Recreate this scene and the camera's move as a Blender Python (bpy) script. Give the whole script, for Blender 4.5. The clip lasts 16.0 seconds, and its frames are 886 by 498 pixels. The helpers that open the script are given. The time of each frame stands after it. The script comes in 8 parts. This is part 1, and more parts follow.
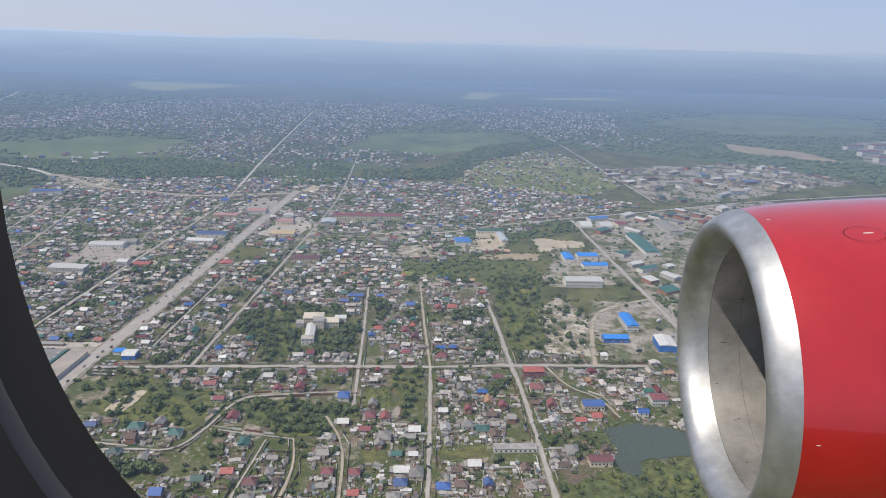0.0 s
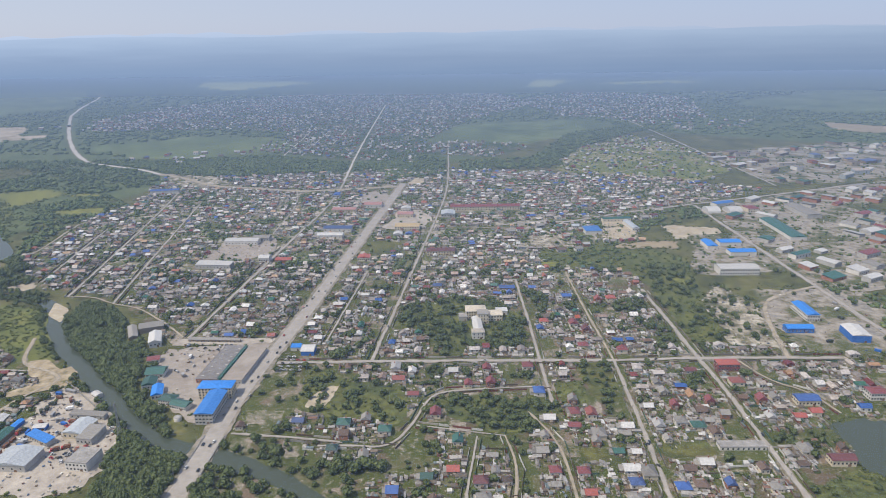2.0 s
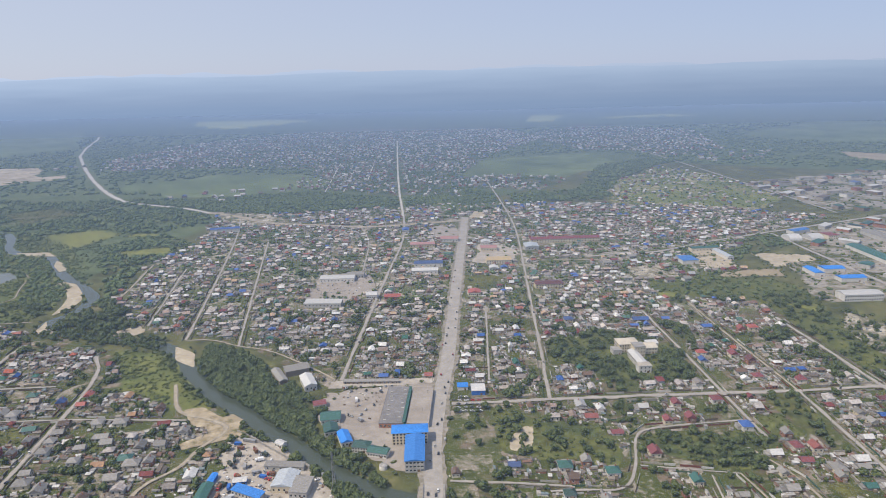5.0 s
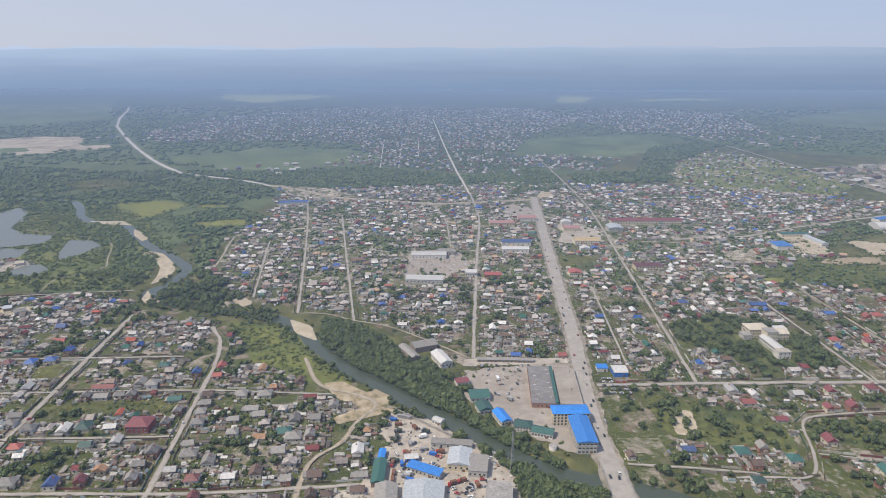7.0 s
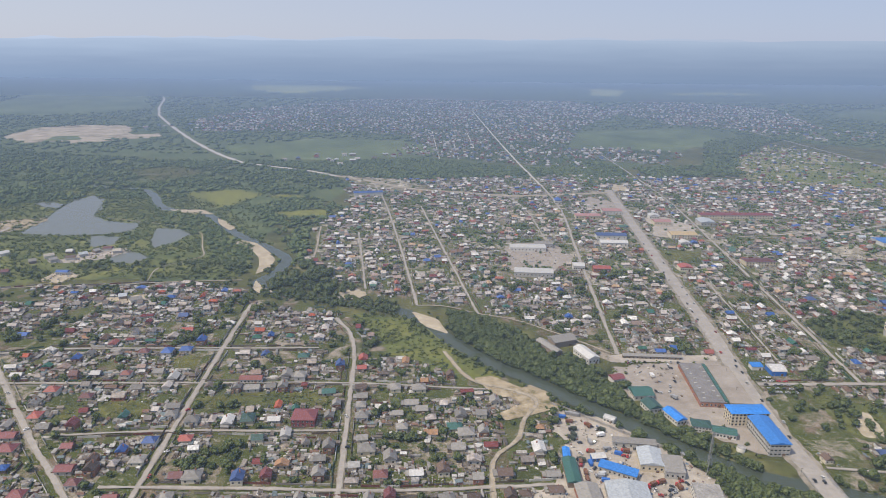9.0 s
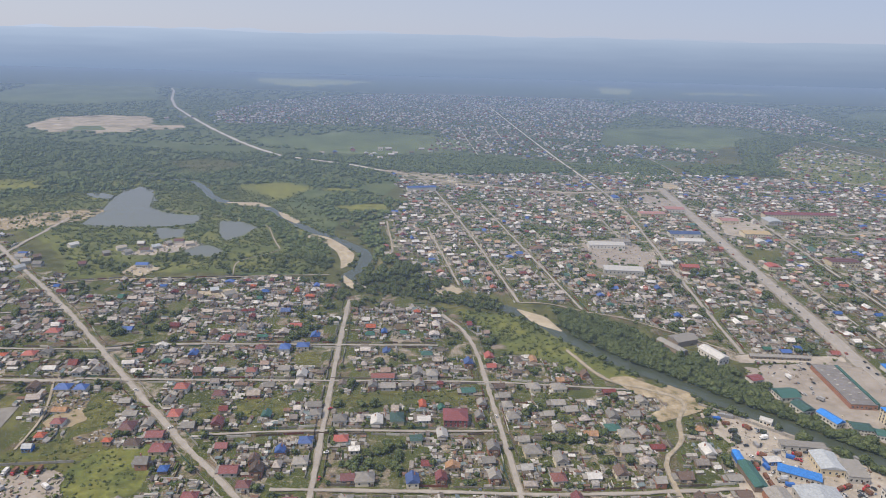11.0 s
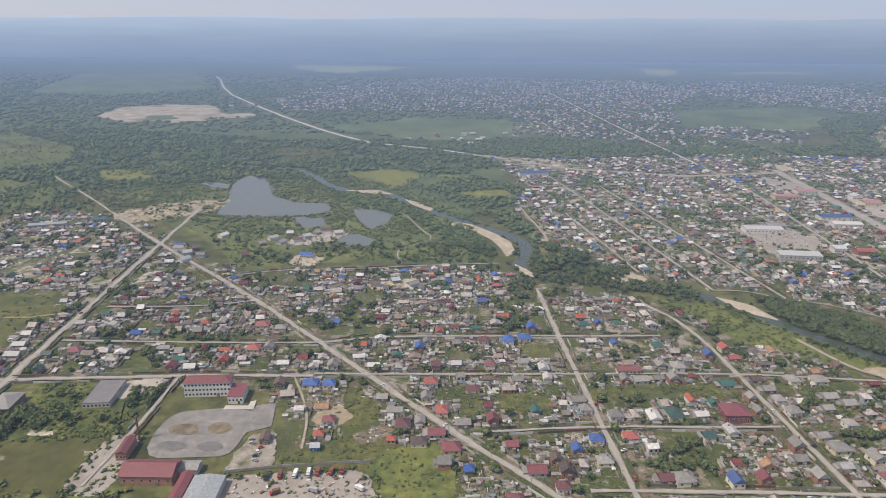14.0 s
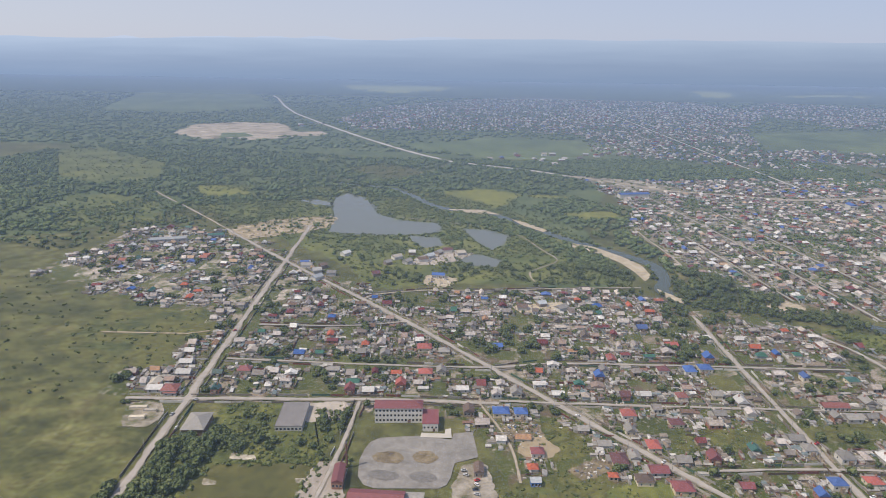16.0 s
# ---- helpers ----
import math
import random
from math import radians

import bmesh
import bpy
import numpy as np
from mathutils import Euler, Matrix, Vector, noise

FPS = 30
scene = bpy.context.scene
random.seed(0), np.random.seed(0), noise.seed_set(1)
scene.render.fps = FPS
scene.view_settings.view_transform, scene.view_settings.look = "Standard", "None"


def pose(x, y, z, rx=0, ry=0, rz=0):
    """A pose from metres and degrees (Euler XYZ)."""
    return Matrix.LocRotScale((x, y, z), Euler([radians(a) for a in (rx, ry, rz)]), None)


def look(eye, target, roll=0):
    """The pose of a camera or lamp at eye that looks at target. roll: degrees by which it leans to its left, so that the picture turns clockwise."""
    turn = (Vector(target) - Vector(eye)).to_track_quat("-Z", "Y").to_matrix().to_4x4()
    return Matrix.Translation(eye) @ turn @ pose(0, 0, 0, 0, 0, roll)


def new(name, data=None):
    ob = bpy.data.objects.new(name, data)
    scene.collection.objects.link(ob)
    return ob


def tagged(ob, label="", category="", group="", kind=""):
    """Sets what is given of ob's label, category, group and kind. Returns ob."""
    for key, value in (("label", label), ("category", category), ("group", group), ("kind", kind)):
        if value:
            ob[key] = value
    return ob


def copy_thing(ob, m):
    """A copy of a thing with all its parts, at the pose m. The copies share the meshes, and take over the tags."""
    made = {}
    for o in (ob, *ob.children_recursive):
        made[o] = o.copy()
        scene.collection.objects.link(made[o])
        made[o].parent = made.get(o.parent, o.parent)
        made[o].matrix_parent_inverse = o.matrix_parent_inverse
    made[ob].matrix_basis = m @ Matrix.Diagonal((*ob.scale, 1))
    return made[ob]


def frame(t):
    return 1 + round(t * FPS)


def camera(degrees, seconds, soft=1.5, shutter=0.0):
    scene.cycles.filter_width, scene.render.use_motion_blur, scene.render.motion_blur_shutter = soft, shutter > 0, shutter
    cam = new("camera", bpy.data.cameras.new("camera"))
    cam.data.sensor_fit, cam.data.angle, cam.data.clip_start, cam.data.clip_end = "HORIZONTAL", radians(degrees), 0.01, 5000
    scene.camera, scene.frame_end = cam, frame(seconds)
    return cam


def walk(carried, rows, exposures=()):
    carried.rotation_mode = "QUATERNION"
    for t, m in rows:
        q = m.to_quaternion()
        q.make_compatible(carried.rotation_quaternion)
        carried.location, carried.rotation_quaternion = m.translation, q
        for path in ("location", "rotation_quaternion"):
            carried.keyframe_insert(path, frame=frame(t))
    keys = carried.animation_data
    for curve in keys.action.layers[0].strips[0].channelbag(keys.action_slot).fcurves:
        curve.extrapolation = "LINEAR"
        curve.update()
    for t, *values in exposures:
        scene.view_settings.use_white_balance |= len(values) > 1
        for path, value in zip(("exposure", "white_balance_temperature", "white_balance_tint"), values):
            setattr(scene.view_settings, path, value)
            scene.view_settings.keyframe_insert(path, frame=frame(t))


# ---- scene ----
cam = camera(69.5, 16.0, soft=0.95)
METRES, EYE, TILT, LEAN, TURN = 560.0, 166.0, -17.3, -1.71, 0.0
ROWS = [
    (0.0, 0.0, 0.0, 0.0, -0.0, -0.0, -0.0),
    (0.5, -0.0312, 0.0029, -0.0004, 0.84, -0.21, -0.06),
    (1.0, -0.0626, 0.008, -0.0002, 2.51, -0.7, 1.11),
    (1.5, -0.0932, 0.0109, 0.0003, 3.7, -0.6, 0.88),
    (2.0, -0.1243, 0.0131, 0.0008, 4.41, -0.74, 1.25),
    (2.5, -0.1562, 0.0174, 0.0015, 4.51, -0.59, 2.33),
    (3.0, -0.1856, 0.0204, 0.0031, 3.35, 0.64, 2.56),
    (3.5, -0.2181, 0.02, 0.0046, 2.3, 2.27, 2.01),
    (4.0, -0.2486, 0.0185, 0.0041, 2.04, 2.85, 3.06),
    (6.5, -0.4064, 0.0298, 0.0054, 2.63, 0.99, 1.11),
    (7.0, -0.4377, 0.0317, 0.0049, 2.69, 0.62, 0.95),
    (7.5, -0.469, 0.035, 0.0052, 2.85, 0.09, 0.65),
    (8.0, -0.5002, 0.0387, 0.0052, 3.66, -0.08, 0.18),
    (8.5, -0.5319, 0.0414, 0.0055, 4.23, -0.0, 1.09),
    (9.0, -0.5627, 0.0424, 0.0045, 3.69, 0.04, 0.25),
    (11.5, -0.719, 0.0535, 0.0037, 2.63, -0.52, -0.38),
    (12.0, -0.75, 0.0562, 0.004, 2.92, -0.81, 0.13),
    (12.5, -0.7804, 0.0566, 0.0046, 2.56, -0.53, -0.19),
    (13.0, -0.8107, 0.0578, 0.0046, 3.07, -0.72, 0.34),
    (13.5, -0.8418, 0.0594, 0.0043, 3.43, -1.18, 0.39),
    (14.0, -0.8722, 0.0618, 0.0048, 4.0, -1.53, 0.22),
    (14.5, -0.9036, 0.0638, 0.0054, 4.41, -1.31, 0.49),
    (15.0, -0.9339, 0.0645, 0.0051, 4.45, -0.75, 0.03),
    (15.5, -0.9651, 0.0668, 0.0052, 5.05, -0.52, -0.3),
    (16.0, -0.9964, 0.0704, 0.0056, 6.63, 0.23, -0.85),
]
walk(cam, [(t, pose(0, 0, EYE, TILT, LEAN, TURN) @ pose(METRES * x, METRES * y, METRES * z, 90 + pitch, roll, yaw)) for t, x, y, z, yaw, pitch, roll in ROWS],
     [(0.0, 0.06, 6350, 10), (4.0, 0.08, 6450, 11), (8.0, 0.06, 6550, 11), (12.0, 0.02, 6750, 12), (15.4, 0.02, 6750, 12), (16.0, 0.07, 6700, 12)])

# The land is laid out at half size (one unit stands for two metres), with the aircraft to match.

# ---- light ----
SUN_ELEVATION, SUN_AZIMUTH = 56.0, 239.0          # degrees; azimuth clockwise from +y
world = bpy.data.worlds.new("sky")
scene.world = world
world.use_nodes = True
wn, wl = world.node_tree.nodes, world.node_tree.links
wn.clear()
sky = wn.new("ShaderNodeTexSky")
sky.sky_type = "NISHITA"
sky.sun_disc = False
sky.sun_elevation, sky.sun_rotation = radians(SUN_ELEVATION), radians(SUN_AZIMUTH)
sky.altitude, sky.air_density, sky.dust_density, sky.ozone_density = 300.0, 1.0, 0.6, 3.0
background = wn.new("ShaderNodeBackground")
background.inputs["Strength"].default_value = 0.1
veil = wn.new("ShaderNodeMix")                    # summer haze pales the whole sky
veil.data_type = "RGBA"
veil.inputs["Factor"].default_value = 0.8
aim, across, side = wn.new("ShaderNodeTexCoord"), wn.new("ShaderNodeSeparateXYZ"), wn.new("ShaderNodeMapRange")
side.inputs["From Min"].default_value, side.inputs["From Max"].default_value = -0.65, 0.65
veil_air = wn.new("ShaderNodeMix")                # the veil is whiter on the sun's side
veil_air.data_type = "RGBA"
veil_air.inputs["A"].default_value, veil_air.inputs["B"].default_value = (5.45, 5.95, 7.35, 1), (3.9, 4.75, 6.9, 1)
wl.new(aim.outputs["Generated"], across.inputs["Vector"])
wl.new(across.outputs["X"], side.inputs["Value"])
wl.new(side.outputs["Result"], veil_air.inputs["Factor"])
wl.new(veil_air.outputs["Result"], veil.inputs["B"])
wout = wn.new("ShaderNodeOutputWorld")
wl.new(sky.outputs["Color"], veil.inputs["A"])
wl.new(veil.outputs["Result"], background.inputs["Color"])
wl.new(background.outputs["Background"], wout.inputs["Surface"])

sun_lamp = bpy.data.lights.new("sun", "SUN")
sun_lamp.energy, sun_lamp.angle, sun_lamp.color = 4.1, radians(0.6), (1.0, 0.89, 0.73)
sun = new("sun", sun_lamp)
az, el = radians(SUN_AZIMUTH), radians(SUN_ELEVATION)
TO_SUN = Vector((math.sin(az) * math.cos(el), math.cos(az) * math.cos(el), math.sin(el)))
sun.matrix_world = look(TO_SUN * 400 + Vector((-280, 300, 0)), (-280, 300, 0))

rng = np.random.default_rng(7)


# ---- materials ----
def material(name, stops, scale=1.0, rough=0.9, metal=0.0, bump=0.0, random_from="", fine=0.35, fine_scale=8.0, constant=False,
             coords="Position", spec=0.3):
    """A surface whose colour runs through stops (place, rgb) by noise, or by the piece's own random number, with a finer grain over it."""
    m = bpy.data.materials.new(name)
    m.use_nodes = True
    n, l = m.node_tree.nodes, m.node_tree.links
    shader = n["Principled BSDF"]
    shader.inputs["Roughness"].default_value = rough
    shader.inputs["Metallic"].default_value = metal
    shader.inputs["Specular IOR Level"].default_value = spec
    where = n.new("ShaderNodeNewGeometry")
    place = where.outputs["Position"]
    if coords == "Object":
        place = n.new("ShaderNodeTexCoord").outputs["Object"]
    wide = n.new("ShaderNodeTexNoise")
    wide.inputs["Scale"].default_value, wide.inputs["Detail"].default_value = scale, 6
    wide.inputs["Roughness"].default_value = 0.72
    l.new(place, wide.inputs["Vector"])
    ramp = n.new("ShaderNodeValToRGB")
    while len(ramp.color_ramp.elements) < len(stops):
        ramp.color_ramp.elements.new(0.5)
    for e, (at, rgb) in zip(ramp.color_ramp.elements, stops):
        e.position, e.color = at, (*rgb, 1)
    if constant:
        ramp.color_ramp.interpolation = "CONSTANT"
    drive = wide.outputs["Fac"]
    if random_from == "island":
        drive = where.outputs["Random Per Island"]
    elif random_from == "object":
        drive = n.new("ShaderNodeObjectInfo").outputs["Random"]
    l.new(drive, ramp.inputs["Fac"])
    grain = n.new("ShaderNodeTexNoise")
    grain.inputs["Scale"].default_value, grain.inputs["Detail"].default_value = fine_scale, 5
    grain.inputs["Roughness"].default_value = 0.7
    l.new(place, grain.inputs["Vector"])
    worn = n.new("ShaderNodeMapRange")
    worn.inputs["From Min"].default_value, worn.inputs["From Max"].default_value = 0.25, 0.75
    worn.inputs["To Min"].default_value, worn.inputs["To Max"].default_value = 1 - fine, 1 + fine
    l.new(grain.outputs["Fac"], worn.inputs["Value"])
    blotch, patchy, both = n.new("ShaderNodeTexNoise"), n.new("ShaderNodeMapRange"), n.new("ShaderNodeMath")
    blotch.inputs["Scale"].default_value, blotch.inputs["Detail"].default_value = math.sqrt(scale * fine_scale), 4
    patchy.inputs["From Min"].default_value, patchy.inputs["From Max"].default_value = 0.3, 0.7
    patchy.inputs["To Min"].default_value, patchy.inputs["To Max"].default_value = 1 - 0.6 * fine, 1 + 0.6 * fine
    both.operation = "MULTIPLY"
    l.new(place, blotch.inputs["Vector"])
    l.new(blotch.outputs["Fac"], patchy.inputs["Value"])
    l.new(patchy.outputs["Result"], both.inputs[0])
    l.new(worn.outputs["Result"], both.inputs[1])
    tint = n.new("ShaderNodeVectorMath")
    tint.operation = "SCALE"
    l.new(ramp.outputs["Color"], tint.inputs[0])
    l.new(both.outputs["Value"], tint.inputs["Scale"])
    l.new(tint.outputs["Vector"], shader.inputs["Base Color"])
    if bump:
        b = n.new("ShaderNodeBump")
        b.inputs["Strength"].default_value, b.inputs["Distance"].default_value = bump, 0.3 / fine_scale * 4
        l.new(grain.outputs["Fac"], b.inputs["Height"])
        l.new(b.outputs["Normal"], shader.inputs["Normal"])
    return m


def plots(name, palette, scale, angle, grass):
    """Ground cut into garden plots, each of one kind of soil or grass, with weeds and dust across them."""
    m = bpy.data.materials.new(name)
    m.use_nodes = True
    n, l = m.node_tree.nodes, m.node_tree.links
    shader = n["Principled BSDF"]
    shader.inputs["Roughness"].default_value = 0.95
    shader.inputs["Specular IOR Level"].default_value = 0.1
    where = n.new("ShaderNodeNewGeometry")
    turn = n.new("ShaderNodeMapping")
    turn.inputs["Rotation"].default_value = (0, 0, radians(-angle))
    turn.inputs["Scale"].default_value = (scale, scale * 0.72, 0.0)
    l.new(where.outputs["Position"], turn.inputs["Vector"])
    cells = n.new("ShaderNodeTexVoronoi")
    cells.distance = "CHEBYCHEV"
    cells.inputs["Scale"].default_value, cells.inputs["Randomness"].default_value = 1.0, 0.75
    l.new(turn.outputs["Vector"], cells.inputs["Vector"])
    pick = n.new("ShaderNodeSeparateColor")
    l.new(cells.outputs["Color"], pick.inputs["Color"])
    ramp = n.new("ShaderNodeValToRGB")
    ramp.color_ramp.interpolation = "CONSTANT"
    while len(ramp.color_ramp.elements) < len(palette):
        ramp.color_ramp.elements.new(0.5)
    for i, (e, rgb) in enumerate(zip(ramp.color_ramp.elements, palette)):
        e.position, e.color = i / len(palette), (*rgb, 1)
    l.new(pick.outputs["Red"], ramp.inputs["Fac"])
    weeds = n.new("ShaderNodeTexNoise")
    weeds.inputs["Scale"].default_value, weeds.inputs["Detail"].default_value = 0.11, 8
    weeds.inputs["Roughness"].default_value = 0.72
    l.new(where.outputs["Position"], weeds.inputs["Vector"])
    cover = n.new("ShaderNodeMapRange")
    cover.inputs["From Min"].default_value, cover.inputs["From Max"].default_value = 0.43, 0.56
    l.new(weeds.outputs["Fac"], cover.inputs["Value"])
    mix = n.new("ShaderNodeMix")
    mix.data_type = "RGBA"
    l.new(cover.outputs["Result"], mix.inputs["Factor"])
    l.new(ramp.outputs["Color"], mix.inputs["A"])
    mix.inputs["B"].default_value = (*grass, 1)
    fine = n.new("ShaderNodeTexNoise")
    fine.inputs["Scale"].default_value, fine.inputs["Detail"].default_value = 1.6, 4
    l.new(where.outputs["Position"], fine.inputs["Vector"])
    worn = n.new("ShaderNodeMapRange")
    worn.inputs["From Min"].default_value, worn.inputs["From Max"].default_value = 0.3, 0.7
    worn.inputs["To Min"].default_value, worn.inputs["To Max"].default_value = 0.45, 1.55
    l.new(fine.outputs["Fac"], worn.inputs["Value"])
    bare = n.new("ShaderNodeTexNoise")
    bare.inputs["Scale"].default_value, bare.inputs["Detail"].default_value = 0.42, 6
    bare.inputs["Roughness"].default_value = 0.7
    l.new(where.outputs["Position"], bare.inputs["Vector"])
    trod = n.new("ShaderNodeMapRange")
    trod.inputs["From Min"].default_value, trod.inputs["From Max"].default_value = 0.56, 0.64
    trod.inputs["To Max"].default_value = 0.8
    l.new(bare.outputs["Fac"], trod.inputs["Value"])
    dust = n.new("ShaderNodeMix")
    dust.data_type = "RGBA"
    l.new(trod.outputs["Result"], dust.inputs["Factor"])
    l.new(mix.outputs["Result"], dust.inputs["A"])
    dust.inputs["B"].default_value = (0.3, 0.265, 0.21, 1)
    tint = n.new("ShaderNodeVectorMath")
    tint.operation = "SCALE"
    l.new(dust.outputs["Result"], tint.inputs[0])
    l.new(worn.outputs["Result"], tint.inputs["Scale"])
    l.new(tint.outputs["Vector"], shader.inputs["Base Color"])
    return m


MEADOW = material("meadow", [(0.3, (0.042, 0.05, 0.02)), (0.42, (0.07, 0.077, 0.027)), (0.52, (0.095, 0.1, 0.034)), (0.62, (0.138, 0.132, 0.05)), (0.75, (0.19, 0.165, 0.085))], 0.03, 0.95, fine=0.6, fine_scale=0.45)
GRASS = material("grass", [(0.28, (0.04, 0.052, 0.022)), (0.42, (0.072, 0.086, 0.03)), (0.54, (0.118, 0.116, 0.035)), (0.64, (0.085, 0.09, 0.032)), (0.76, (0.18, 0.16, 0.078))], 0.05, 0.95, fine=0.7, fine_scale=1.3)
LAWN = material("mown_grass", [(0.3, (0.066, 0.07, 0.022)), (0.5, (0.084, 0.085, 0.027)), (0.7, (0.112, 0.105, 0.036))], 0.06, 0.95, fine=0.4, fine_scale=1.0)
SCRUB = material("scrub", [(0.28, (0.04, 0.054, 0.023)), (0.42, (0.068, 0.086, 0.032)), (0.56, (0.12, 0.128, 0.038)), (0.66, (0.08, 0.096, 0.036)), (0.76, (0.17, 0.16, 0.075))], 0.055, 0.95, fine=0.75, fine_scale=1.3)
YELLOW_FIELD = material("flowering_field", [(0.3, (0.1, 0.12, 0.035)), (0.48, (0.19, 0.195, 0.045)), (0.6, (0.15, 0.165, 0.045)), (0.75, (0.1, 0.13, 0.04))], 0.04, 0.95, fine=0.5, fine_scale=0.5)
FIELD = material("far_field", [(0.32, (0.075, 0.105, 0.042)), (0.48, (0.115, 0.15, 0.06)), (0.58, (0.135, 0.17, 0.07)), (0.7, (0.17, 0.19, 0.085))], 0.007, 0.95, fine=0.3, fine_scale=0.09)
PALE_FIELD = material("pale_field", [(0.3, (0.3, 0.33, 0.11)), (0.7, (0.42, 0.42, 0.16))], 0.006, 0.95, fine=0.15, fine_scale=0.1)
SAND = material("sand", [(0.3, (0.32, 0.27, 0.19)), (0.7, (0.5, 0.44, 0.34))], 0.09, 0.95, fine=0.25, fine_scale=0.9)
BROWN_YARD = material("brown_gravel", [(0.3, (0.24, 0.208, 0.175)), (0.5, (0.315, 0.28, 0.245)), (0.62, (0.35, 0.318, 0.28)), (0.78, (0.4, 0.36, 0.31))], 0.06, 0.95, fine=0.16, fine_scale=1.3)
WORN_EARTH = material("worn_earth", [(0.3, (0.09, 0.075, 0.055)), (0.45, (0.16, 0.13, 0.085)), (0.58, (0.22, 0.18, 0.12)), (0.72, (0.13, 0.12, 0.05))], 0.16, 0.95, fine=0.5, fine_scale=1.2)
LUSH = material("lush_grass", [(0.3, (0.045, 0.06, 0.022)), (0.45, (0.075, 0.092, 0.03)), (0.58, (0.125, 0.132, 0.036)), (0.75, (0.17, 0.16, 0.06))], 0.08, 0.95, fine=0.6, fine_scale=1.4)
WET_MEADOW = material("wet_meadow", [(0.3, (0.055, 0.075, 0.028)), (0.46, (0.1, 0.12, 0.038)), (0.6, (0.16, 0.17, 0.052)), (0.75, (0.21, 0.2, 0.08))], 0.035, 0.95, fine=0.5, fine_scale=0.9)
RIVER_MEADOW = material("river_meadow", [(0.3, (0.07, 0.092, 0.028)), (0.46, (0.11, 0.13, 0.036)), (0.6, (0.165, 0.172, 0.045)), (0.75, (0.19, 0.185, 0.06))], 0.06, 0.95, fine=0.5, fine_scale=1.1)
SANDY_TRACK = material("sandy_track", [(0.36, (0.13, 0.125, 0.06)), (0.46, (0.3, 0.245, 0.16)), (0.6, (0.42, 0.355, 0.25)), (0.75, (0.5, 0.43, 0.32))], 0.12, 0.95, fine=0.2, fine_scale=1.2)
QUARRY = material("quarry_floor", [(0.32, (0.1, 0.105, 0.05)), (0.4, (0.27, 0.225, 0.16)), (0.5, (0.46, 0.395, 0.3)), (0.6, (0.36, 0.3, 0.22)), (0.72, (0.56, 0.49, 0.39))], 0.012, 0.95, fine=0.3, fine_scale=0.25)
PATCHY = material("patchy_sand", [(0.36, (0.08, 0.095, 0.036)), (0.47, (0.2, 0.18, 0.125)), (0.55, (0.38, 0.345, 0.275)), (0.7, (0.5, 0.46, 0.38))], 0.07, 0.95, fine=0.45, fine_scale=0.9)
PLOUGHED = material("bare_field", [(0.3, (0.26, 0.21, 0.14)), (0.7, (0.36, 0.3, 0.2))], 0.02, 0.95, fine=0.2, fine_scale=0.4)
GRAVEL = material("gravel_yard", [(0.3, (0.27, 0.238, 0.2)), (0.5, (0.38, 0.342, 0.295)), (0.7, (0.48, 0.435, 0.375))], 0.07, 0.95, fine=0.18, fine_scale=1.5)
ROAD = material("dusty_asphalt", [(0.3, (0.285, 0.262, 0.235)), (0.55, (0.35, 0.325, 0.295)), (0.75, (0.42, 0.385, 0.345))], 0.1, 0.9, fine=0.13, fine_scale=1.1)
PALE_ROAD = material("pale_concrete_road", [(0.3, (0.4, 0.38, 0.34)), (0.7, (0.55, 0.52, 0.47))], 0.05, 0.9, fine=0.15, fine_scale=0.3)
DIRT = material("dirt_road", [(0.3, (0.27, 0.23, 0.17)), (0.7, (0.42, 0.37, 0.29))], 0.1, 0.95, fine=0.25, fine_scale=1.2)
VERGE = material("road_verge", [(0.35, (0.12, 0.12, 0.068)), (0.48, (0.23, 0.205, 0.165)), (0.7, (0.35, 0.315, 0.265))], 0.13, 0.95, fine=0.22, fine_scale=1.2)
TAR_BED = material("dark_patch", [(0.3, (0.13, 0.125, 0.12)), (0.7, (0.2, 0.19, 0.18))], 0.3, 0.9)
ASPHALT = material("asphalt", [(0.3, (0.165, 0.155, 0.145)), (0.5, (0.225, 0.215, 0.2)), (0.72, (0.29, 0.275, 0.255))], 0.09, 0.9, fine=0.25, fine_scale=1.2)
TOWN = plots("garden_plots", [(0.075, 0.09, 0.034), (0.178, 0.138, 0.102), (0.088, 0.098, 0.036), (0.24, 0.2, 0.16), (0.126, 0.098, 0.07), (0.06, 0.072, 0.028), (0.3, 0.26, 0.218), (0.13, 0.125, 0.07), (0.095, 0.108, 0.038)],
             0.13, 5, (0.075, 0.09, 0.03))
DUSTY_TOWN = plots("dusty_plots", [(0.085, 0.1, 0.045), (0.29, 0.245, 0.2), (0.36, 0.315, 0.27), (0.1, 0.112, 0.05), (0.45, 0.4, 0.35), (0.21, 0.178, 0.145), (0.075, 0.09, 0.04), (0.39, 0.345, 0.3), (0.14, 0.135, 0.075)],
                   0.12, 4, (0.1, 0.115, 0.048))
FAR_TOWN = plots("far_gardens", [(0.06, 0.08, 0.03), (0.15, 0.13, 0.09), (0.07, 0.09, 0.035), (0.22, 0.2, 0.16), (0.05, 0.07, 0.025)], 0.06, 8, (0.04, 0.07, 0.025))

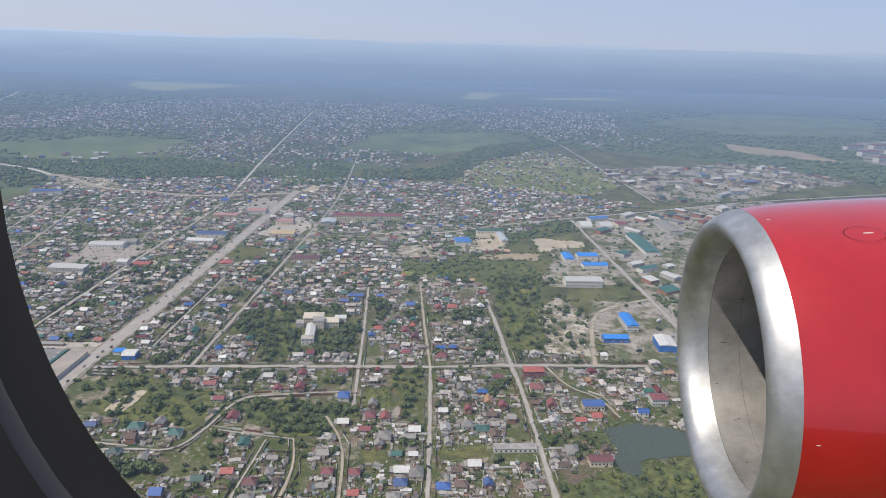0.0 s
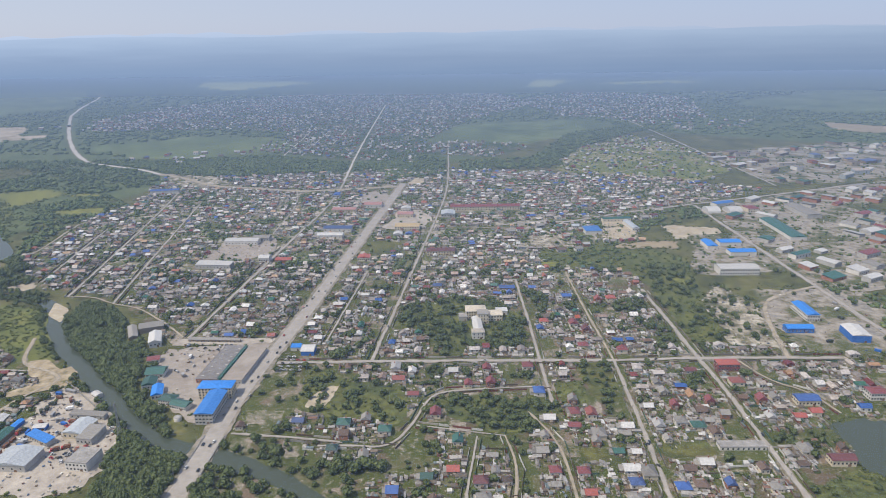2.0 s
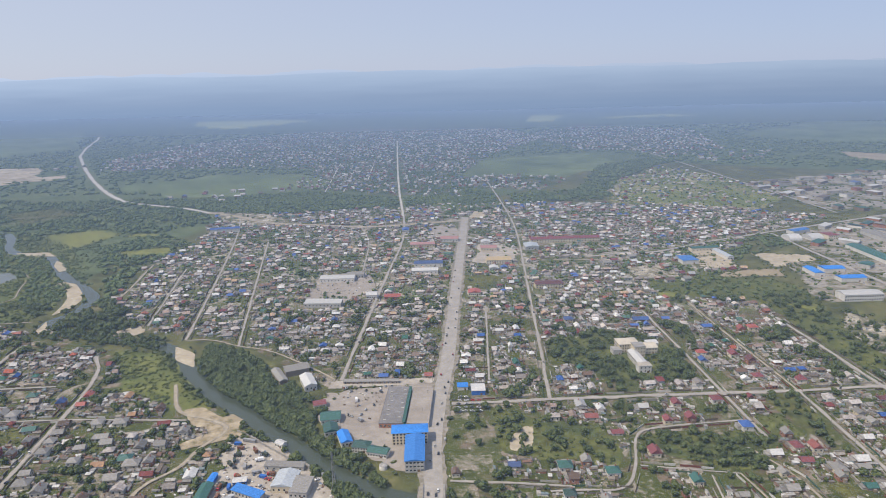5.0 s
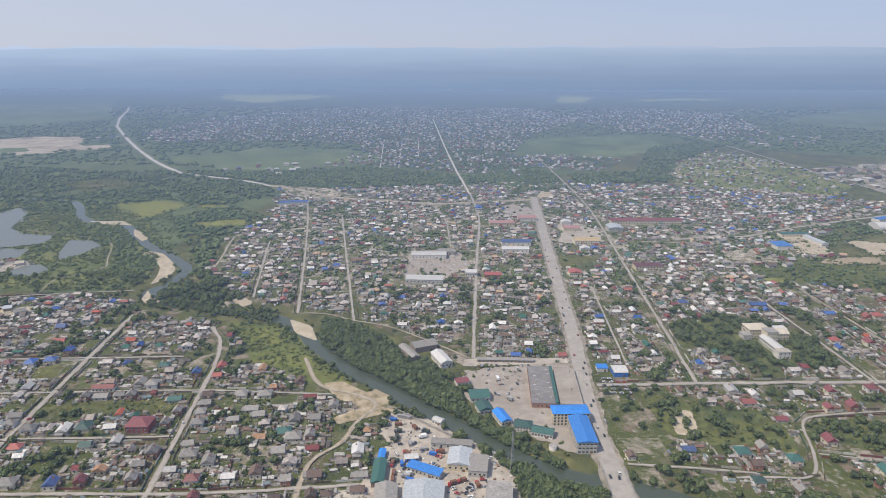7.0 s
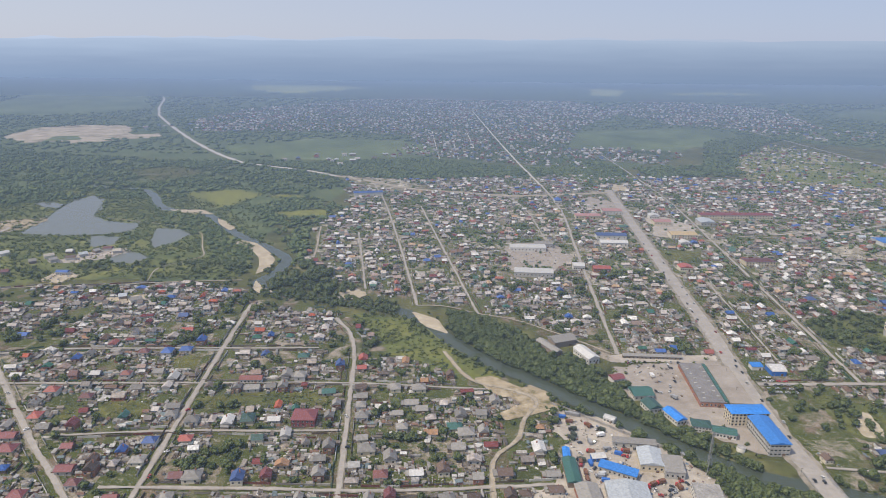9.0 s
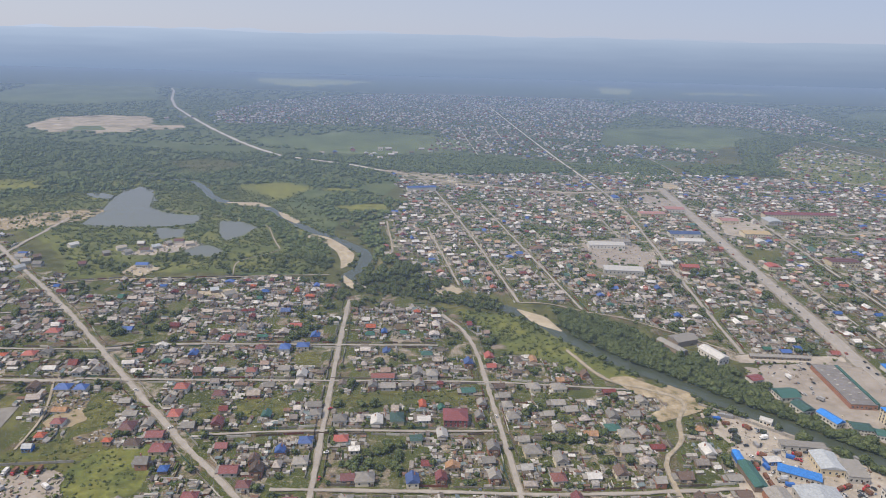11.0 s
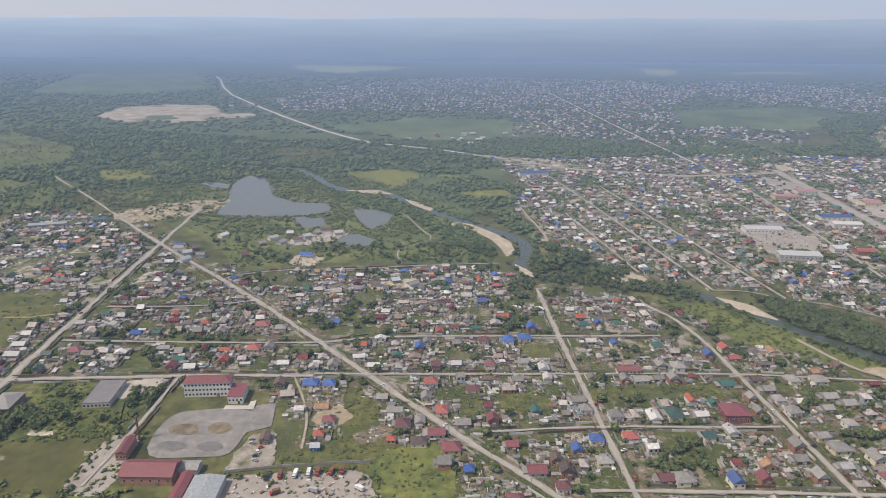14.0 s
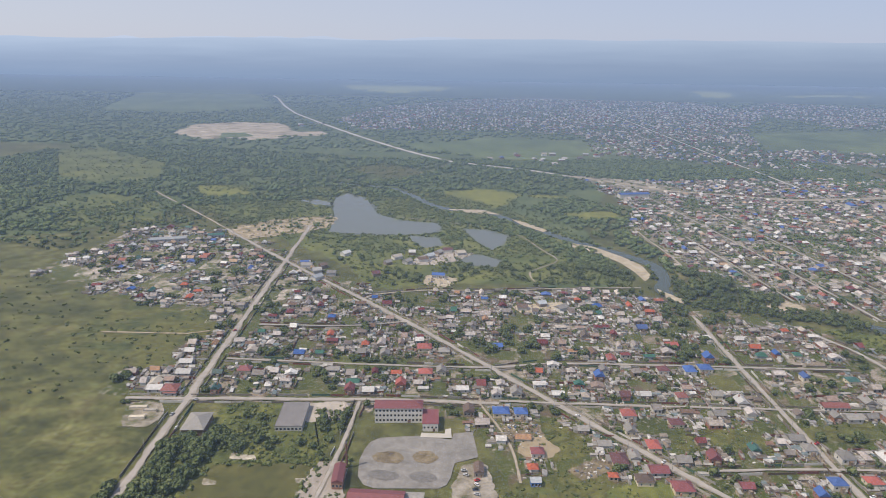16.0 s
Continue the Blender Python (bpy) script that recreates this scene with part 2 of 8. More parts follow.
ALLOTMENT = plots("allotment_plots", [(0.16, 0.18, 0.06), (0.12, 0.15, 0.05), (0.36, 0.31, 0.21), (0.19, 0.2, 0.07), (0.1, 0.13, 0.042), (0.27, 0.24, 0.14)], 0.055, 20, (0.15, 0.17, 0.055))
WORKS = material("works_ground", [(0.34, (0.07, 0.085, 0.034)), (0.44, (0.1, 0.11, 0.048)), (0.49, (0.22, 0.195, 0.15)), (0.56, (0.33, 0.3, 0.255)), (0.63, (0.2, 0.19, 0.175)), (0.72, (0.42, 0.385, 0.33))], 0.035, 0.95, fine=0.35, fine_scale=1.2)
WOODS_FLOOR = material("woods_floor", [(0.3, (0.066, 0.092, 0.038)), (0.5, (0.092, 0.122, 0.05)), (0.7, (0.145, 0.165, 0.066))], 0.02, 0.95, fine=0.5, fine_scale=0.8)

WATER = bpy.data.materials.new("river_water")
WATER.use_nodes = True
_n, _l = WATER.node_tree.nodes, WATER.node_tree.links
_s = _n["Principled BSDF"]
_s.inputs["Base Color"].default_value = (0.06, 0.074, 0.05, 1)
_s.inputs["Roughness"].default_value = 0.12
_s.inputs["Specular IOR Level"].default_value = 0.42
_r = _n.new("ShaderNodeTexNoise")
_r.inputs["Scale"].default_value, _r.inputs["Detail"].default_value = 1.5, 4
_b = _n.new("ShaderNodeBump")
_b.inputs["Strength"].default_value, _b.inputs["Distance"].default_value = 0.12, 0.1
_g = _n.new("ShaderNodeNewGeometry")
_l.new(_g.outputs["Position"], _r.inputs["Vector"])
_l.new(_r.outputs["Fac"], _b.inputs["Height"])
_l.new(_b.outputs["Normal"], _s.inputs["Normal"])

POND_WATER = WATER.copy()
POND_WATER.name = "pond_water"
POND_WATER.node_tree.nodes["Principled BSDF"].inputs["Base Color"].default_value = (0.13, 0.142, 0.12, 1)

# roofs and walls of the many houses, picked by the piece's own number
GREYS = [(0.25, 0.225, 0.208), (0.345, 0.31, 0.288), (0.445, 0.41, 0.388), (0.158, 0.132, 0.117), (0.39, 0.345, 0.305), (0.6, 0.58, 0.56), (0.275, 0.21, 0.178)]
ROOF_MIX = [tuple(min(0.6, 1.02 * v) for v in c) for c in GREYS] + [tuple(0.85 * v for v in c) for c in GREYS] + [(0.15, 0.1, 0.075), (0.13, 0.035, 0.04), (0.17, 0.05, 0.05), (0.36, 0.1, 0.06), (0.04, 0.12, 0.09), (0.66, 0.65, 0.63), (0.04, 0.1, 0.3), (0.33, 0.2, 0.12)]
FAR_MIX = [tuple(0.95 * v for v in c) for c in GREYS[:5]] + [(0.5, 0.49, 0.48), (0.4, 0.39, 0.38), (0.16, 0.11, 0.085), (0.18, 0.06, 0.055), (0.5, 0.49, 0.48), (0.06, 0.12, 0.1), (0.1, 0.14, 0.28)]
FAR_ROOFS = material("far_roofing", [(i / len(FAR_MIX), c) for i, c in enumerate(FAR_MIX)], 1, 0.85, random_from="island", constant=True, fine=0.3, fine_scale=0.8)
MIXED_ROOFS = material("mixed_roofing", [(i / len(ROOF_MIX), c) for i, c in enumerate(ROOF_MIX)], 1, 0.8, random_from="island", constant=True, fine=0.4, fine_scale=1.3)
MID_MIX = [tuple(min(0.54, 1.35 * v) for v in c) for c in GREYS] + [tuple(1.05 * v for v in c) for c in GREYS] + [(0.32, 0.3, 0.27), (0.4, 0.36, 0.32), (0.2, 0.13, 0.1), (0.17, 0.06, 0.065), (0.3, 0.12, 0.09), (0.08, 0.15, 0.12), (0.54, 0.53, 0.51), (0.08, 0.14, 0.36), (0.42, 0.3, 0.2)]
MID_ROOFS = material("middle_roofing", [(i / len(MID_MIX), c) for i, c in enumerate(MID_MIX)], 1, 0.8, random_from="island", constant=True, fine=0.35, fine_scale=1.0)
SHED_MIX = [(0.2, 0.185, 0.165), (0.27, 0.255, 0.235), (0.34, 0.325, 0.3), (0.14, 0.12, 0.1), (0.3, 0.27, 0.235), (0.42, 0.41, 0.39), (0.19, 0.155, 0.125), (0.24, 0.23, 0.22), (0.16, 0.14, 0.125), (0.23, 0.2, 0.17), (0.31, 0.3, 0.285), (0.12, 0.105, 0.09), (0.36, 0.34, 0.31), (0.2, 0.12, 0.09), (0.5, 0.49, 0.47), (0.15, 0.19, 0.2)]
SHED_ROOFS = material("weathered_shed_roofing", [(i / len(SHED_MIX), c) for i, c in enumerate(SHED_MIX)], 1, 0.88, random_from="island", constant=True, fine=0.4, fine_scale=1.6)
WALL_MIX = [(0.5, 0.48, 0.43), (0.3, 0.27, 0.23), (0.2, 0.15, 0.11), (0.42, 0.39, 0.34), (0.62, 0.61, 0.58), (0.25, 0.21, 0.17), (0.36, 0.3, 0.22), (0.33, 0.36, 0.37), (0.3, 0.14, 0.1)]
MIXED_WALLS = material("mixed_walls", [(i / len(WALL_MIX), c) for i, c in enumerate(WALL_MIX)], 1, 0.9, random_from="island", constant=True, fine=0.25, fine_scale=2.5)
FENCE_MIX = [(0.36, 0.34, 0.3), (0.5, 0.49, 0.47), (0.13, 0.11, 0.09), (0.2, 0.18, 0.155), (0.1, 0.075, 0.055), (0.25, 0.24, 0.22), (0.15, 0.06, 0.05), (0.06, 0.11, 0.08), (0.16, 0.14, 0.12)]
MIXED_FENCES = material("fence_boards", [(i / len(FENCE_MIX), c) for i, c in enumerate(FENCE_MIX)], 1, 0.9, random_from="island", constant=True, fine=0.3, fine_scale=3)
JUNK_MIX = [(0.4, 0.38, 0.35), (0.25, 0.22, 0.19), (0.6, 0.59, 0.57), (0.16, 0.12, 0.09), (0.3, 0.27, 0.22), (0.14, 0.18, 0.25), (0.5, 0.46, 0.38), (0.2, 0.13, 0.1), (0.33, 0.31, 0.28), (0.2, 0.17, 0.14)]
JUNK = material("yard_clutter", [(i / len(JUNK_MIX), c) for i, c in enumerate(JUNK_MIX)], 1, 0.9, random_from="island", constant=True, fine=0.3, fine_scale=3)


def roofing(name, rgb, rough=0.6, spec=0.4):
    grey = sum(rgb) / 3
    dim, light = tuple(0.7 * (0.7 * c + 0.3 * grey) for c in rgb), tuple(min(1, c * 1.15) for c in rgb)
    return material(name, [(0.0, dim), (0.5, rgb), (1.0, light)], 1, rough, random_from="object", fine=0.24, fine_scale=1.2, spec=spec)


ROOFS = {"blue": roofing("blue_metal_roof", (0.05, 0.11, 0.32)), "red": roofing("red_metal_roof", (0.31, 0.09, 0.075)),
         "maroon": roofing("maroon_metal_roof", (0.185, 0.06, 0.066)), "green": roofing("green_metal_roof", (0.04, 0.11, 0.095)),
         "white": roofing("pale_metal_roof", (0.47, 0.465, 0.455)), "grey": roofing("grey_slate_roof", (0.255, 0.245, 0.23), 0.85, 0.2),
         "cream": roofing("cream_roof", (0.5, 0.45, 0.37), 0.8, 0.2), "steel": roofing("steel_sheet_roof", (0.36, 0.39, 0.42)), "brown": roofing("brown_roof", (0.13, 0.095, 0.08), 0.85, 0.2),
         "pink": roofing("faded_red_roof", (0.33, 0.19, 0.18), 0.85, 0.2), "ochre": roofing("ochre_roof", (0.42, 0.33, 0.2), 0.85, 0.2)}
BRIGHT_BLUE = roofing("bright_blue_roof", (0.03, 0.19, 0.57))
WALLS = {"cream": material("cream_plaster", [(0.0, (0.55, 0.47, 0.33)), (1.0, (0.68, 0.62, 0.5))], 1, 0.9, random_from="object", fine=0.12, fine_scale=2),
         "white": material("white_plaster", [(0.3, (0.55, 0.53, 0.49)), (0.7, (0.68, 0.66, 0.62))], 0.3, 0.9, fine=0.1, fine_scale=2),
         "timber": material("weathered_boards", [(0.0, (0.16, 0.12, 0.09)), (1.0, (0.3, 0.25, 0.2))], 1, 0.9, random_from="object", fine=0.25, fine_scale=3),
         "grey": material("grey_plaster", [(0.3, (0.34, 0.33, 0.31)), (0.7, (0.48, 0.47, 0.44))], 0.3, 0.9, fine=0.15, fine_scale=2),
         "brick": material("brick_wall", [(0.3, (0.26, 0.12, 0.085)), (0.7, (0.36, 0.19, 0.13))], 0.5, 0.9, fine=0.2, fine_scale=4),
         "red": material("red_wall", [(0.3, (0.2, 0.05, 0.06)), (0.7, (0.28, 0.08, 0.08))], 0.5, 0.8, fine=0.15, fine_scale=2),
         "blue": material("blue_wall", [(0.3, (0.03, 0.12, 0.42)), (0.7, (0.05, 0.17, 0.5))], 0.5, 0.6, fine=0.1, fine_scale=2)}
CONCRETE = material("weathered_concrete", [(0.3, (0.22, 0.21, 0.2)), (0.55, (0.31, 0.3, 0.285)), (0.75, (0.4, 0.39, 0.37))], 0.25, 0.9, fine=0.25, fine_scale=2)
TAR = material("tar_roof", [(0.3, (0.165, 0.158, 0.158)), (0.7, (0.235, 0.225, 0.222))], 0.2, 0.9, fine=0.2, fine_scale=1.5)
GLASS_DARK = material("window_glass", [(0.3, (0.02, 0.025, 0.03)), (0.7, (0.05, 0.06, 0.07))], 0.8, 0.12, spec=0.6)
DOOR = material("door_paint", [(0.0, (0.1, 0.06, 0.04)), (1.0, (0.22, 0.15, 0.1))], 1, 0.7, random_from="object")
BARK = material("bark", [(0.3, (0.06, 0.045, 0.03)), (0.7, (0.12, 0.1, 0.08))], 0.8, 0.95, fine_scale=4)
LEAVES = material("leaves", [(0.0, (0.072, 0.1, 0.044)), (0.35, (0.094, 0.125, 0.053)), (0.7, (0.12, 0.15, 0.062)), (1.0, (0.155, 0.178, 0.078))], 1, 0.9, random_from="island", fine=0.4, fine_scale=2.5, spec=0.15)
SHRUB = material("shrub_leaves", [(0.0, (0.08, 0.108, 0.042)), (0.4, (0.105, 0.135, 0.05)), (0.75, (0.14, 0.165, 0.06)), (1.0, (0.195, 0.205, 0.08))], 1, 0.9, random_from="island", fine=0.4, fine_scale=2.5, spec=0.15)
WOODS = material("woods_leaves", [(0.0, (0.088, 0.128, 0.056)), (0.5, (0.12, 0.162, 0.07)), (1.0, (0.165, 0.2, 0.085))], 1, 0.9, random_from="island", fine=0.4, fine_scale=0.6, spec=0.1)

STEEL = material("painted_steel", [(0.3, (0.3, 0.3, 0.3)), (0.7, (0.42, 0.42, 0.42))], 0.6, 0.5, metal=0.4)
RUST = material("rusty_steel", [(0.3, (0.12, 0.06, 0.04)), (0.7, (0.22, 0.11, 0.07))], 0.6, 0.85)
TYRE = material("tyre_rubber", [(0.3, (0.015, 0.015, 0.015)), (0.7, (0.03, 0.03, 0.03))], 2, 0.9)
CAR_PAINT = {"white": roofing("white_car_paint", (0.7, 0.7, 0.7), 0.3, 0.5), "silver": roofing("silver_car_paint", (0.4, 0.41, 0.42), 0.35, 0.5),
             "dark": roofing("dark_car_paint", (0.03, 0.035, 0.045), 0.3, 0.5), "red": roofing("red_car_paint", (0.4, 0.03, 0.03), 0.3, 0.5)}


# ---- mesh helpers ----
def mesh_object(name, verts, faces, mats, index=None, parent=None, label="", smooth=False):
    me = bpy.data.meshes.new(name)
    me.from_pydata([tuple(v) for v in verts], [], [tuple(f) for f in faces])
    for m in mats:
        me.materials.append(m)
    if index is not None:
        me.polygons.foreach_set("material_index", np.asarray(index, dtype=np.int32))
    if smooth:
        me.polygons.foreach_set("use_smooth", np.ones(len(me.polygons), dtype=bool))
    me.update()
    ob = new(name, me)
    if parent is not None:
        ob.parent = parent
    return tagged(ob, label) if label else ob


def part(name, bm, mat, parent, label=""):
    me = bpy.data.meshes.new(name)
    bm.to_mesh(me)
    bm.free()
    me.materials.append(mat)
    ob = new(name, me)
    ob.parent = parent
    return tagged(ob, label) if label else ob


def triangles(name, verts, tris, mats):
    """One mesh from arrays of corners and triangles."""
    me = bpy.data.meshes.new(name)
    me.vertices.add(len(verts))
    me.vertices.foreach_set("co", np.asarray(verts, dtype=np.float32).ravel())
    me.loops.add(len(tris) * 3)
    me.loops.foreach_set("vertex_index", np.asarray(tris, dtype=np.int32).ravel())
    me.polygons.add(len(tris))
    me.polygons.foreach_set("loop_start", np.arange(0, len(tris) * 3, 3, dtype=np.int32))
    for m in mats:
        me.materials.append(m)
    me.polygons.foreach_set("use_smooth", np.ones(len(tris), dtype=bool))
    me.update(calc_edges=True)
    return new(name, me)


def inside(poly, x, y):
    """Which of the places lie in the polygon."""
    x, y = np.asarray(x, float), np.asarray(y, float)
    hit = np.zeros(x.shape, bool)
    for (x0, y0), (x1, y1) in zip(poly, poly[1:] + poly[:1]):
        if y0 != y1:
            hit ^= ((y0 > y) != (y1 > y)) & (x < (x1 - x0) * (y - y0) / (y1 - y0) + x0)
    return hit


def off_line(line, x, y):
    """How far the places lie from a line of points."""
    x, y = np.asarray(x, float), np.asarray(y, float)
    best = np.full(x.shape, 1e9)
    for (x0, y0), (x1, y1) in zip(line, line[1:]):
        dx, dy = x1 - x0, y1 - y0
        s = np.clip(((x - x0) * dx + (y - y0) * dy) / (dx * dx + dy * dy), 0, 1)
        best = np.minimum(best, np.hypot(x - x0 - s * dx, y - y0 - s * dy))
    return best


def rounded(line, step=6.0, passes=3):
    """The line with its bends softened."""
    pts = [Vector(p) for p in line]
    for _ in range(passes):
        out = [pts[0]]
        for a, b in zip(pts, pts[1:]):
            out += [a.lerp(b, 0.25), a.lerp(b, 0.75)]
        pts = out + [pts[-1]]
    return [(p.x, p.y) for p in pts]


def even(line, step):
    """The same line with points at even steps."""
    out = []
    for (x0, y0), (x1, y1) in zip(line, line[1:]):
        k = max(1, int(math.hypot(x1 - x0, y1 - y0) / step))
        out += [(x0 + (x1 - x0) * i / k, y0 + (y1 - y0) * i / k) for i in range(k)]
    return out + [line[-1]]


def ribbon(line, width, z, wander=0.0):
    """Corners and faces of a strip along a line, with a slightly uneven edge."""
    verts, faces = [], []
    n = len(line)
    for i, (x, y) in enumerate(line):
        a, b = line[max(0, i - 1)], line[min(n - 1, i + 1)]
        d = Vector((b[0] - a[0], b[1] - a[1])).normalized()
        base = width(x, y) if callable(width) else width
        w = base / 2 * max(0.4, 1 + wander * (noise.noise((x * 0.06, y * 0.06, 3.1)) + 0.7 * noise.noise((x * 0.28, y * 0.28, 3.1))))
        v = base / 2 * max(0.4, 1 + wander * (noise.noise((x * 0.06, y * 0.06, 9.7)) + 0.7 * noise.noise((x * 0.28, y * 0.28, 9.7))))
        verts += [(x - d.y * w, y + d.x * w, z), (x + d.y * v, y - d.x * v, z)]
        if i:
            faces.append((2 * i - 2, 2 * i - 1, 2 * i + 1, 2 * i))
    return verts, faces


def sheet(name, poly, z, mat, label, category, soft=1.0):
    """A flat piece of land with a softened, uneven outline."""
    loop = [Vector(p) for p in poly]
    if soft:
        loop = [q for a, b in zip(loop, loop[1:] + loop[:1]) for q in (a.lerp(b, 0.1), a.lerp(b, 0.9))]
        reach = max((q - loop[0]).length for q in loop)
        area = abs(sum(p.x * q.y - q.x * p.y for p, q in zip(loop, loop[1:] + loop[:1]))) / 2
        size = min(reach, 1.6 * area / reach)
        step = max(0.8, reach / 110)
        loop = [a.lerp(b, k / max(1, int((b - a).length / step))) for a, b in zip(loop, loop[1:] + loop[:1]) for k in range(max(1, int((b - a).length / step)))]
        waves = [(3.0 / reach, min(14.0, size * 0.08)), (9.0 / size, min(8.0, size * 0.05)), (24.0 / size, min(4.0, size * 0.022)), (60.0 / size, min(2.0, size * 0.009))]
        loop = [p + sum((Vector((noise.noise((p.x * f, p.y * f, 1.0 + j)), noise.noise((p.x * f, p.y * f, 5.5 + j)))) * w * soft for j, (f, w) in enumerate(waves)), Vector((0.0, 0.0))) for p in loop]
    pts = [(p.x, p.y, z) for p in loop]
    bm = bmesh.new()
    face = bm.faces.new([bm.verts.new(p) for p in pts])
    if face.calc_area() and face.normal.z < 0:
        bmesh.ops.reverse_faces(bm, faces=[face])
    bmesh.ops.triangulate(bm, faces=bm.faces[:])
    bmesh.ops.recalc_face_normals(bm, faces=bm.faces[:])
    for f in bm.faces:
        if f.normal.z < 0:
            f.normal_flip()
    me = bpy.data.meshes.new(name)
    bm.to_mesh(me)
    bm.free()
    me.materials.append(mat)
    return tagged(new(name, me), label, category, kind="structure")


# ---- land ----
bm = bmesh.new()
bmesh.ops.create_grid(bm, x_segments=60, y_segments=60, size=1.0)
for v in bm.verts:
    v.co = Vector((-280 + v.co.x * 5200, 2000 + v.co.y * 2900, 0))
me = bpy.data.meshes.new("ground")
bm.to_mesh(me)
bm.free()
me.materials.append(MEADOW)
tagged(new("ground", me), "green meadow and scrub land reaching to far hills", "ground", kind="structure")

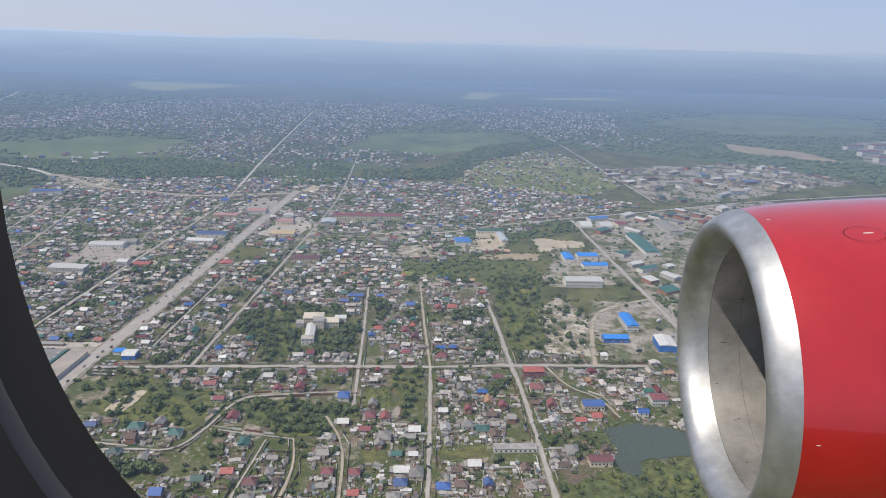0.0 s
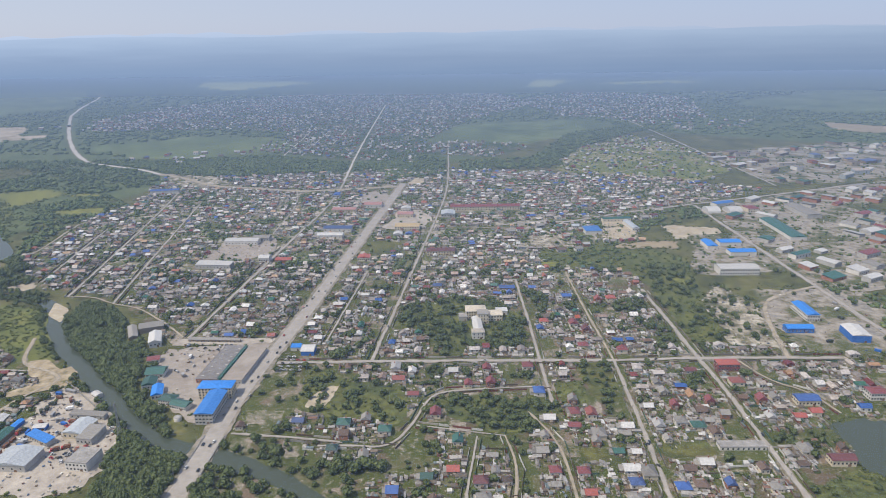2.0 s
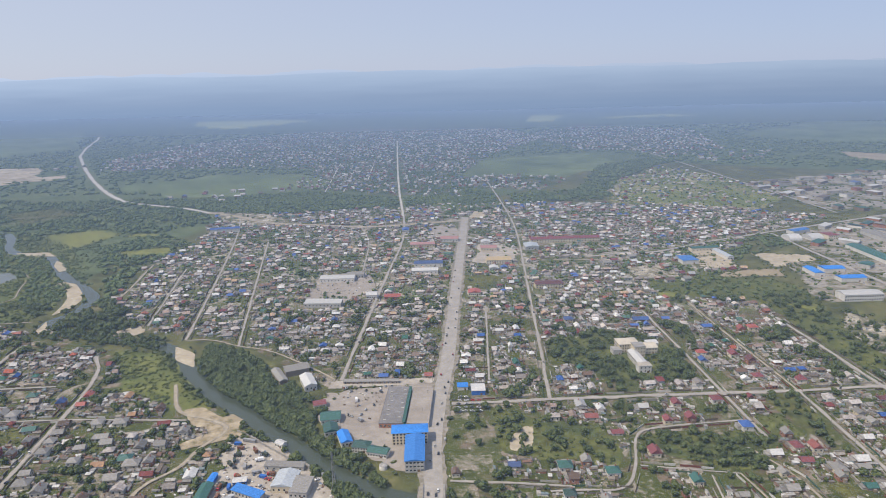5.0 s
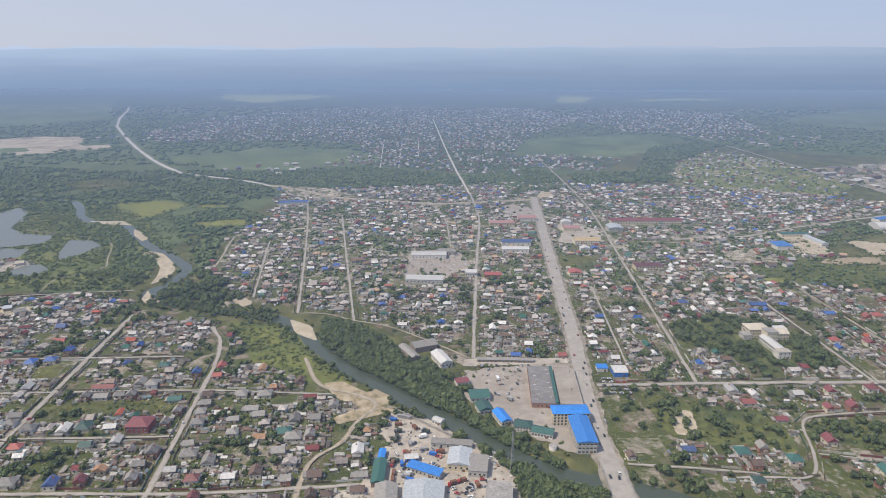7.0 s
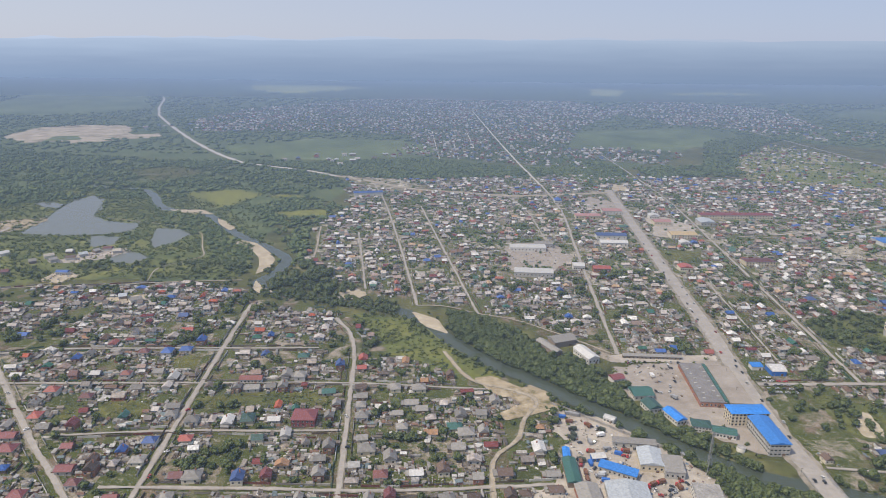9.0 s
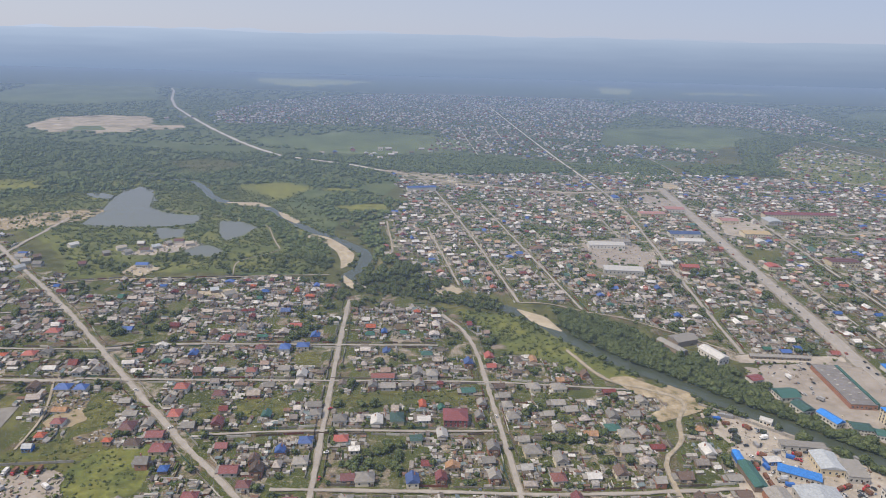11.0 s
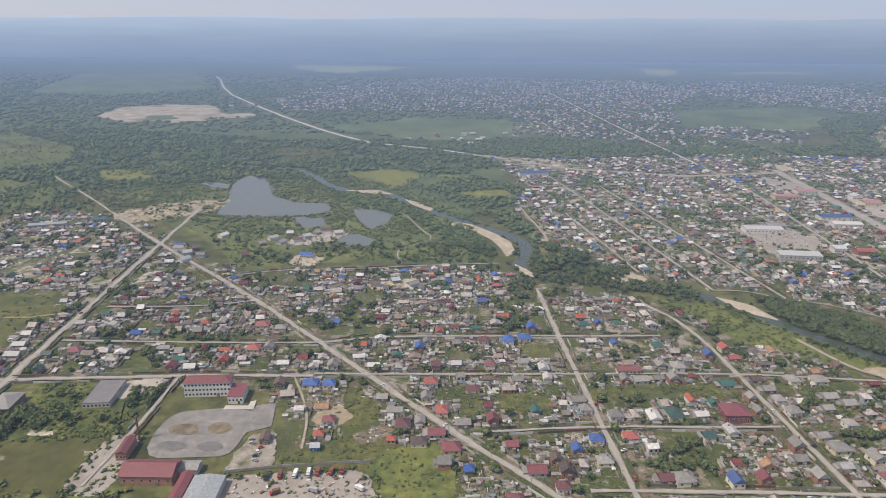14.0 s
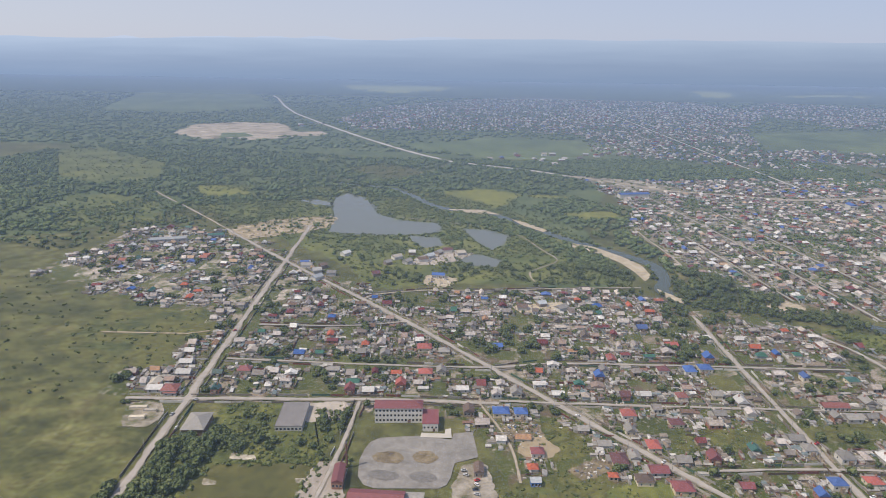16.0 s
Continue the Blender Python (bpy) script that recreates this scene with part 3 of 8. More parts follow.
SHEETS = [
    ("woods_floor_3", [(-3600, 960), (-3900, 3420), (3700, 3420), (2400, 760), (760, 760), (600, 960), (250, 1180), (120, 1240), (-100, 900), (-160, 885), (-440, 960), (-640, 890), (-1000, 950)], WOODS_FLOOR, "dark floor of the far woods"),
    ("town_ground_1", [(-176, 196), (130, 196), (128, 335), (60, 335), (60, 580), (130, 650), (240, 720), (110, 800), (-110, 842), (-250, 830), (-390, 795), (-480, 795), (-455, 690), (-445, 640), (-462, 570), (-445, 475), (-398, 412), (-350, 396), (-300, 372), (-245, 322), (-186, 300)], TOWN, "earth yards and gardens between the houses"),
    ("town_ground_4", [(-440, 480), (-398, 430), (58, 430), (60, 580), (130, 650), (240, 720), (110, 800), (-110, 842), (-250, 830), (-390, 795), (-478, 795), (-453, 690), (-443, 640), (-460, 570)], DUSTY_TOWN, "dusty yards and lanes of the middle of the town"),
    ("town_ground_2", [(-225, 196), (-285, 290), (-335, 330), (-395, 372), (-452, 412), (-520, 420), (-640, 398), (-715, 460), (-780, 515), (-860, 520), (-870, 400), (-810, 375), (-735, 350), (-730, 262), (-690, 262), (-625, 262), (-570, 262), (-545, 196)], TOWN, "earth yards and vegetable gardens between the houses"),
    ("town_ground_5", [(-864, 516), (-822, 522), (-784, 500), (-754, 473), (-721, 446), (-660, 402), (-708, 362), (-760, 362), (-806, 380), (-862, 404)], DUSTY_TOWN, "dusty yards of the outermost houses"),
    ("far_town_ground_1", [(-936, 1374), (-930, 1722), (-771, 1938), (-570, 2211), (-340, 2123), (-24, 2059), (48, 1705), (-106, 1376), (-178, 1087), (-166, 881), (-272, 914), (-446, 997), (-437, 1200), (-597, 1248), (-840, 1218)], FAR_TOWN, "gardens of the far part of the town"),
    ("far_town_ground_2", [(-1, 1801), (224, 2175), (488, 1873), (395, 1404), (249, 1281), (185, 1402), (88, 1430)], FAR_TOWN, "gardens of the far hillside quarter"),
    ("far_town_ground_3", [(-180, 960), (-60, 930), (0, 1020), (-20, 1060), (-120, 1080), (-190, 1060)], FAR_TOWN, "gardens beyond the belt of trees"),
    ("woods_floor_1", [(-1230, 923), (-1092, 980), (-775, 900), (-567, 908), (-497, 814), (-470, 740), (-505, 560), (-480, 425), (-594, 425), (-660, 470), (-735, 520), (-860, 590), (-923, 480), (-1250, 480)], WOODS_FLOOR, "dark undergrowth between the trees"),
    ("woods_floor_2", [(-645, 885), (-528, 920), (-404, 958), (-272, 905), (-166, 905), (-120, 830), (-243, 826), (-387, 792), (-488, 798), (-540, 850)], WOODS_FLOOR, "shaded ground of the belt of trees"),
    ("industrial_ground", [(242, 964), (532, 1065), (600, 900), (506, 850), (357, 760), (257, 745)], WORKS, "grey industrial yards"),
    ("estate_ground", [(730, 1090), (905, 1400), (1300, 1600), (1300, 1200), (860, 1000)], WORKS, "pale ground of a housing estate"),
    ("allotments", [(17, 841), (73, 1011), (184, 1154), (236, 1013), (243, 837), (195, 765), (85, 765)], ALLOTMENT, "yellow-green slope with scattered plots"),
    ("field_1", [(-1559, 1491), (-1875, 2247), (-1538, 2345), (-1176, 1665), (-1320, 1469)], FIELD, "large green field"),
    ("field_2", [(-1409, 3108), (-1120, 3026), (-753, 2655), (-977, 2264), (-1184, 2448)], PALE_FIELD, "pale yellow-green field"),
    ("field_3", [(-693, 1016), (-614, 1155), (-437, 1124), (-377, 1016), (-512, 912), (-607, 926)], FIELD, "green meadow behind the trees"),
    ("field_4", [(-145, 1276), (109, 1384), (125, 1177), (-35, 1047), (-117, 1113)], FIELD, "green meadow beside the far quarter"),
    ("field_5", [(578, 1311), (691, 1219), (702, 1094), (549, 1192)], PLOUGHED, "bare brown field"),
    ("field_6", [(522, 1661), (952, 2110), (1311, 1954), (1014, 1498), (671, 1469)], FIELD, "wide green fields"),
    ("field_7", [(300, 2500), (640, 2650), (760, 2500), (420, 2420)], PALE_FIELD, "pale far field"),
    ("field_8", [(60, 2360), (140, 2800), (260, 2700), (160, 2330)], PALE_FIELD, "narrow pale clearing"),
    ("field_9", [(-539, 695), (-503, 692), (-500, 676), (-540, 680)], YELLOW_FIELD, "narrow yellow meadow by the river"),
    ("field_10", [(-518, 616), (-469, 634), (-455, 606), (-494, 595)], YELLOW_FIELD, "small yellow meadow by the river"),
    ("field_11", [(-782, 350), (-725, 357), (-709, 330), (-717, 312), (-714, 288), (-736, 284), (-780, 300)], GRASS, "open grass beside the last houses"),
    ("field_12", [(-1000, 612), (-962, 632), (-893, 600), (-862, 545), (-890, 516), (-930, 505)], WET_MEADOW, "open grass west of the track"),
    ("field_17", [(-1225, 905), (-1167, 922), (-1008, 815), (-960, 717), (-1003, 680), (-1070, 698)], WET_MEADOW, "light green meadow at the edge of the woods"),
    ("field_13", [(-645, 690), (-583, 718), (-548, 693), (-557, 666), (-574, 622), (-592, 637)], YELLOW_FIELD, "yellow flowering meadow by the river"),
    ("quarry", [(-1158, 1109), (-1190, 1240), (-1128, 1293), (-1034, 1298), (-955, 1175), (-907, 1191), (-885, 1135), (-949, 1101), (-981, 1045), (-1020, 1062), (-1061, 1040)], QUARRY, "pale sandy quarry floor"),
    ("scrub_1", [(-30, 478), (-26, 500), (42, 524), (84, 486), (64, 340), (45, 338), (41, 425), (30, 450), (0, 462)], LUSH, "green scrub and meadow in the middle of the town"),
    ("scrub_2", [(-122, 356), (-124, 384), (-88, 397), (-60, 392), (-45, 358), (-45, 330), (-62, 324), (-100, 336)], SCRUB, "dark green scrub round the white building"),
    ("scrub_3", [(-92, 275), (-46, 277), (-39, 267), (-44, 248), (-61, 246), (-85, 258)], SCRUB, "overgrown plot with bushes"),
    ("scrub_4", [(-162, 266), (-159, 300), (-121, 284), (-100, 280), (-110, 250), (-147, 257)], SCRUB, "overgrown slope below the avenue"),
    ("scrub_5", [(-24, 312), (-6, 312), (-6, 285), (-18, 273)], GRASS, "small green plot"),
    ("scrub_6", [(-330, 335), (-300, 305), (-318, 300), (-352, 318), (-372, 345), (-392, 375), (-350, 372)], RIVER_MEADOW, "green river meadow"),
    ("scrub_7", [(51, 217), (89, 231), (135, 238), (135, 196), (60, 196)], SCRUB, "marshy green beside the pond"),
    ("scrub_8", [(-800, 545), (-860, 600), (-800, 690), (-735, 700), (-640, 690), (-575, 640), (-505, 545), (-476, 425), (-594, 425), (-641, 405), (-690, 470), (-735, 500)], WET_MEADOW, "wet meadow between the ponds"),
    ("scrub_9", [(-676, 230), (-672, 262), (-625, 262), (-620, 232), (-600, 196), (-690, 196)], LUSH, "rough green land beside the sports field"),
    ("green_1", [(-442, 275), (-379, 285), (-378, 271), (-441, 265)], GRASS, "long strip of rough grass behind the houses"),
    ("green_2", [(-483, 267), (-460, 271), (-457, 252), (-478, 255)], GRASS, "unmown green plot"),
    ("green_3", [(-498, 266), (-487, 267), (-483, 252), (-492, 252)], GRASS, "unmown green plot"),
    ("green_4", [(-469, 313), (-456, 314), (-454, 299), (-466, 298)], GRASS, "green plot behind the houses"),
    ("green_5", [(-353, 280), (-338, 286), (-334, 262), (-348, 261)], SCRUB, "overgrown green plot"),
    ("green_6", [(4, 242), (24, 245), (26, 235), (4, 232)], GRASS, "green vegetable plot"),
    ("green_7", [(-30, 236), (-11, 237), (-11, 227), (-28, 227)], GRASS, "bright green plot"),
    ("green_8", [(-36, 289), (-22, 292), (-21, 271), (-34, 270)], SCRUB, "green plot with bushes"),
    ("green_9", [(-555, 261), (-537, 267), (-522, 247), (-540, 238)], GRASS, "green plot beside the road"),
    ("green_10", [(-642, 313), (-605, 309), (-608, 297), (-634, 296)], SCRUB, "overgrown plot with bushes"),
    ("sports_field", [(-659, 222), (-624, 227), (-619, 196), (-664, 196)], LAWN, "mown grass sports field"),
    ("grass_1", [(-172, 523), (-141, 520), (-146, 484), (-175, 486)], GRASS, "grass plot beside the avenue"),
    ("grass_2", [(-530, 238), (-498, 214), (-505, 196), (-548, 200), (-560, 222)], GRASS, "rough yellow-green grass"),
    ("lush_grass_1", [(-525, 211), (-522, 226), (-507, 234), (-497, 229), (-494, 205), (-505, 196), (-516, 200)], RIVER_MEADOW, "lush yellow-green meadow grass"),
    ("dark_plot_1", [(-558.5, 259.5), (-544, 263), (-541.7, 253.5), (-556, 250.5)], WORN_EARTH, "dug dark plot behind a fence"),
    ("dark_plot_2", [(-240.5, 316.6), (-215, 318.5), (-216, 301), (-233.7, 299)], WORN_EARTH, "dug-over rectangle in the market yard"),
    ("yard_1", [(-282, 275), (-264, 278), (-238, 250), (-221, 236), (-226, 196), (-300, 196), (-297, 215), (-284, 225), (-277, 242)], GRAVEL, "dusty works yard by the river"),
    ("yard_2", [(-246, 320), (-185, 326), (-186, 245), (-206, 250), (-226, 268), (-247, 296)], BROWN_YARD, "wide brown gravel yard round the market halls"),
    ("yard_3", [(95, 395), (115, 420), (175, 428), (178, 340), (137, 323), (100, 328)], WORKS, "pale concrete works yard"),
    ("yard_4", [(88, 579), (139, 565), (126, 530), (87, 534)], SAND, "bare yellow ground"),
    ("yard_5", [(32, 529), (60, 532), (64, 600), (36, 593)], SAND, "building site of bare sand"),
    ("yard_6", [(-608.6, 231), (-608.2, 238), (-607, 242.5), (-604, 245.4), (-589, 248.8), (-577, 247.6), (-576.6, 251.8), (-569.5, 254), (-566.2, 238), (-574.4, 233.4), (-575, 225), (-576, 221), (-578.5, 218.8), (-600, 216.2), (-604, 217.6), (-607, 222)], ASPHALT, "grey asphalt school yard"),
    ("yard_7", [(-572, 207.5), (-559, 210), (-531, 215.5), (-524, 212), (-518, 201), (-519, 190), (-574, 188)], BROWN_YARD, "dusty vehicle yard"),
    ("yard_8", [(-624, 228), (-612, 230), (-608, 196), (-624, 196)], BROWN_YARD, "pale yard beside the hall"),
    ("yard_9", [(78, 446), (150, 455), (150, 545), (104, 545), (95, 500)], WORKS, "grey yard round the blue sheds"),
    ("yard_10", [(64, 336), (95, 330), (100, 395), (88, 430), (70, 400)], PATCHY, "rubble-strewn waste ground"),
    ("bare_strip", [(38, 519), (89, 529), (85, 505.5), (33, 508)], PLOUGHED, "bare brown strip beside the meadow"),
    ("flower_patch_1", [(-28, 470.6), (-12.7, 470), (-17, 459), (-27, 460)], YELLOW_FIELD, "small yellow flowering patch"),
    ("flower_patch_2", [(56, 451), (74, 435.5), (68, 426), (56, 439)], YELLOW_FIELD, "yellow flowering patch among scrub"),
    ("rubble_site", [(-36, 537.8), (-11.6, 544), (-2.3, 507.5), (-33, 502.6)], PATCHY, "pale building site with rubble"),
    ("yard_24", [(35.6, 566), (64, 570), (60, 531), (27.6, 530)], SAND, "tan courtyard of a depot"),
    ("yard_17", [(-294, 462), (-290, 527), (-252, 536), (-241, 484), (-264, 456)], BROWN_YARD, "dusty yards of a depot"),
    ("yard_18", [(-714, 257), (-699, 259), (-694, 250), (-696, 240), (-706, 240)], WORKS, "pale yard beside the road"),
    ("yard_19", [(-640, 266), (-622, 270), (-622, 254), (-636, 252)], GRAVEL, "pale yard beside the concrete shell"),
    ("yard_20", [(-574, 212), (-573.5, 224), (-572, 233), (-564, 235), (-558, 215)], WORKS, "gravel yard with parked cars"),
    ("yard_21", [(-552, 246), (-549, 253), (-543, 255), (-536, 247), (-541, 240), (-550, 241)], PLOUGHED, "sandy plot round a new house"),
    ("yard_22", [(-535, 234), (-522, 244), (-518, 237), (-530, 228)], WORN_EARTH, "dug vegetable plot"),
    ("yard_23", [(-154, 262), (-153, 271), (-147, 282), (-141, 281), (-145, 262)], SAND, "bare sandy plot"),
    ("yard_12", [(150, 540), (205, 530), (215, 640), (150, 640)], PATCHY, "yard of the long green-roofed hall"),
    ("sandbank_1", [(-516, 522), (-496, 513), (-477, 489), (-467, 471), (-465, 450), (-471, 438), (-475, 458), (-482, 477), (-495, 496), (-511, 508)], SAND, "pale sandbank in the river bend"),
    ("field_14", [(-901, 686), (-840, 692), (-824, 650), (-865, 627)], YELLOW_FIELD, "yellowish clearing in the woods"),
    ("field_15", [(-771, 810), (-723, 853), (-656, 803), (-694, 750)], GRASS, "grass clearing in the woods"),
    ("field_16", [(-742, 1049), (-448, 1144), (-452, 1022), (-692, 971)], FIELD, "long pale meadow behind the woods"),
    ("yard_25", [(-628, 450), (-625, 467), (-613, 480), (-594, 491), (-584, 481), (-594, 465), (-611, 453)], GRAVEL, "grey building yard by the ponds"),
    ("sandbank_2", [(-355, 381), (-338, 370), (-330, 349), (-346, 360)], SAND, "pale sandbank at the water's edge"),
    ("sandbank_3", [(-290, 296), (-281, 290), (-283, 281), (-296, 287)], PLOUGHED, "trodden sand on the bank"),
    ("sandbank_4", [(-620, 616), (-586, 619), (-568, 602), (-596, 604)], SAND, "narrow sandbank"),
    ("sandbank_6", [(-467, 427), (-460, 417), (-447, 405), (-455, 402), (-464, 410)], SAND, "small sandbank at the ford"),
    ("yard_13", [(-612, 414), (-614, 428), (-604, 435), (-590, 425), (-596, 410)], SAND, "pale trodden yard"),
    ("yard_14", [(-556, 384), (-526, 396), (-522, 382), (-550, 375)], SAND, "pale yard with foundations"),
    ("yard_15", [(148, 510), (213, 522), (300, 640), (420, 770), (344, 745), (222, 684), (145, 640)], WORKS, "grey industrial yards along the arterial road"),
    ("yard_16", [(150, 428), (168, 413), (260, 440), (330, 560), (300, 640), (213, 520), (150, 506)], WORKS, "worn industrial ground"),
    ("yard_26", [(-490, 812), (-426, 796), (-377, 745), (-405, 722), (-450, 742)], PATCHY, "wide dusty ground beside the far street"),
    ("yard_27", [(-246, 330), (-186, 334), (-186, 328), (-246, 321)], GRAVEL, "dusty lane along the market stalls"),
    ("sand_strip", [(-787, 513), (-785, 532), (-766, 555), (-740, 569), (-722, 575), (-709, 567), (-706, 538), (-719, 522), (-745, 507), (-762, 495)], SANDY_TRACK, "long strip of pale sand and gravel"),
    ("yard_28", [(-316, 300), (-307, 303), (-294, 293), (-279, 287), (-276, 277), (-287, 271), (-301, 264), (-305, 269), (-294, 279), (-306, 286)], SANDY_TRACK, "trodden yellow sand along the bank track"),
    ("sandbank_7", [(-559, 588), (-546, 577), (-528, 556), (-532, 548), (-549, 567)], SAND, "thin sandy edge of the river"),
    ("yard_29", [(-166, 563), (-157, 588), (-160, 626), (-138, 628), (-122, 598), (-124, 566), (-149, 554)], GRAVEL, "pale dusty forecourt of the shops"),
    ("yard_30", [(-208, 690), (-199, 712), (-179, 693), (-172, 674), (-176, 652), (-203, 652)], BROWN_YARD, "dusty square beside the avenue"),
    ("yard_31", [(-165, 751), (-156, 788), (-144, 774), (-147, 742)], SAND, "bare sandy yard at the end of the avenue"),
    ("yard_32", [(-589, 247.5), (-577, 248.4), (-578, 255), (-580, 254), (-580, 251), (-589, 250.5)], PALE_ROAD, "concrete apron of the school"),
    ("sand_heap_1", [(-655, 225), (-645, 226), (-647, 229), (-656, 229)], PATCHY, "strewn rubble at the edge of the field"),
    ("sand_heap_2", [(-627, 215.5), (-622, 216), (-623, 218), (-628, 218)], PATCHY, "worn sandy spot in the grass"),
    ("sand_heap_3", [(-658, 210.5), (-653, 211), (-654, 213), (-659, 214)], PATCHY, "worn sandy spot in the grass"),
    ("quarry_green", [(-1053, 1066), (-1000, 1085), (-1036, 1140), (-1072, 1122)], FIELD, "green regrowth on the quarry floor"),
    ("meadow_path", [(-767, 319.4), (-746, 321.2), (-722, 323.2), (-712, 328), (-712.4, 329.4), (-722, 324.6), (-746, 322.6), (-767, 320.8)], SANDY_TRACK, "faint trodden path across the grass"),
    ("sandbank_5", [(-409, 405), (-394, 417), (-385, 403), (-401, 393)], SAND, "trampled sandy ground by the houses"),
]
for i, (name, poly, mat, label) in enumerate(SHEETS):
    sheet(name, poly, 0.05 + 0.0042 * i, mat, label, "ground", soft=0 if name.startswith(("sports", "town", "far_town", "yard_6", "yard_32", "meadow_path")) else 0.25 if name in ("scrub_1", "sandbank_1", "sandbank_2", "sandbank_7", "yard_28", "yard_16", "yard_15") else 1)

# planted rounds in the school yard
for x, y, rx, ry in [(-598.7, 233.6, 6.0, 3.7), (-585.3, 235.3, 4.6, 3.8), (-598.3, 223.5, 5.8, 2.7), (-584.6, 224.1, 4.8, 2.8)]:
    sheet("yard_round", [(x + rx * math.cos(a), y + ry * math.sin(a)) for a in (k * math.pi / 8 for k in range(16))], 0.42, WORN_EARTH if y > 230 else TAR_BED, "oval bed of worn earth in the school yard", "bed", soft=0.8)

# ---- water ----
RIVER = [(-760, 720), (-687, 707), (-659, 668), (-633, 627), (-612, 612), (-583, 613), (-553, 577), (-515, 529), (-476, 496), (-458, 474), (-456, 443), (-466, 424), (-452, 402), (-404, 394), (-354, 381), (-328, 340), (-303, 313), (-286, 299), (-270, 284), (-246, 262.5), (-226, 244), (-206, 230), (-165, 220), (-132, 200), (-110, 170)]
RIVER_LINE = rounded(RIVER)
v, f = ribbon(even(RIVER_LINE, 3.0), lambda x, y: 3.0 if -452 < x < -366 else 9.2, 0.30, 0.35)
tagged(mesh_object("river", v, f, [WATER]), "narrow brown-green winding river", "river", kind="structure")
PONDS = [[(-706, 522), (-713, 566), (-731, 621), (-736, 654), (-730, 674), (-705, 656), (-678, 588), (-651, 569), (-625, 567), (-615, 553), (-619, 535), (-632, 526), (-654, 523), (-681, 521)], [(-599, 550), (-576, 549), (-560, 534), (-562, 511), (-572, 491), (-585, 513)],
         [(-642, 523), (-616, 521), (-607, 499), (-624, 491)],
         [(-596, 472), (-580, 483), (-563, 468), (-568, 453), (-587, 455)], [(81, 259), (93, 266), (108, 265), (120, 254), (130, 240), (88, 233), (90, 220), (78, 229)], [(-769, 632), (-753, 638), (-731, 628), (-727, 611), (-747, 616)]]
for i, p in enumerate(PONDS):
    sheet("pond_%d" % (i + 1), p, 0.31, WATER if p[0][0] > 0 else POND_WATER, "still grey-green pond with reedy banks", "pond")

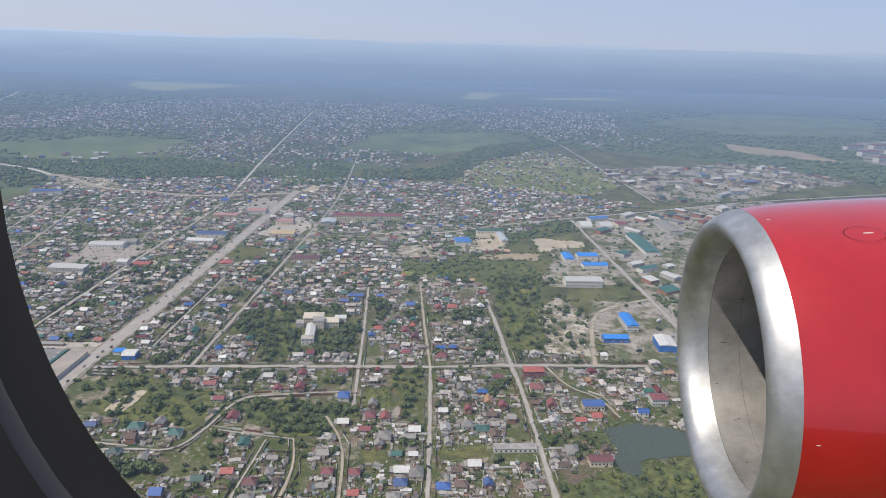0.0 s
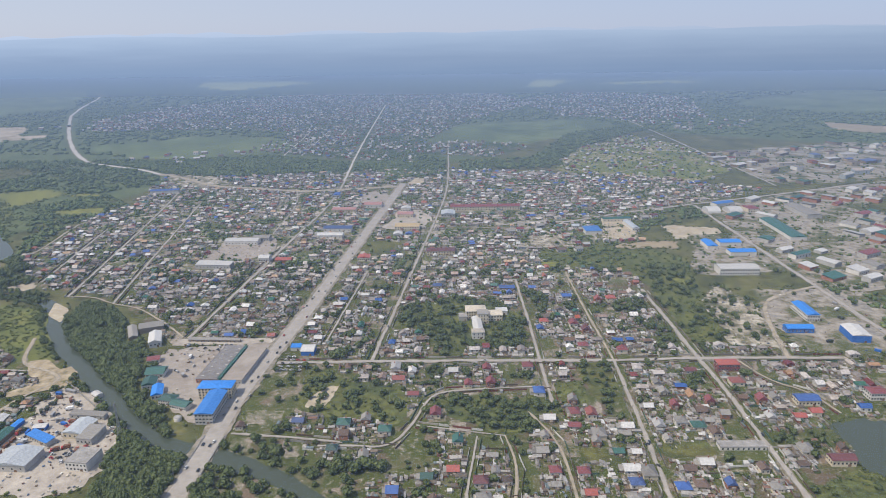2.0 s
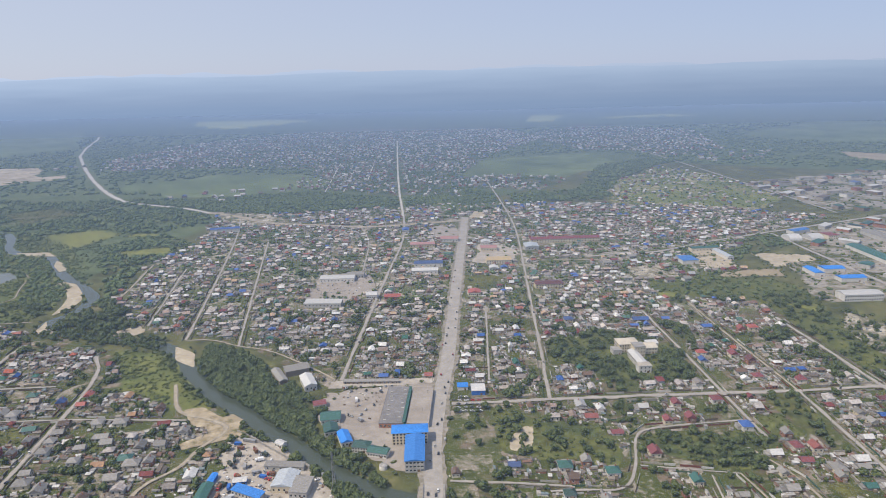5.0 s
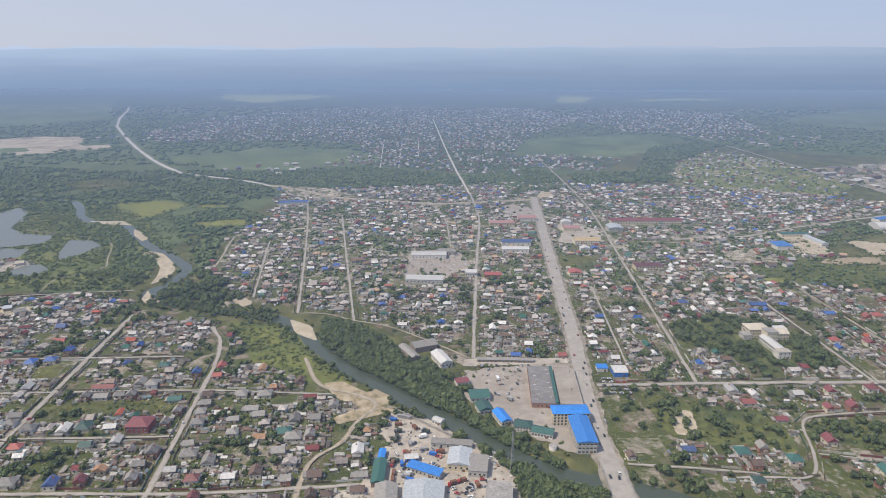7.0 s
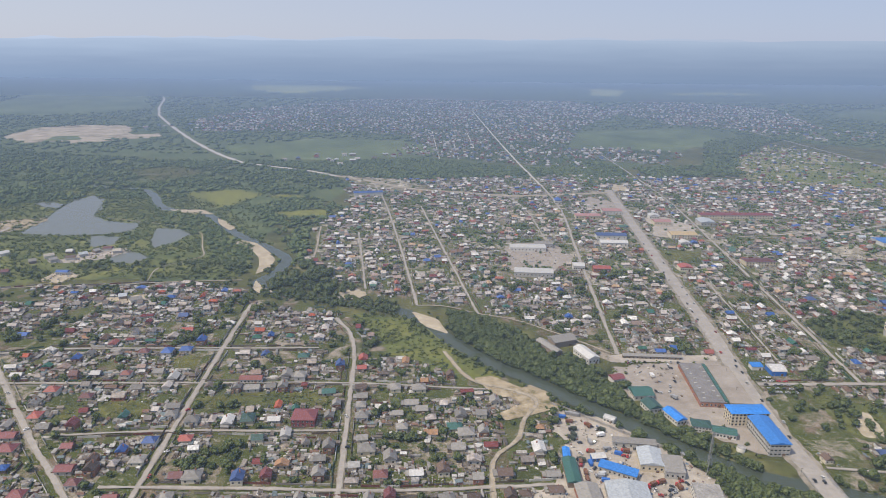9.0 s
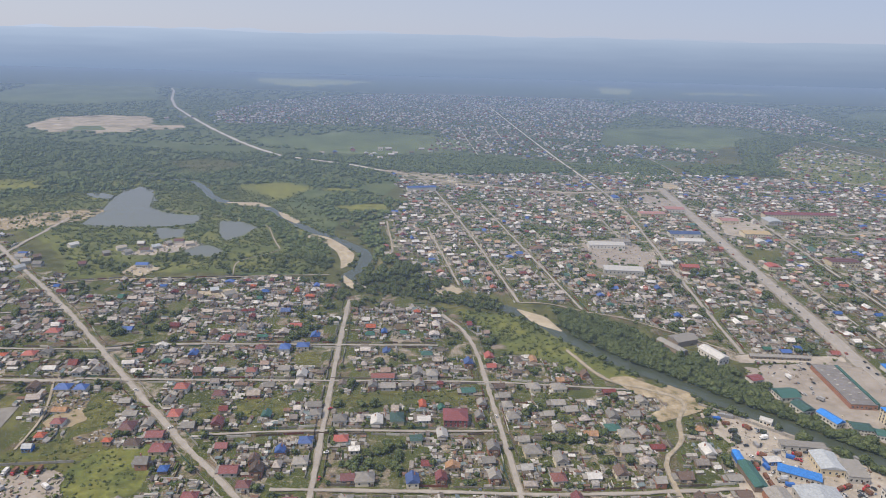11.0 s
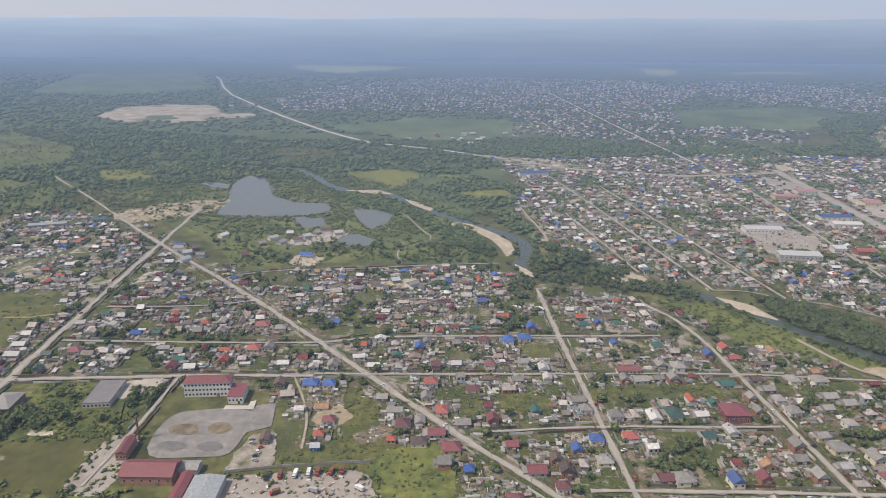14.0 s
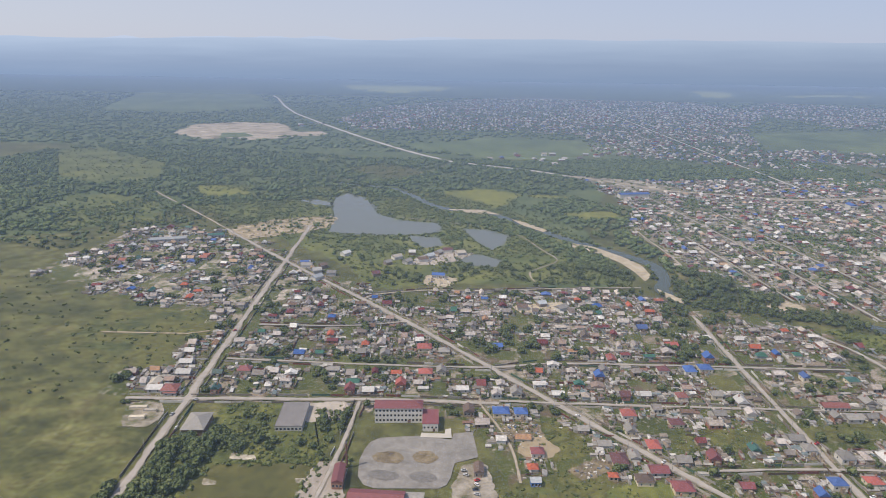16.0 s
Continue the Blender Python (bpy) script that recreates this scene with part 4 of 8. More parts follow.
# ---- roads ----
ROADS = [
    ("avenue", 10.0, ROAD, [(-184, 130), (-186, 225), (-189, 284), (-183, 345), (-180, 455), (-176, 556), (-169, 750)]),
    ("road_1", 3.6, ROAD, [(-241, 331), (-240, 398), (-237, 518), (-232, 652), (-243, 768)]),
    ("far_road_4", 5.0, PALE_ROAD, [(-243, 763), (-264, 939), (-292, 1218), (-340, 1726)]),
    ("road_2", 3.4, ROAD, [(-130, 309), (-126, 398), (-121, 519), (-114, 680), (-118, 802), (-131, 1010)]),
    ("cross_street", 4.6, ROAD, [(-180, 304), (-129, 308), (-43, 313), (-1, 314), (43, 319), (118, 322)]),
    ("street_1", 3.4, ROAD, [(-2, 150), (-1, 208), (-1, 255), (-2, 314)]),
    ("street_2", 3.6, ROAD, [(52, 150), (49, 210), (47, 266), (43, 319), (39, 374), (35, 417)]),
    ("street_3", 3.0, ROAD, [(-38, 271), (-41, 313), (-44, 364), (-49, 433)]),
    ("street_4", 2.4, DIRT, [(-2, 314), (-8, 384), (-12, 448)]),
    ("lane_1", 2.2, DIRT, [(-34, 160), (-35, 206), (-38, 240), (-50, 263)]),
    ("lane_2", 2.4, ROAD, [(-140, 233), (-126, 234), (-109, 233), (-101, 252), (-97, 272), (-89, 280), (-42, 286)]),
    ("lane_3", 2.0, ROAD, [(-100, 250), (-61, 244)]),
    ("lane_4", 2.0, ROAD, [(-78, 170), (-76, 209), (-73, 243)]),
    ("works_road_1", 4.5, DIRT, [(90, 320), (97, 365), (108, 400), (134, 416), (153, 426)]),
    ("works_road_2", 6, ROAD, [(158, 340), (155, 396), (153, 426), (149, 487), (143, 584), (139, 647)]),
    ("arterial", 6, ROAD, [(121, 645), (243, 697), (357, 753), (588, 831), (900, 930)]),
    ("far_road_1", 4.5, ROAD, [(257, 740), (231, 1185), (211, 1461), (190, 1700)]),
    ("town_road", 5.4, ROAD, [(-60, 572), (-13, 588), (2, 581), (57, 615), (122, 645)]),
    ("town_lane", 3.6, DIRT, [(-92, 565), (-53, 561), (-18, 561), (-9, 525), (-5, 509)]),
    ("street_5", 2.4, ROAD, [(-160, 330), (-157, 447)]),
    ("street_6", 3.0, ROAD, [(-352, 390), (-383, 538), (-417, 686), (-440, 760)]),
    ("street_7", 3.0, ROAD, [(-314, 379), (-334, 468), (-374, 652)]),
    ("street_8", 2.6, ROAD, [(-389, 416), (-419, 552)]),
    ("street_9", 2.6, DIRT, [(-443, 485), (-438, 472), (-456, 568)]),
    ("street_10", 2.4, ROAD, [(-259, 540), (-267, 649), (-290, 720)]),
    ("bank_lane", 2.2, DIRT, [(-243, 331), (-268, 354), (-294, 374), (-314, 379), (-334, 391), (-352, 390)]),
    ("far_street", 8.0, DIRT, [(-495, 804), (-452, 782), (-401, 735), (-336, 722), (-285, 706), (-248, 712), (-170, 735)]),
    ("highway", 7.0, PALE_ROAD, [(-1700, 2380), (-1460, 2240), (-1344, 2104), (-1114, 1575), (-937, 1290), (-775, 1046), (-655, 893), (-612, 870), (-540, 838), (-495, 804)]),
    ("street_11", 3.8, ROAD, [(-430, 150), (-435, 208), (-442, 263), (-455, 383)]),
    ("diagonal_road", 4.6, ROAD, [(-400, 150), (-461, 206), (-490, 233), (-529, 271), (-556, 298), (-612, 355), (-714, 446), (-792, 522)]),
    ("track_6", 3.4, DIRT, [(-790, 520), (-850, 579), (-909, 632), (-926, 650)]),
    ("street_12", 2.8, ROAD, [(-690, 300), (-619, 303), (-562, 307), (-540, 316), (-450, 323), (-398, 327)]),
    ("street_13", 2.8, ROAD, [(-560, 278), (-527, 280), (-446, 286), (-380, 292), (-310, 290)]),
    ("street_14", 2.2, DIRT, [(-643, 385), (-639, 392), (-609, 404), (-568, 408), (-517, 420), (-476, 426)]),
    ("street_15", 3.6, ROAD, [(-356, 150), (-362, 208), (-370, 265), (-380, 340), (-398, 367)]),
    ("street_16", 3.2, ROAD, [(-450, 210), (-399, 213), (-341, 215), (-285, 223)]),
    ("street_17", 2.4, ROAD, [(-485, 240), (-442, 247), (-404, 249), (-370, 252)]),
    ("west_road", 5.0, ROAD, [(-676, 150), (-685, 220), (-713, 440), (-726, 541)]),
    ("street_18", 3.6, ROAD, [(-716, 260), (-690, 263), (-608, 273), (-560, 276)]),
    ("street_19", 2.6, ROAD, [(-618, 200), (-617, 235), (-618, 270)]),
    ("bank_track", 3.4, DIRT, [(-306, 170), (-307, 212), (-308, 238), (-296, 250), (-294, 267), (-284, 282), (-300, 292), (-318, 296), (-332, 328)]),
    ("track_1", 1.8, DIRT, [(-568, 275), (-554, 247), (-551, 225)]),
    ("track_2", 1.6, DIRT, [(-539, 419), (-547, 445), (-536, 458), (-522, 475), (-534, 495), (-549, 532)]),
    ("track_4", 1.6, DIRT, [(-663, 581), (-610, 567), (-567, 552), (-549, 532)]),
    ("track_3", 1.6, DIRT, [(-645, 875), (-660, 800), (-720, 760), (-800, 700)]),
    ("street_20", 2.6, ROAD, [(-690, 340), (-640, 344), (-612, 355)]),
    ("street_21", 2.4, ROAD, [(-442, 258), (-452, 352)]),
    ("lane_5", 2.0, DIRT, [(-61, 244), (-56, 222), (-60, 190)]),
    ("lane_6", 2.2, ROAD, [(-180, 240), (-160, 239), (-130, 236)]),
    ("lane_7", 2.0, DIRT, [(62, 318), (70, 296), (84, 287), (90, 268)]),
    ("far_road_2", 3, PALE_ROAD, [(-375, 1275), (-347, 944)]),
    ("far_road_3", 3, PALE_ROAD, [(-410, 1271), (-374, 941)]),
    ("far_road_5", 3, PALE_ROAD, [(-347, 1316), (-326, 1058)]),
    ("allotment_track_1", 3.4, DIRT, [(29, 902), (84, 1001), (132, 1035), (218, 1143)]),
    ("allotment_track_2", 3.4, DIRT, [(-8, 851), (60, 787), (142, 855), (190, 898)]),
    ("allotment_track_3", 3.0, DIRT, [(-39, 914), (29, 963), (60, 853)]),
    ("track_5", 2.4, DIRT, [(-655, 870), (-690, 800), (-740, 790), (-790, 730), (-840, 735)]),
]
ROAD_LINES = []
for i, (name, width, mat, line) in enumerate(ROADS):
    soft_line = even(rounded(line, passes=1 if name == "highway" else 3), 1.6 if min(p[1] for p in line) < 500 else 6.0)
    ROAD_LINES.append((line, width))
    z = 0.48 + 0.002 * i
    v, f = ribbon(soft_line, width * (1.15 if width > 6 else 0.72 if width > 3.5 else 0.62), 0.43 + 0.0008 * i, 0.3 if name == "avenue" else 0.75)
    verge = tagged(mesh_object("verge_%d" % (i + 1), v, f, [VERGE]), "dusty trodden verge with patches of weeds", "verge", kind="structure")
    v, f = ribbon(soft_line, width * (0.78 if width > 6 else 0.49 if width > 3.5 else 0.43), z, 0.12 if name == "avenue" else 0.45)
    tagged(mesh_object(name, v, f, [mat]), "pale dusty asphalt road" if mat is ROAD else "pale dirt road", "road", kind="structure")



# ---- large buildings ----
def box_faces(n0):
    return [(n0, n0 + 1, n0 + 5, n0 + 4), (n0 + 1, n0 + 2, n0 + 6, n0 + 5), (n0 + 2, n0 + 3, n0 + 7, n0 + 6), (n0 + 3, n0, n0 + 4, n0 + 7), (n0 + 4, n0 + 5, n0 + 6, n0 + 7)]


def box_verts(sx, sy, z0, z1, cx=0.0, cy=0.0):
    return [(cx + x * sx / 2, cy + y * sy / 2, z) for z in (z0, z1) for x, y in ((-1, -1), (1, -1), (1, 1), (-1, 1))]


def roof_shell(kind, sx, sy, z, rise, over, thick=0.12):
    """Corners and faces of a roof with eaves: gable along x or y, hip, lean-to, or flat with a rim."""
    a, b = sx / 2 + over, sy / 2 + over
    if kind == "flat":
        v = box_verts(sx + 2 * over, sy + 2 * over, z, z + 0.35) + box_verts(sx - 0.4, sy - 0.4, z + 0.1, z + 0.2)
        f = [(0, 3, 2, 1)] + box_faces(0)[:4] + [(4, 5, 13, 12), (5, 6, 14, 13), (6, 7, 15, 14), (7, 4, 12, 15), (12, 13, 14, 15)]
        return v, f
    if kind == "lean":
        v = [(-a, -b, z), (a, -b, z), (a, b, z + rise), (-a, b, z + rise)]
        v += [(x, y, q + thick) for x, y, q in v]
        return v, box_faces(0) + [(0, 3, 2, 1)]
    if kind == "vault":
        n, v, f = 9, [], []
        for k in range(n):
            t = math.pi * k / (n - 1)
            v += [(-a, -b * math.cos(t), z + rise * math.sin(t)), (a, -b * math.cos(t), z + rise * math.sin(t))]
        f = [(2 * k, 2 * k + 1, 2 * k + 3, 2 * k + 2) for k in range(n - 1)]
        f += [tuple(range(0, 2 * n, 2))[::-1], tuple(range(1, 2 * n, 2)), (0, 2 * n - 2, 2 * n - 1, 1)]
        return v, f
    along_x = kind != "gable_y"
    e = {"hip": min(a, b) * 0.95}.get(kind, 0.0)
    if along_x:
        ridge = [(-a + e, 0, z + rise), (a - e, 0, z + rise)]
        v = [(-a, -b, z), (a, -b, z), (a, b, z), (-a, b, z)] + ridge
        f = [(0, 1, 5, 4), (2, 3, 4, 5), (1, 2, 5), (3, 0, 4), (0, 3, 2, 1)]
    else:
        ridge = [(0, -b, z + rise), (0, b, z + rise)]
        v = [(-a, -b, z), (a, -b, z), (a, b, z), (-a, b, z)] + ridge
        f = [(1, 2, 5, 4), (3, 0, 4, 5), (0, 1, 4), (2, 3, 5), (0, 3, 2, 1)]
    return v, f


BLOCKS = []
_pane = {}


def pane_mesh(w, h, mat):
    """A window pane set in a proud frame edge, facing -y."""
    key = (round(w, 2), round(h, 2), mat.name)
    if key not in _pane:
        v = [(-w / 2, -0.03, -h / 2), (w / 2, -0.03, -h / 2), (w / 2, -0.03, h / 2), (-w / 2, -0.03, h / 2),
             (-w / 2 - 0.06, -0.05, -h / 2 - 0.06), (w / 2 + 0.06, -0.05, -h / 2 - 0.06), (w / 2 + 0.06, -0.05, h / 2 + 0.06), (-w / 2 - 0.06, -0.05, h / 2 + 0.06)]
        f = [(0, 1, 2, 3), (4, 5, 1, 0), (5, 6, 2, 1), (6, 7, 3, 2), (7, 4, 0, 3)]
        me = bpy.data.meshes.new("window")
        me.from_pydata(v, [], f)
        me.materials.append(mat)
        me.materials.append(WALLS["white"])
        me.polygons.foreach_set("material_index", np.array([0, 1, 1, 1, 1], dtype=np.int32))
        me.update()
        _pane[key] = me
    return _pane[key]


def place_windows(parent, sx, sy, z0, storeys, storey, bays, sides="sw", w=0.75, h=0.85):
    spots = {"s": (sx, lambda q: pose(q, -sy / 2, 0)), "w": (sy, lambda q: pose(-sx / 2, q, 0, 0, 0, -90)), "e": (sy, lambda q: pose(sx / 2, q, 0, 0, 0, 90))}
    for side in sides:
        length, at = spots[side]
        count = max(1, int(round(bays * length / sx)))
        for s in range(storeys):
            for k in range(count):
                q = (k + 0.5) / count * length - length / 2
                ob = new("window", pane_mesh(w, h, GLASS_DARK))
                ob.parent = parent
                ob.matrix_basis = Matrix.Translation((0, 0, z0 + storey * (s + 0.52))) @ at(q)


def building(name, label, category, cx, cy, sx, sy, h, angle, roof, wall, kind="gable", rise=1.0, over=0.3, storeys=0, bays=0, sides="sw", w=0.75, wh=0.85, door=True, roof_label=""):
    """A large building: walls, roof, and windows row by row."""
    root = tagged(new(name), label, category)
    BLOCKS.append((cx, cy, sx, sy, angle))
    v, f = box_verts(sx, sy, 0, h), box_faces(0)
    if kind in ("gable", "gable_y"):
        n = len(v)
        v += [(-sx / 2, 0, h + rise * 0.93), (sx / 2, 0, h + rise * 0.93)] if kind == "gable" else [(0, -sy / 2, h + rise * 0.93), (0, sy / 2, h + rise * 0.93)]
        f = f[:4] + ([(7, 4, n), (5, 6, n + 1)] if kind == "gable" else [(4, 5, n), (6, 7, n + 1)])
    body = mesh_object("wall", v, f, [wall], parent=root)
    v, f = roof_shell(kind, sx, sy, h + 0.01, rise, over)
    mesh_object("roof", v, f, [roof], parent=root, label=roof_label)
    if storeys:
        place_windows(body, sx, sy, 0.15, storeys, (h - 0.3) / storeys, bays, sides, w, wh)
    if door:
        v = box_verts(min(1.2, sx * 0.15), 0.12, 0, min(1.3, h * 0.6), sx * 0.22, -sy / 2 - 0.03)
        mesh_object("door", v, box_faces(0), [DOOR], parent=body)
    root.matrix_basis = pose(cx, cy, 0, 0, 0, angle)
    return root


W_, R_ = WALLS, ROOFS
b = building("market_building", "cream four-storey market building with a bright blue roof", "building", -198.6, 271, 16, 7, 6.2, 4, BRIGHT_BLUE, W_["cream"], "hip", 1.0, 0.4, 4, 10, "swe", 0.8, 0.9)
b = building("market_wing", "grey four-storey wing with a bright blue sheet roof", "building", -195.4, 256.5, 8, 20, 5.6, 3, BRIGHT_BLUE, W_["grey"], "gable_y", 0.9, 0.4, 3, 5, "swe", 1.0, 0.7)
b = building("market_hall", "long low hall with a dark tar roof", "hall", -208, 300, 11.5, 37, 2.6, -1.5, TAR, W_["brick"], "flat", 0, 0.1, 1, 6, "s")
for k in range(14):
    mesh_object("skylight", box_verts(1.2, 0.7, 2.85, 3.15, -3.4 + (k % 2) * 6.2 + (k % 3) * 0.6, -15.5 + k * 2.3), box_faces(0), [W_["grey"]], parent=b)
WALLS["green"] = material("green_wall", [(0.3, (0.03, 0.13, 0.1)), (0.7, (0.04, 0.18, 0.13))], 0.5, 0.6)
b = building("green_gallery", "narrow gallery with a green sheet roof", "hall", -202.1, 300, 1.4, 36, 2.9, -1.5, R_["green"], W_["green"], "flat", 0, 0.05, door=False)
b = building("parking_deck", "flat pale concrete deck beside the avenue", "building", -195.4, 299.5, 10.5, 36, 2.4, -1.5, BROWN_YARD, W_["grey"], "flat", 0, 0.05, 1, 4, "s")
building("shed", "white shed with a dark green gable roof", "shed", -238.6, 289.6, 9, 8, 2.6, 8, R_["green"], W_["white"], "gable", 1.6, 0.4, 1, 4)
building("shed", "white shed with a green roof by the river", "shed", -236.5, 278.5, 6.4, 7.5, 2.6, 17, R_["green"], W_["white"], "gable_y", 1.4, 0.3, 1, 3)
building("shed", "white shed with a bright blue roof by the river", "shed", -228.6, 270.7, 5, 10, 2.6, 22, BRIGHT_BLUE, W_["white"], "gable_y", 1.2, 0.3, 1, 3, "sw")
building("workshop", "white two-storey workshop with a dark green hip roof", "workshop", -219.7, 264, 7.6, 5.6, 2.8, -8, R_["green"], W_["white"], "hip", 1.2, 0.3, 2, 6, "sw", 0.6, 0.6)
building("workshop", "long white workshop with a dark green roof", "workshop", -211.6, 259.6, 9, 5, 2.6, -15, R_["green"], W_["white"], "gable", 1.1, 0.3, 1, 7, "sw")
building("warehouse", "grey sheet-metal warehouse with a shallow steel roof", "warehouse", -259.9, 216.1, 14.6, 12, 3.4, 0, R_["steel"], W_["grey"], "gable_y", 1.4, 0.3, 1, 4)
building("warehouse", "cream warehouse with a steel gable roof", "warehouse", -247, 238.2, 8.8, 11, 3.4, -4, R_["steel"], W_["cream"], "gable_y", 1.2, 0.3, 1, 4)
building("warehouse", "grey warehouse with a flat sheet roof", "warehouse", -239.6, 234.1, 7.2, 10, 3.2, -5, R_["grey"], W_["grey"], "lean", 0.5, 0.2, 1, 4)
building("warehouse", "long shed with a bright blue sheet roof", "warehouse", -260.5, 231.1, 14, 3.8, 2.4, -24, BRIGHT_BLUE, W_["grey"], "lean", 0.6, 0.3, 1, 8, "s")
building("warehouse", "long shed with a dark green roof", "warehouse", -278.2, 228.9, 4.7, 14.5, 2.6, 2, R_["green"], W_["timber"], "gable_y", 1.0, 0.3)
building("kiosk", "small shed with a bright blue roof", "shed", -278.6, 241, 2.6, 6, 2.0, -1, BRIGHT_BLUE, W_["blue"], "gable_y", 0.5, 0.2)
building("warehouse", "old warehouse with a weathered grey roof", "warehouse", -273.8, 215.2, 8, 10.8, 3, 5, R_["grey"], W_["brick"], "gable_y", 1.3, 0.3)
building("office_block", "grey two-storey office beside the yard", "building", -232.1, 217, 9.4, 10, 4, -4, CONCRETE, W_["white"], "flat", 0, 0.1, 2, 6, "sw")
building("barn", "old barn with a broad weathered roof", "barn", -268.5, 342.5, 13, 8, 3.4, 24, R_["grey"], W_["timber"], "gable", 1.5, 0.4)
building("barn", "long low barn with a weathered roof", "barn", -276.2, 335, 4.5, 17, 2.4, 31, R_["grey"], W_["timber"], "gable_y", 1.0, 0.3)
building("workshop", "white workshop with a faded pink roof", "workshop", -258, 326.3, 6.4, 14.5, 3.4, 25, R_["white"], W_["white"], "gable_y", 1.3, 0.3, 1, 3)
building("house", "house with a bright red roof beside the crossing", "house", -700, 267.5, 6.5, 6, 2.4, 8, R_["red"], W_["white"], "hip", 1.5, 0.3, 1, 4, "s")
building("house", "white house with a pale roof beside the road", "house", -709, 271, 4.6, 5, 2.4, 8, R_["cream"], W_["white"], "gable_y", 1.3, 0.3, 1, 3, "s")
building("warehouse", "long store with a grey-green roof among the outer houses", "warehouse", -818, 480, 26, 7, 3, 20, R_["steel"], W_["grey"], "gable", 1.0, 0.2, 1, 8, "s")
building("warehouse", "low store with a turquoise roof beside the track", "warehouse", -788, 497, 12, 6, 2.6, 20, R_["green"], W_["grey"], "gable", 0.9, 0.2, 1, 5, "s")
for sx_, x_, y_ in ((7, -706, 253), (5, -700, 251.5), (6, -702.5, 246)):
    building("timber_stack", "long stack of pale sawn timber on a gravel lot", "stack", x_, y_, sx_, 1.6, 1.1, 12, R_["cream"], W_["cream"], "flat", 0, 0.02, door=False)
for k, (x_, y_) in enumerate([(-695, 436), (-685, 427), (-684, 437), (-681, 414), (-674, 423), (-645, 426), (-638, 463), (-629, 454), (-629, 475), (-619, 460), (-615, 469), (-610, 478), (-604, 484), (-594, 479), (-642, 450), (-676, 466), (-550, 381), (-539, 388), (-528, 383)]):
    colour_ = ("grey", "white", "brown", "steel", "grey", "maroon", "cream")[k % 7]
    building("house", "low house with a %s roof by the ponds" % {"grey": "weathered grey", "white": "pale metal", "brown": "brown", "steel": "steel-grey", "maroon": "maroon", "cream": "cream"}[colour_], "house", x_, y_, 6.6 - (k % 3), 4.8, 2.3, 8 + 17 * (k % 4), R_[colour_], W_[("white", "grey", "timber")[k % 3]], "gable", 1.4, 0.3, door=False)
building("school", "white three-storey school with a maroon roof", "school", -599.4, 259.8, 18.8, 6, 6.6, 7.5, R_["maroon"], W_["white"], "hip", 1.5, 0.35, 3, 13, "swe", 0.8, 0.85)
building("school_gym", "white gym annex with a maroon roof", "building", -586.3, 257, 6, 9.2, 3.4, 7, R_["maroon"], W_["white"], "lean", 0.6, 0.2, 1, 4, "s")
building("assembly_hall", "hall with a broad maroon sheet roof", "hall", -597.2, 206.6, 17.5, 8.6, 3.8, 3, R_["maroon"], W_["brick"], "gable", 2.2, 0.4, 1, 6)
building("hall_wing", "maroon-roofed side wing of the hall", "hall", -583.5, 199.5, 3.6, 13, 3.2, 5, R_["maroon"], W_["brick"], "gable_y", 0.9, 0.3, 1, 4, "w")
building("hall_annex", "low annex with a weathered grey roof", "building", -586.4, 210.6, 8, 5, 2.4, 4, R_["grey"], W_["grey"], "gable", 0.8, 0.2)
building("garage_hall", "garage hall with a broad steel-grey roof", "hall", -575.6, 199, 10, 12, 3.2, 4, R_["steel"], W_["grey"], "gable_y", 0.7, 0.2, 1, 4, "s")
building("depot", "depot with a grey-green roof round a tan courtyard", "building", 50, 588, 26, 7, 3.4, 8, R_["green"], W_["cream"], "gable", 1.0, 0.2, 1, 8, "s")
building("depot_wing", "pale wing of the courtyard depot", "building", 59.5, 568, 6, 26, 3.2, 8, R_["steel"], W_["white"], "gable_y", 0.9, 0.2, 1, 4, "s")
building("storage_dome", "white arched storage hall", "hall", 148, 624, 12, 16, 1.2, 4, R_["white"], W_["white"], "vault", 4.0, 0.1, door=False)
building("storage_dome", "white arched storage hall beside the arterial road", "hall", 168, 624, 13, 15, 1.2, 10, R_["white"], W_["white"], "vault", 4.0, 0.1, door=False)
building("works_hall", "blue-roofed long hall beside the arterial road", "hall", 167, 650, 22, 9, 3.4, 24, BRIGHT_BLUE, W_["white"], "gable", 1.0, 0.2)
building("works_hall", "reddish-brown hall beside the white arches", "hall", 186, 628, 12, 14, 4.0, 10, R_["maroon"], W_["cream"], "hip", 1.2, 0.2, 2, 5, "s")
for k, (hx_, hy_, colour_) in enumerate(((-48, 548, "grey"), (-40, 555, "maroon"), (-24, 551, "white"), (-22, 566, "grey"), (10, 566, "steel"), (14, 556, "grey"), (-10, 497, "brown"), (4, 500, "grey"), (12, 512, "white"), (78, 596, "grey"), (88, 603, "maroon"), (-2, 534, "grey"))):
    building("house", "low house with a %s roof beside the town road" % {"grey": "weathered grey", "maroon": "maroon", "white": "pale", "steel": "steel-grey", "brown": "brown"}[colour_], "house", hx_, hy_, 7.0 - (k % 3), 4.6, 2.4, 4 + 5 * (k % 4), R_[colour_], W_[("grey", "white", "brick")[k % 3]], "gable", 1.4, 0.3, 1, 3, "s")
building("market_stall", "row of roofed stalls along the market yard", "stall", -224, 328, 30, 2.2, 1.7, 0, R_["grey"], W_["timber"], "lean", 0.4, 0.2, 1, 14, "s", door=False)
building("farm_house", "small house on a yard in a green plot", "house", -546, 225.3, 3.4, 3.0, 2.0, 8, R_["steel"], W_["blue"], "gable", 1.2, 0.2, 1, 3, "s")
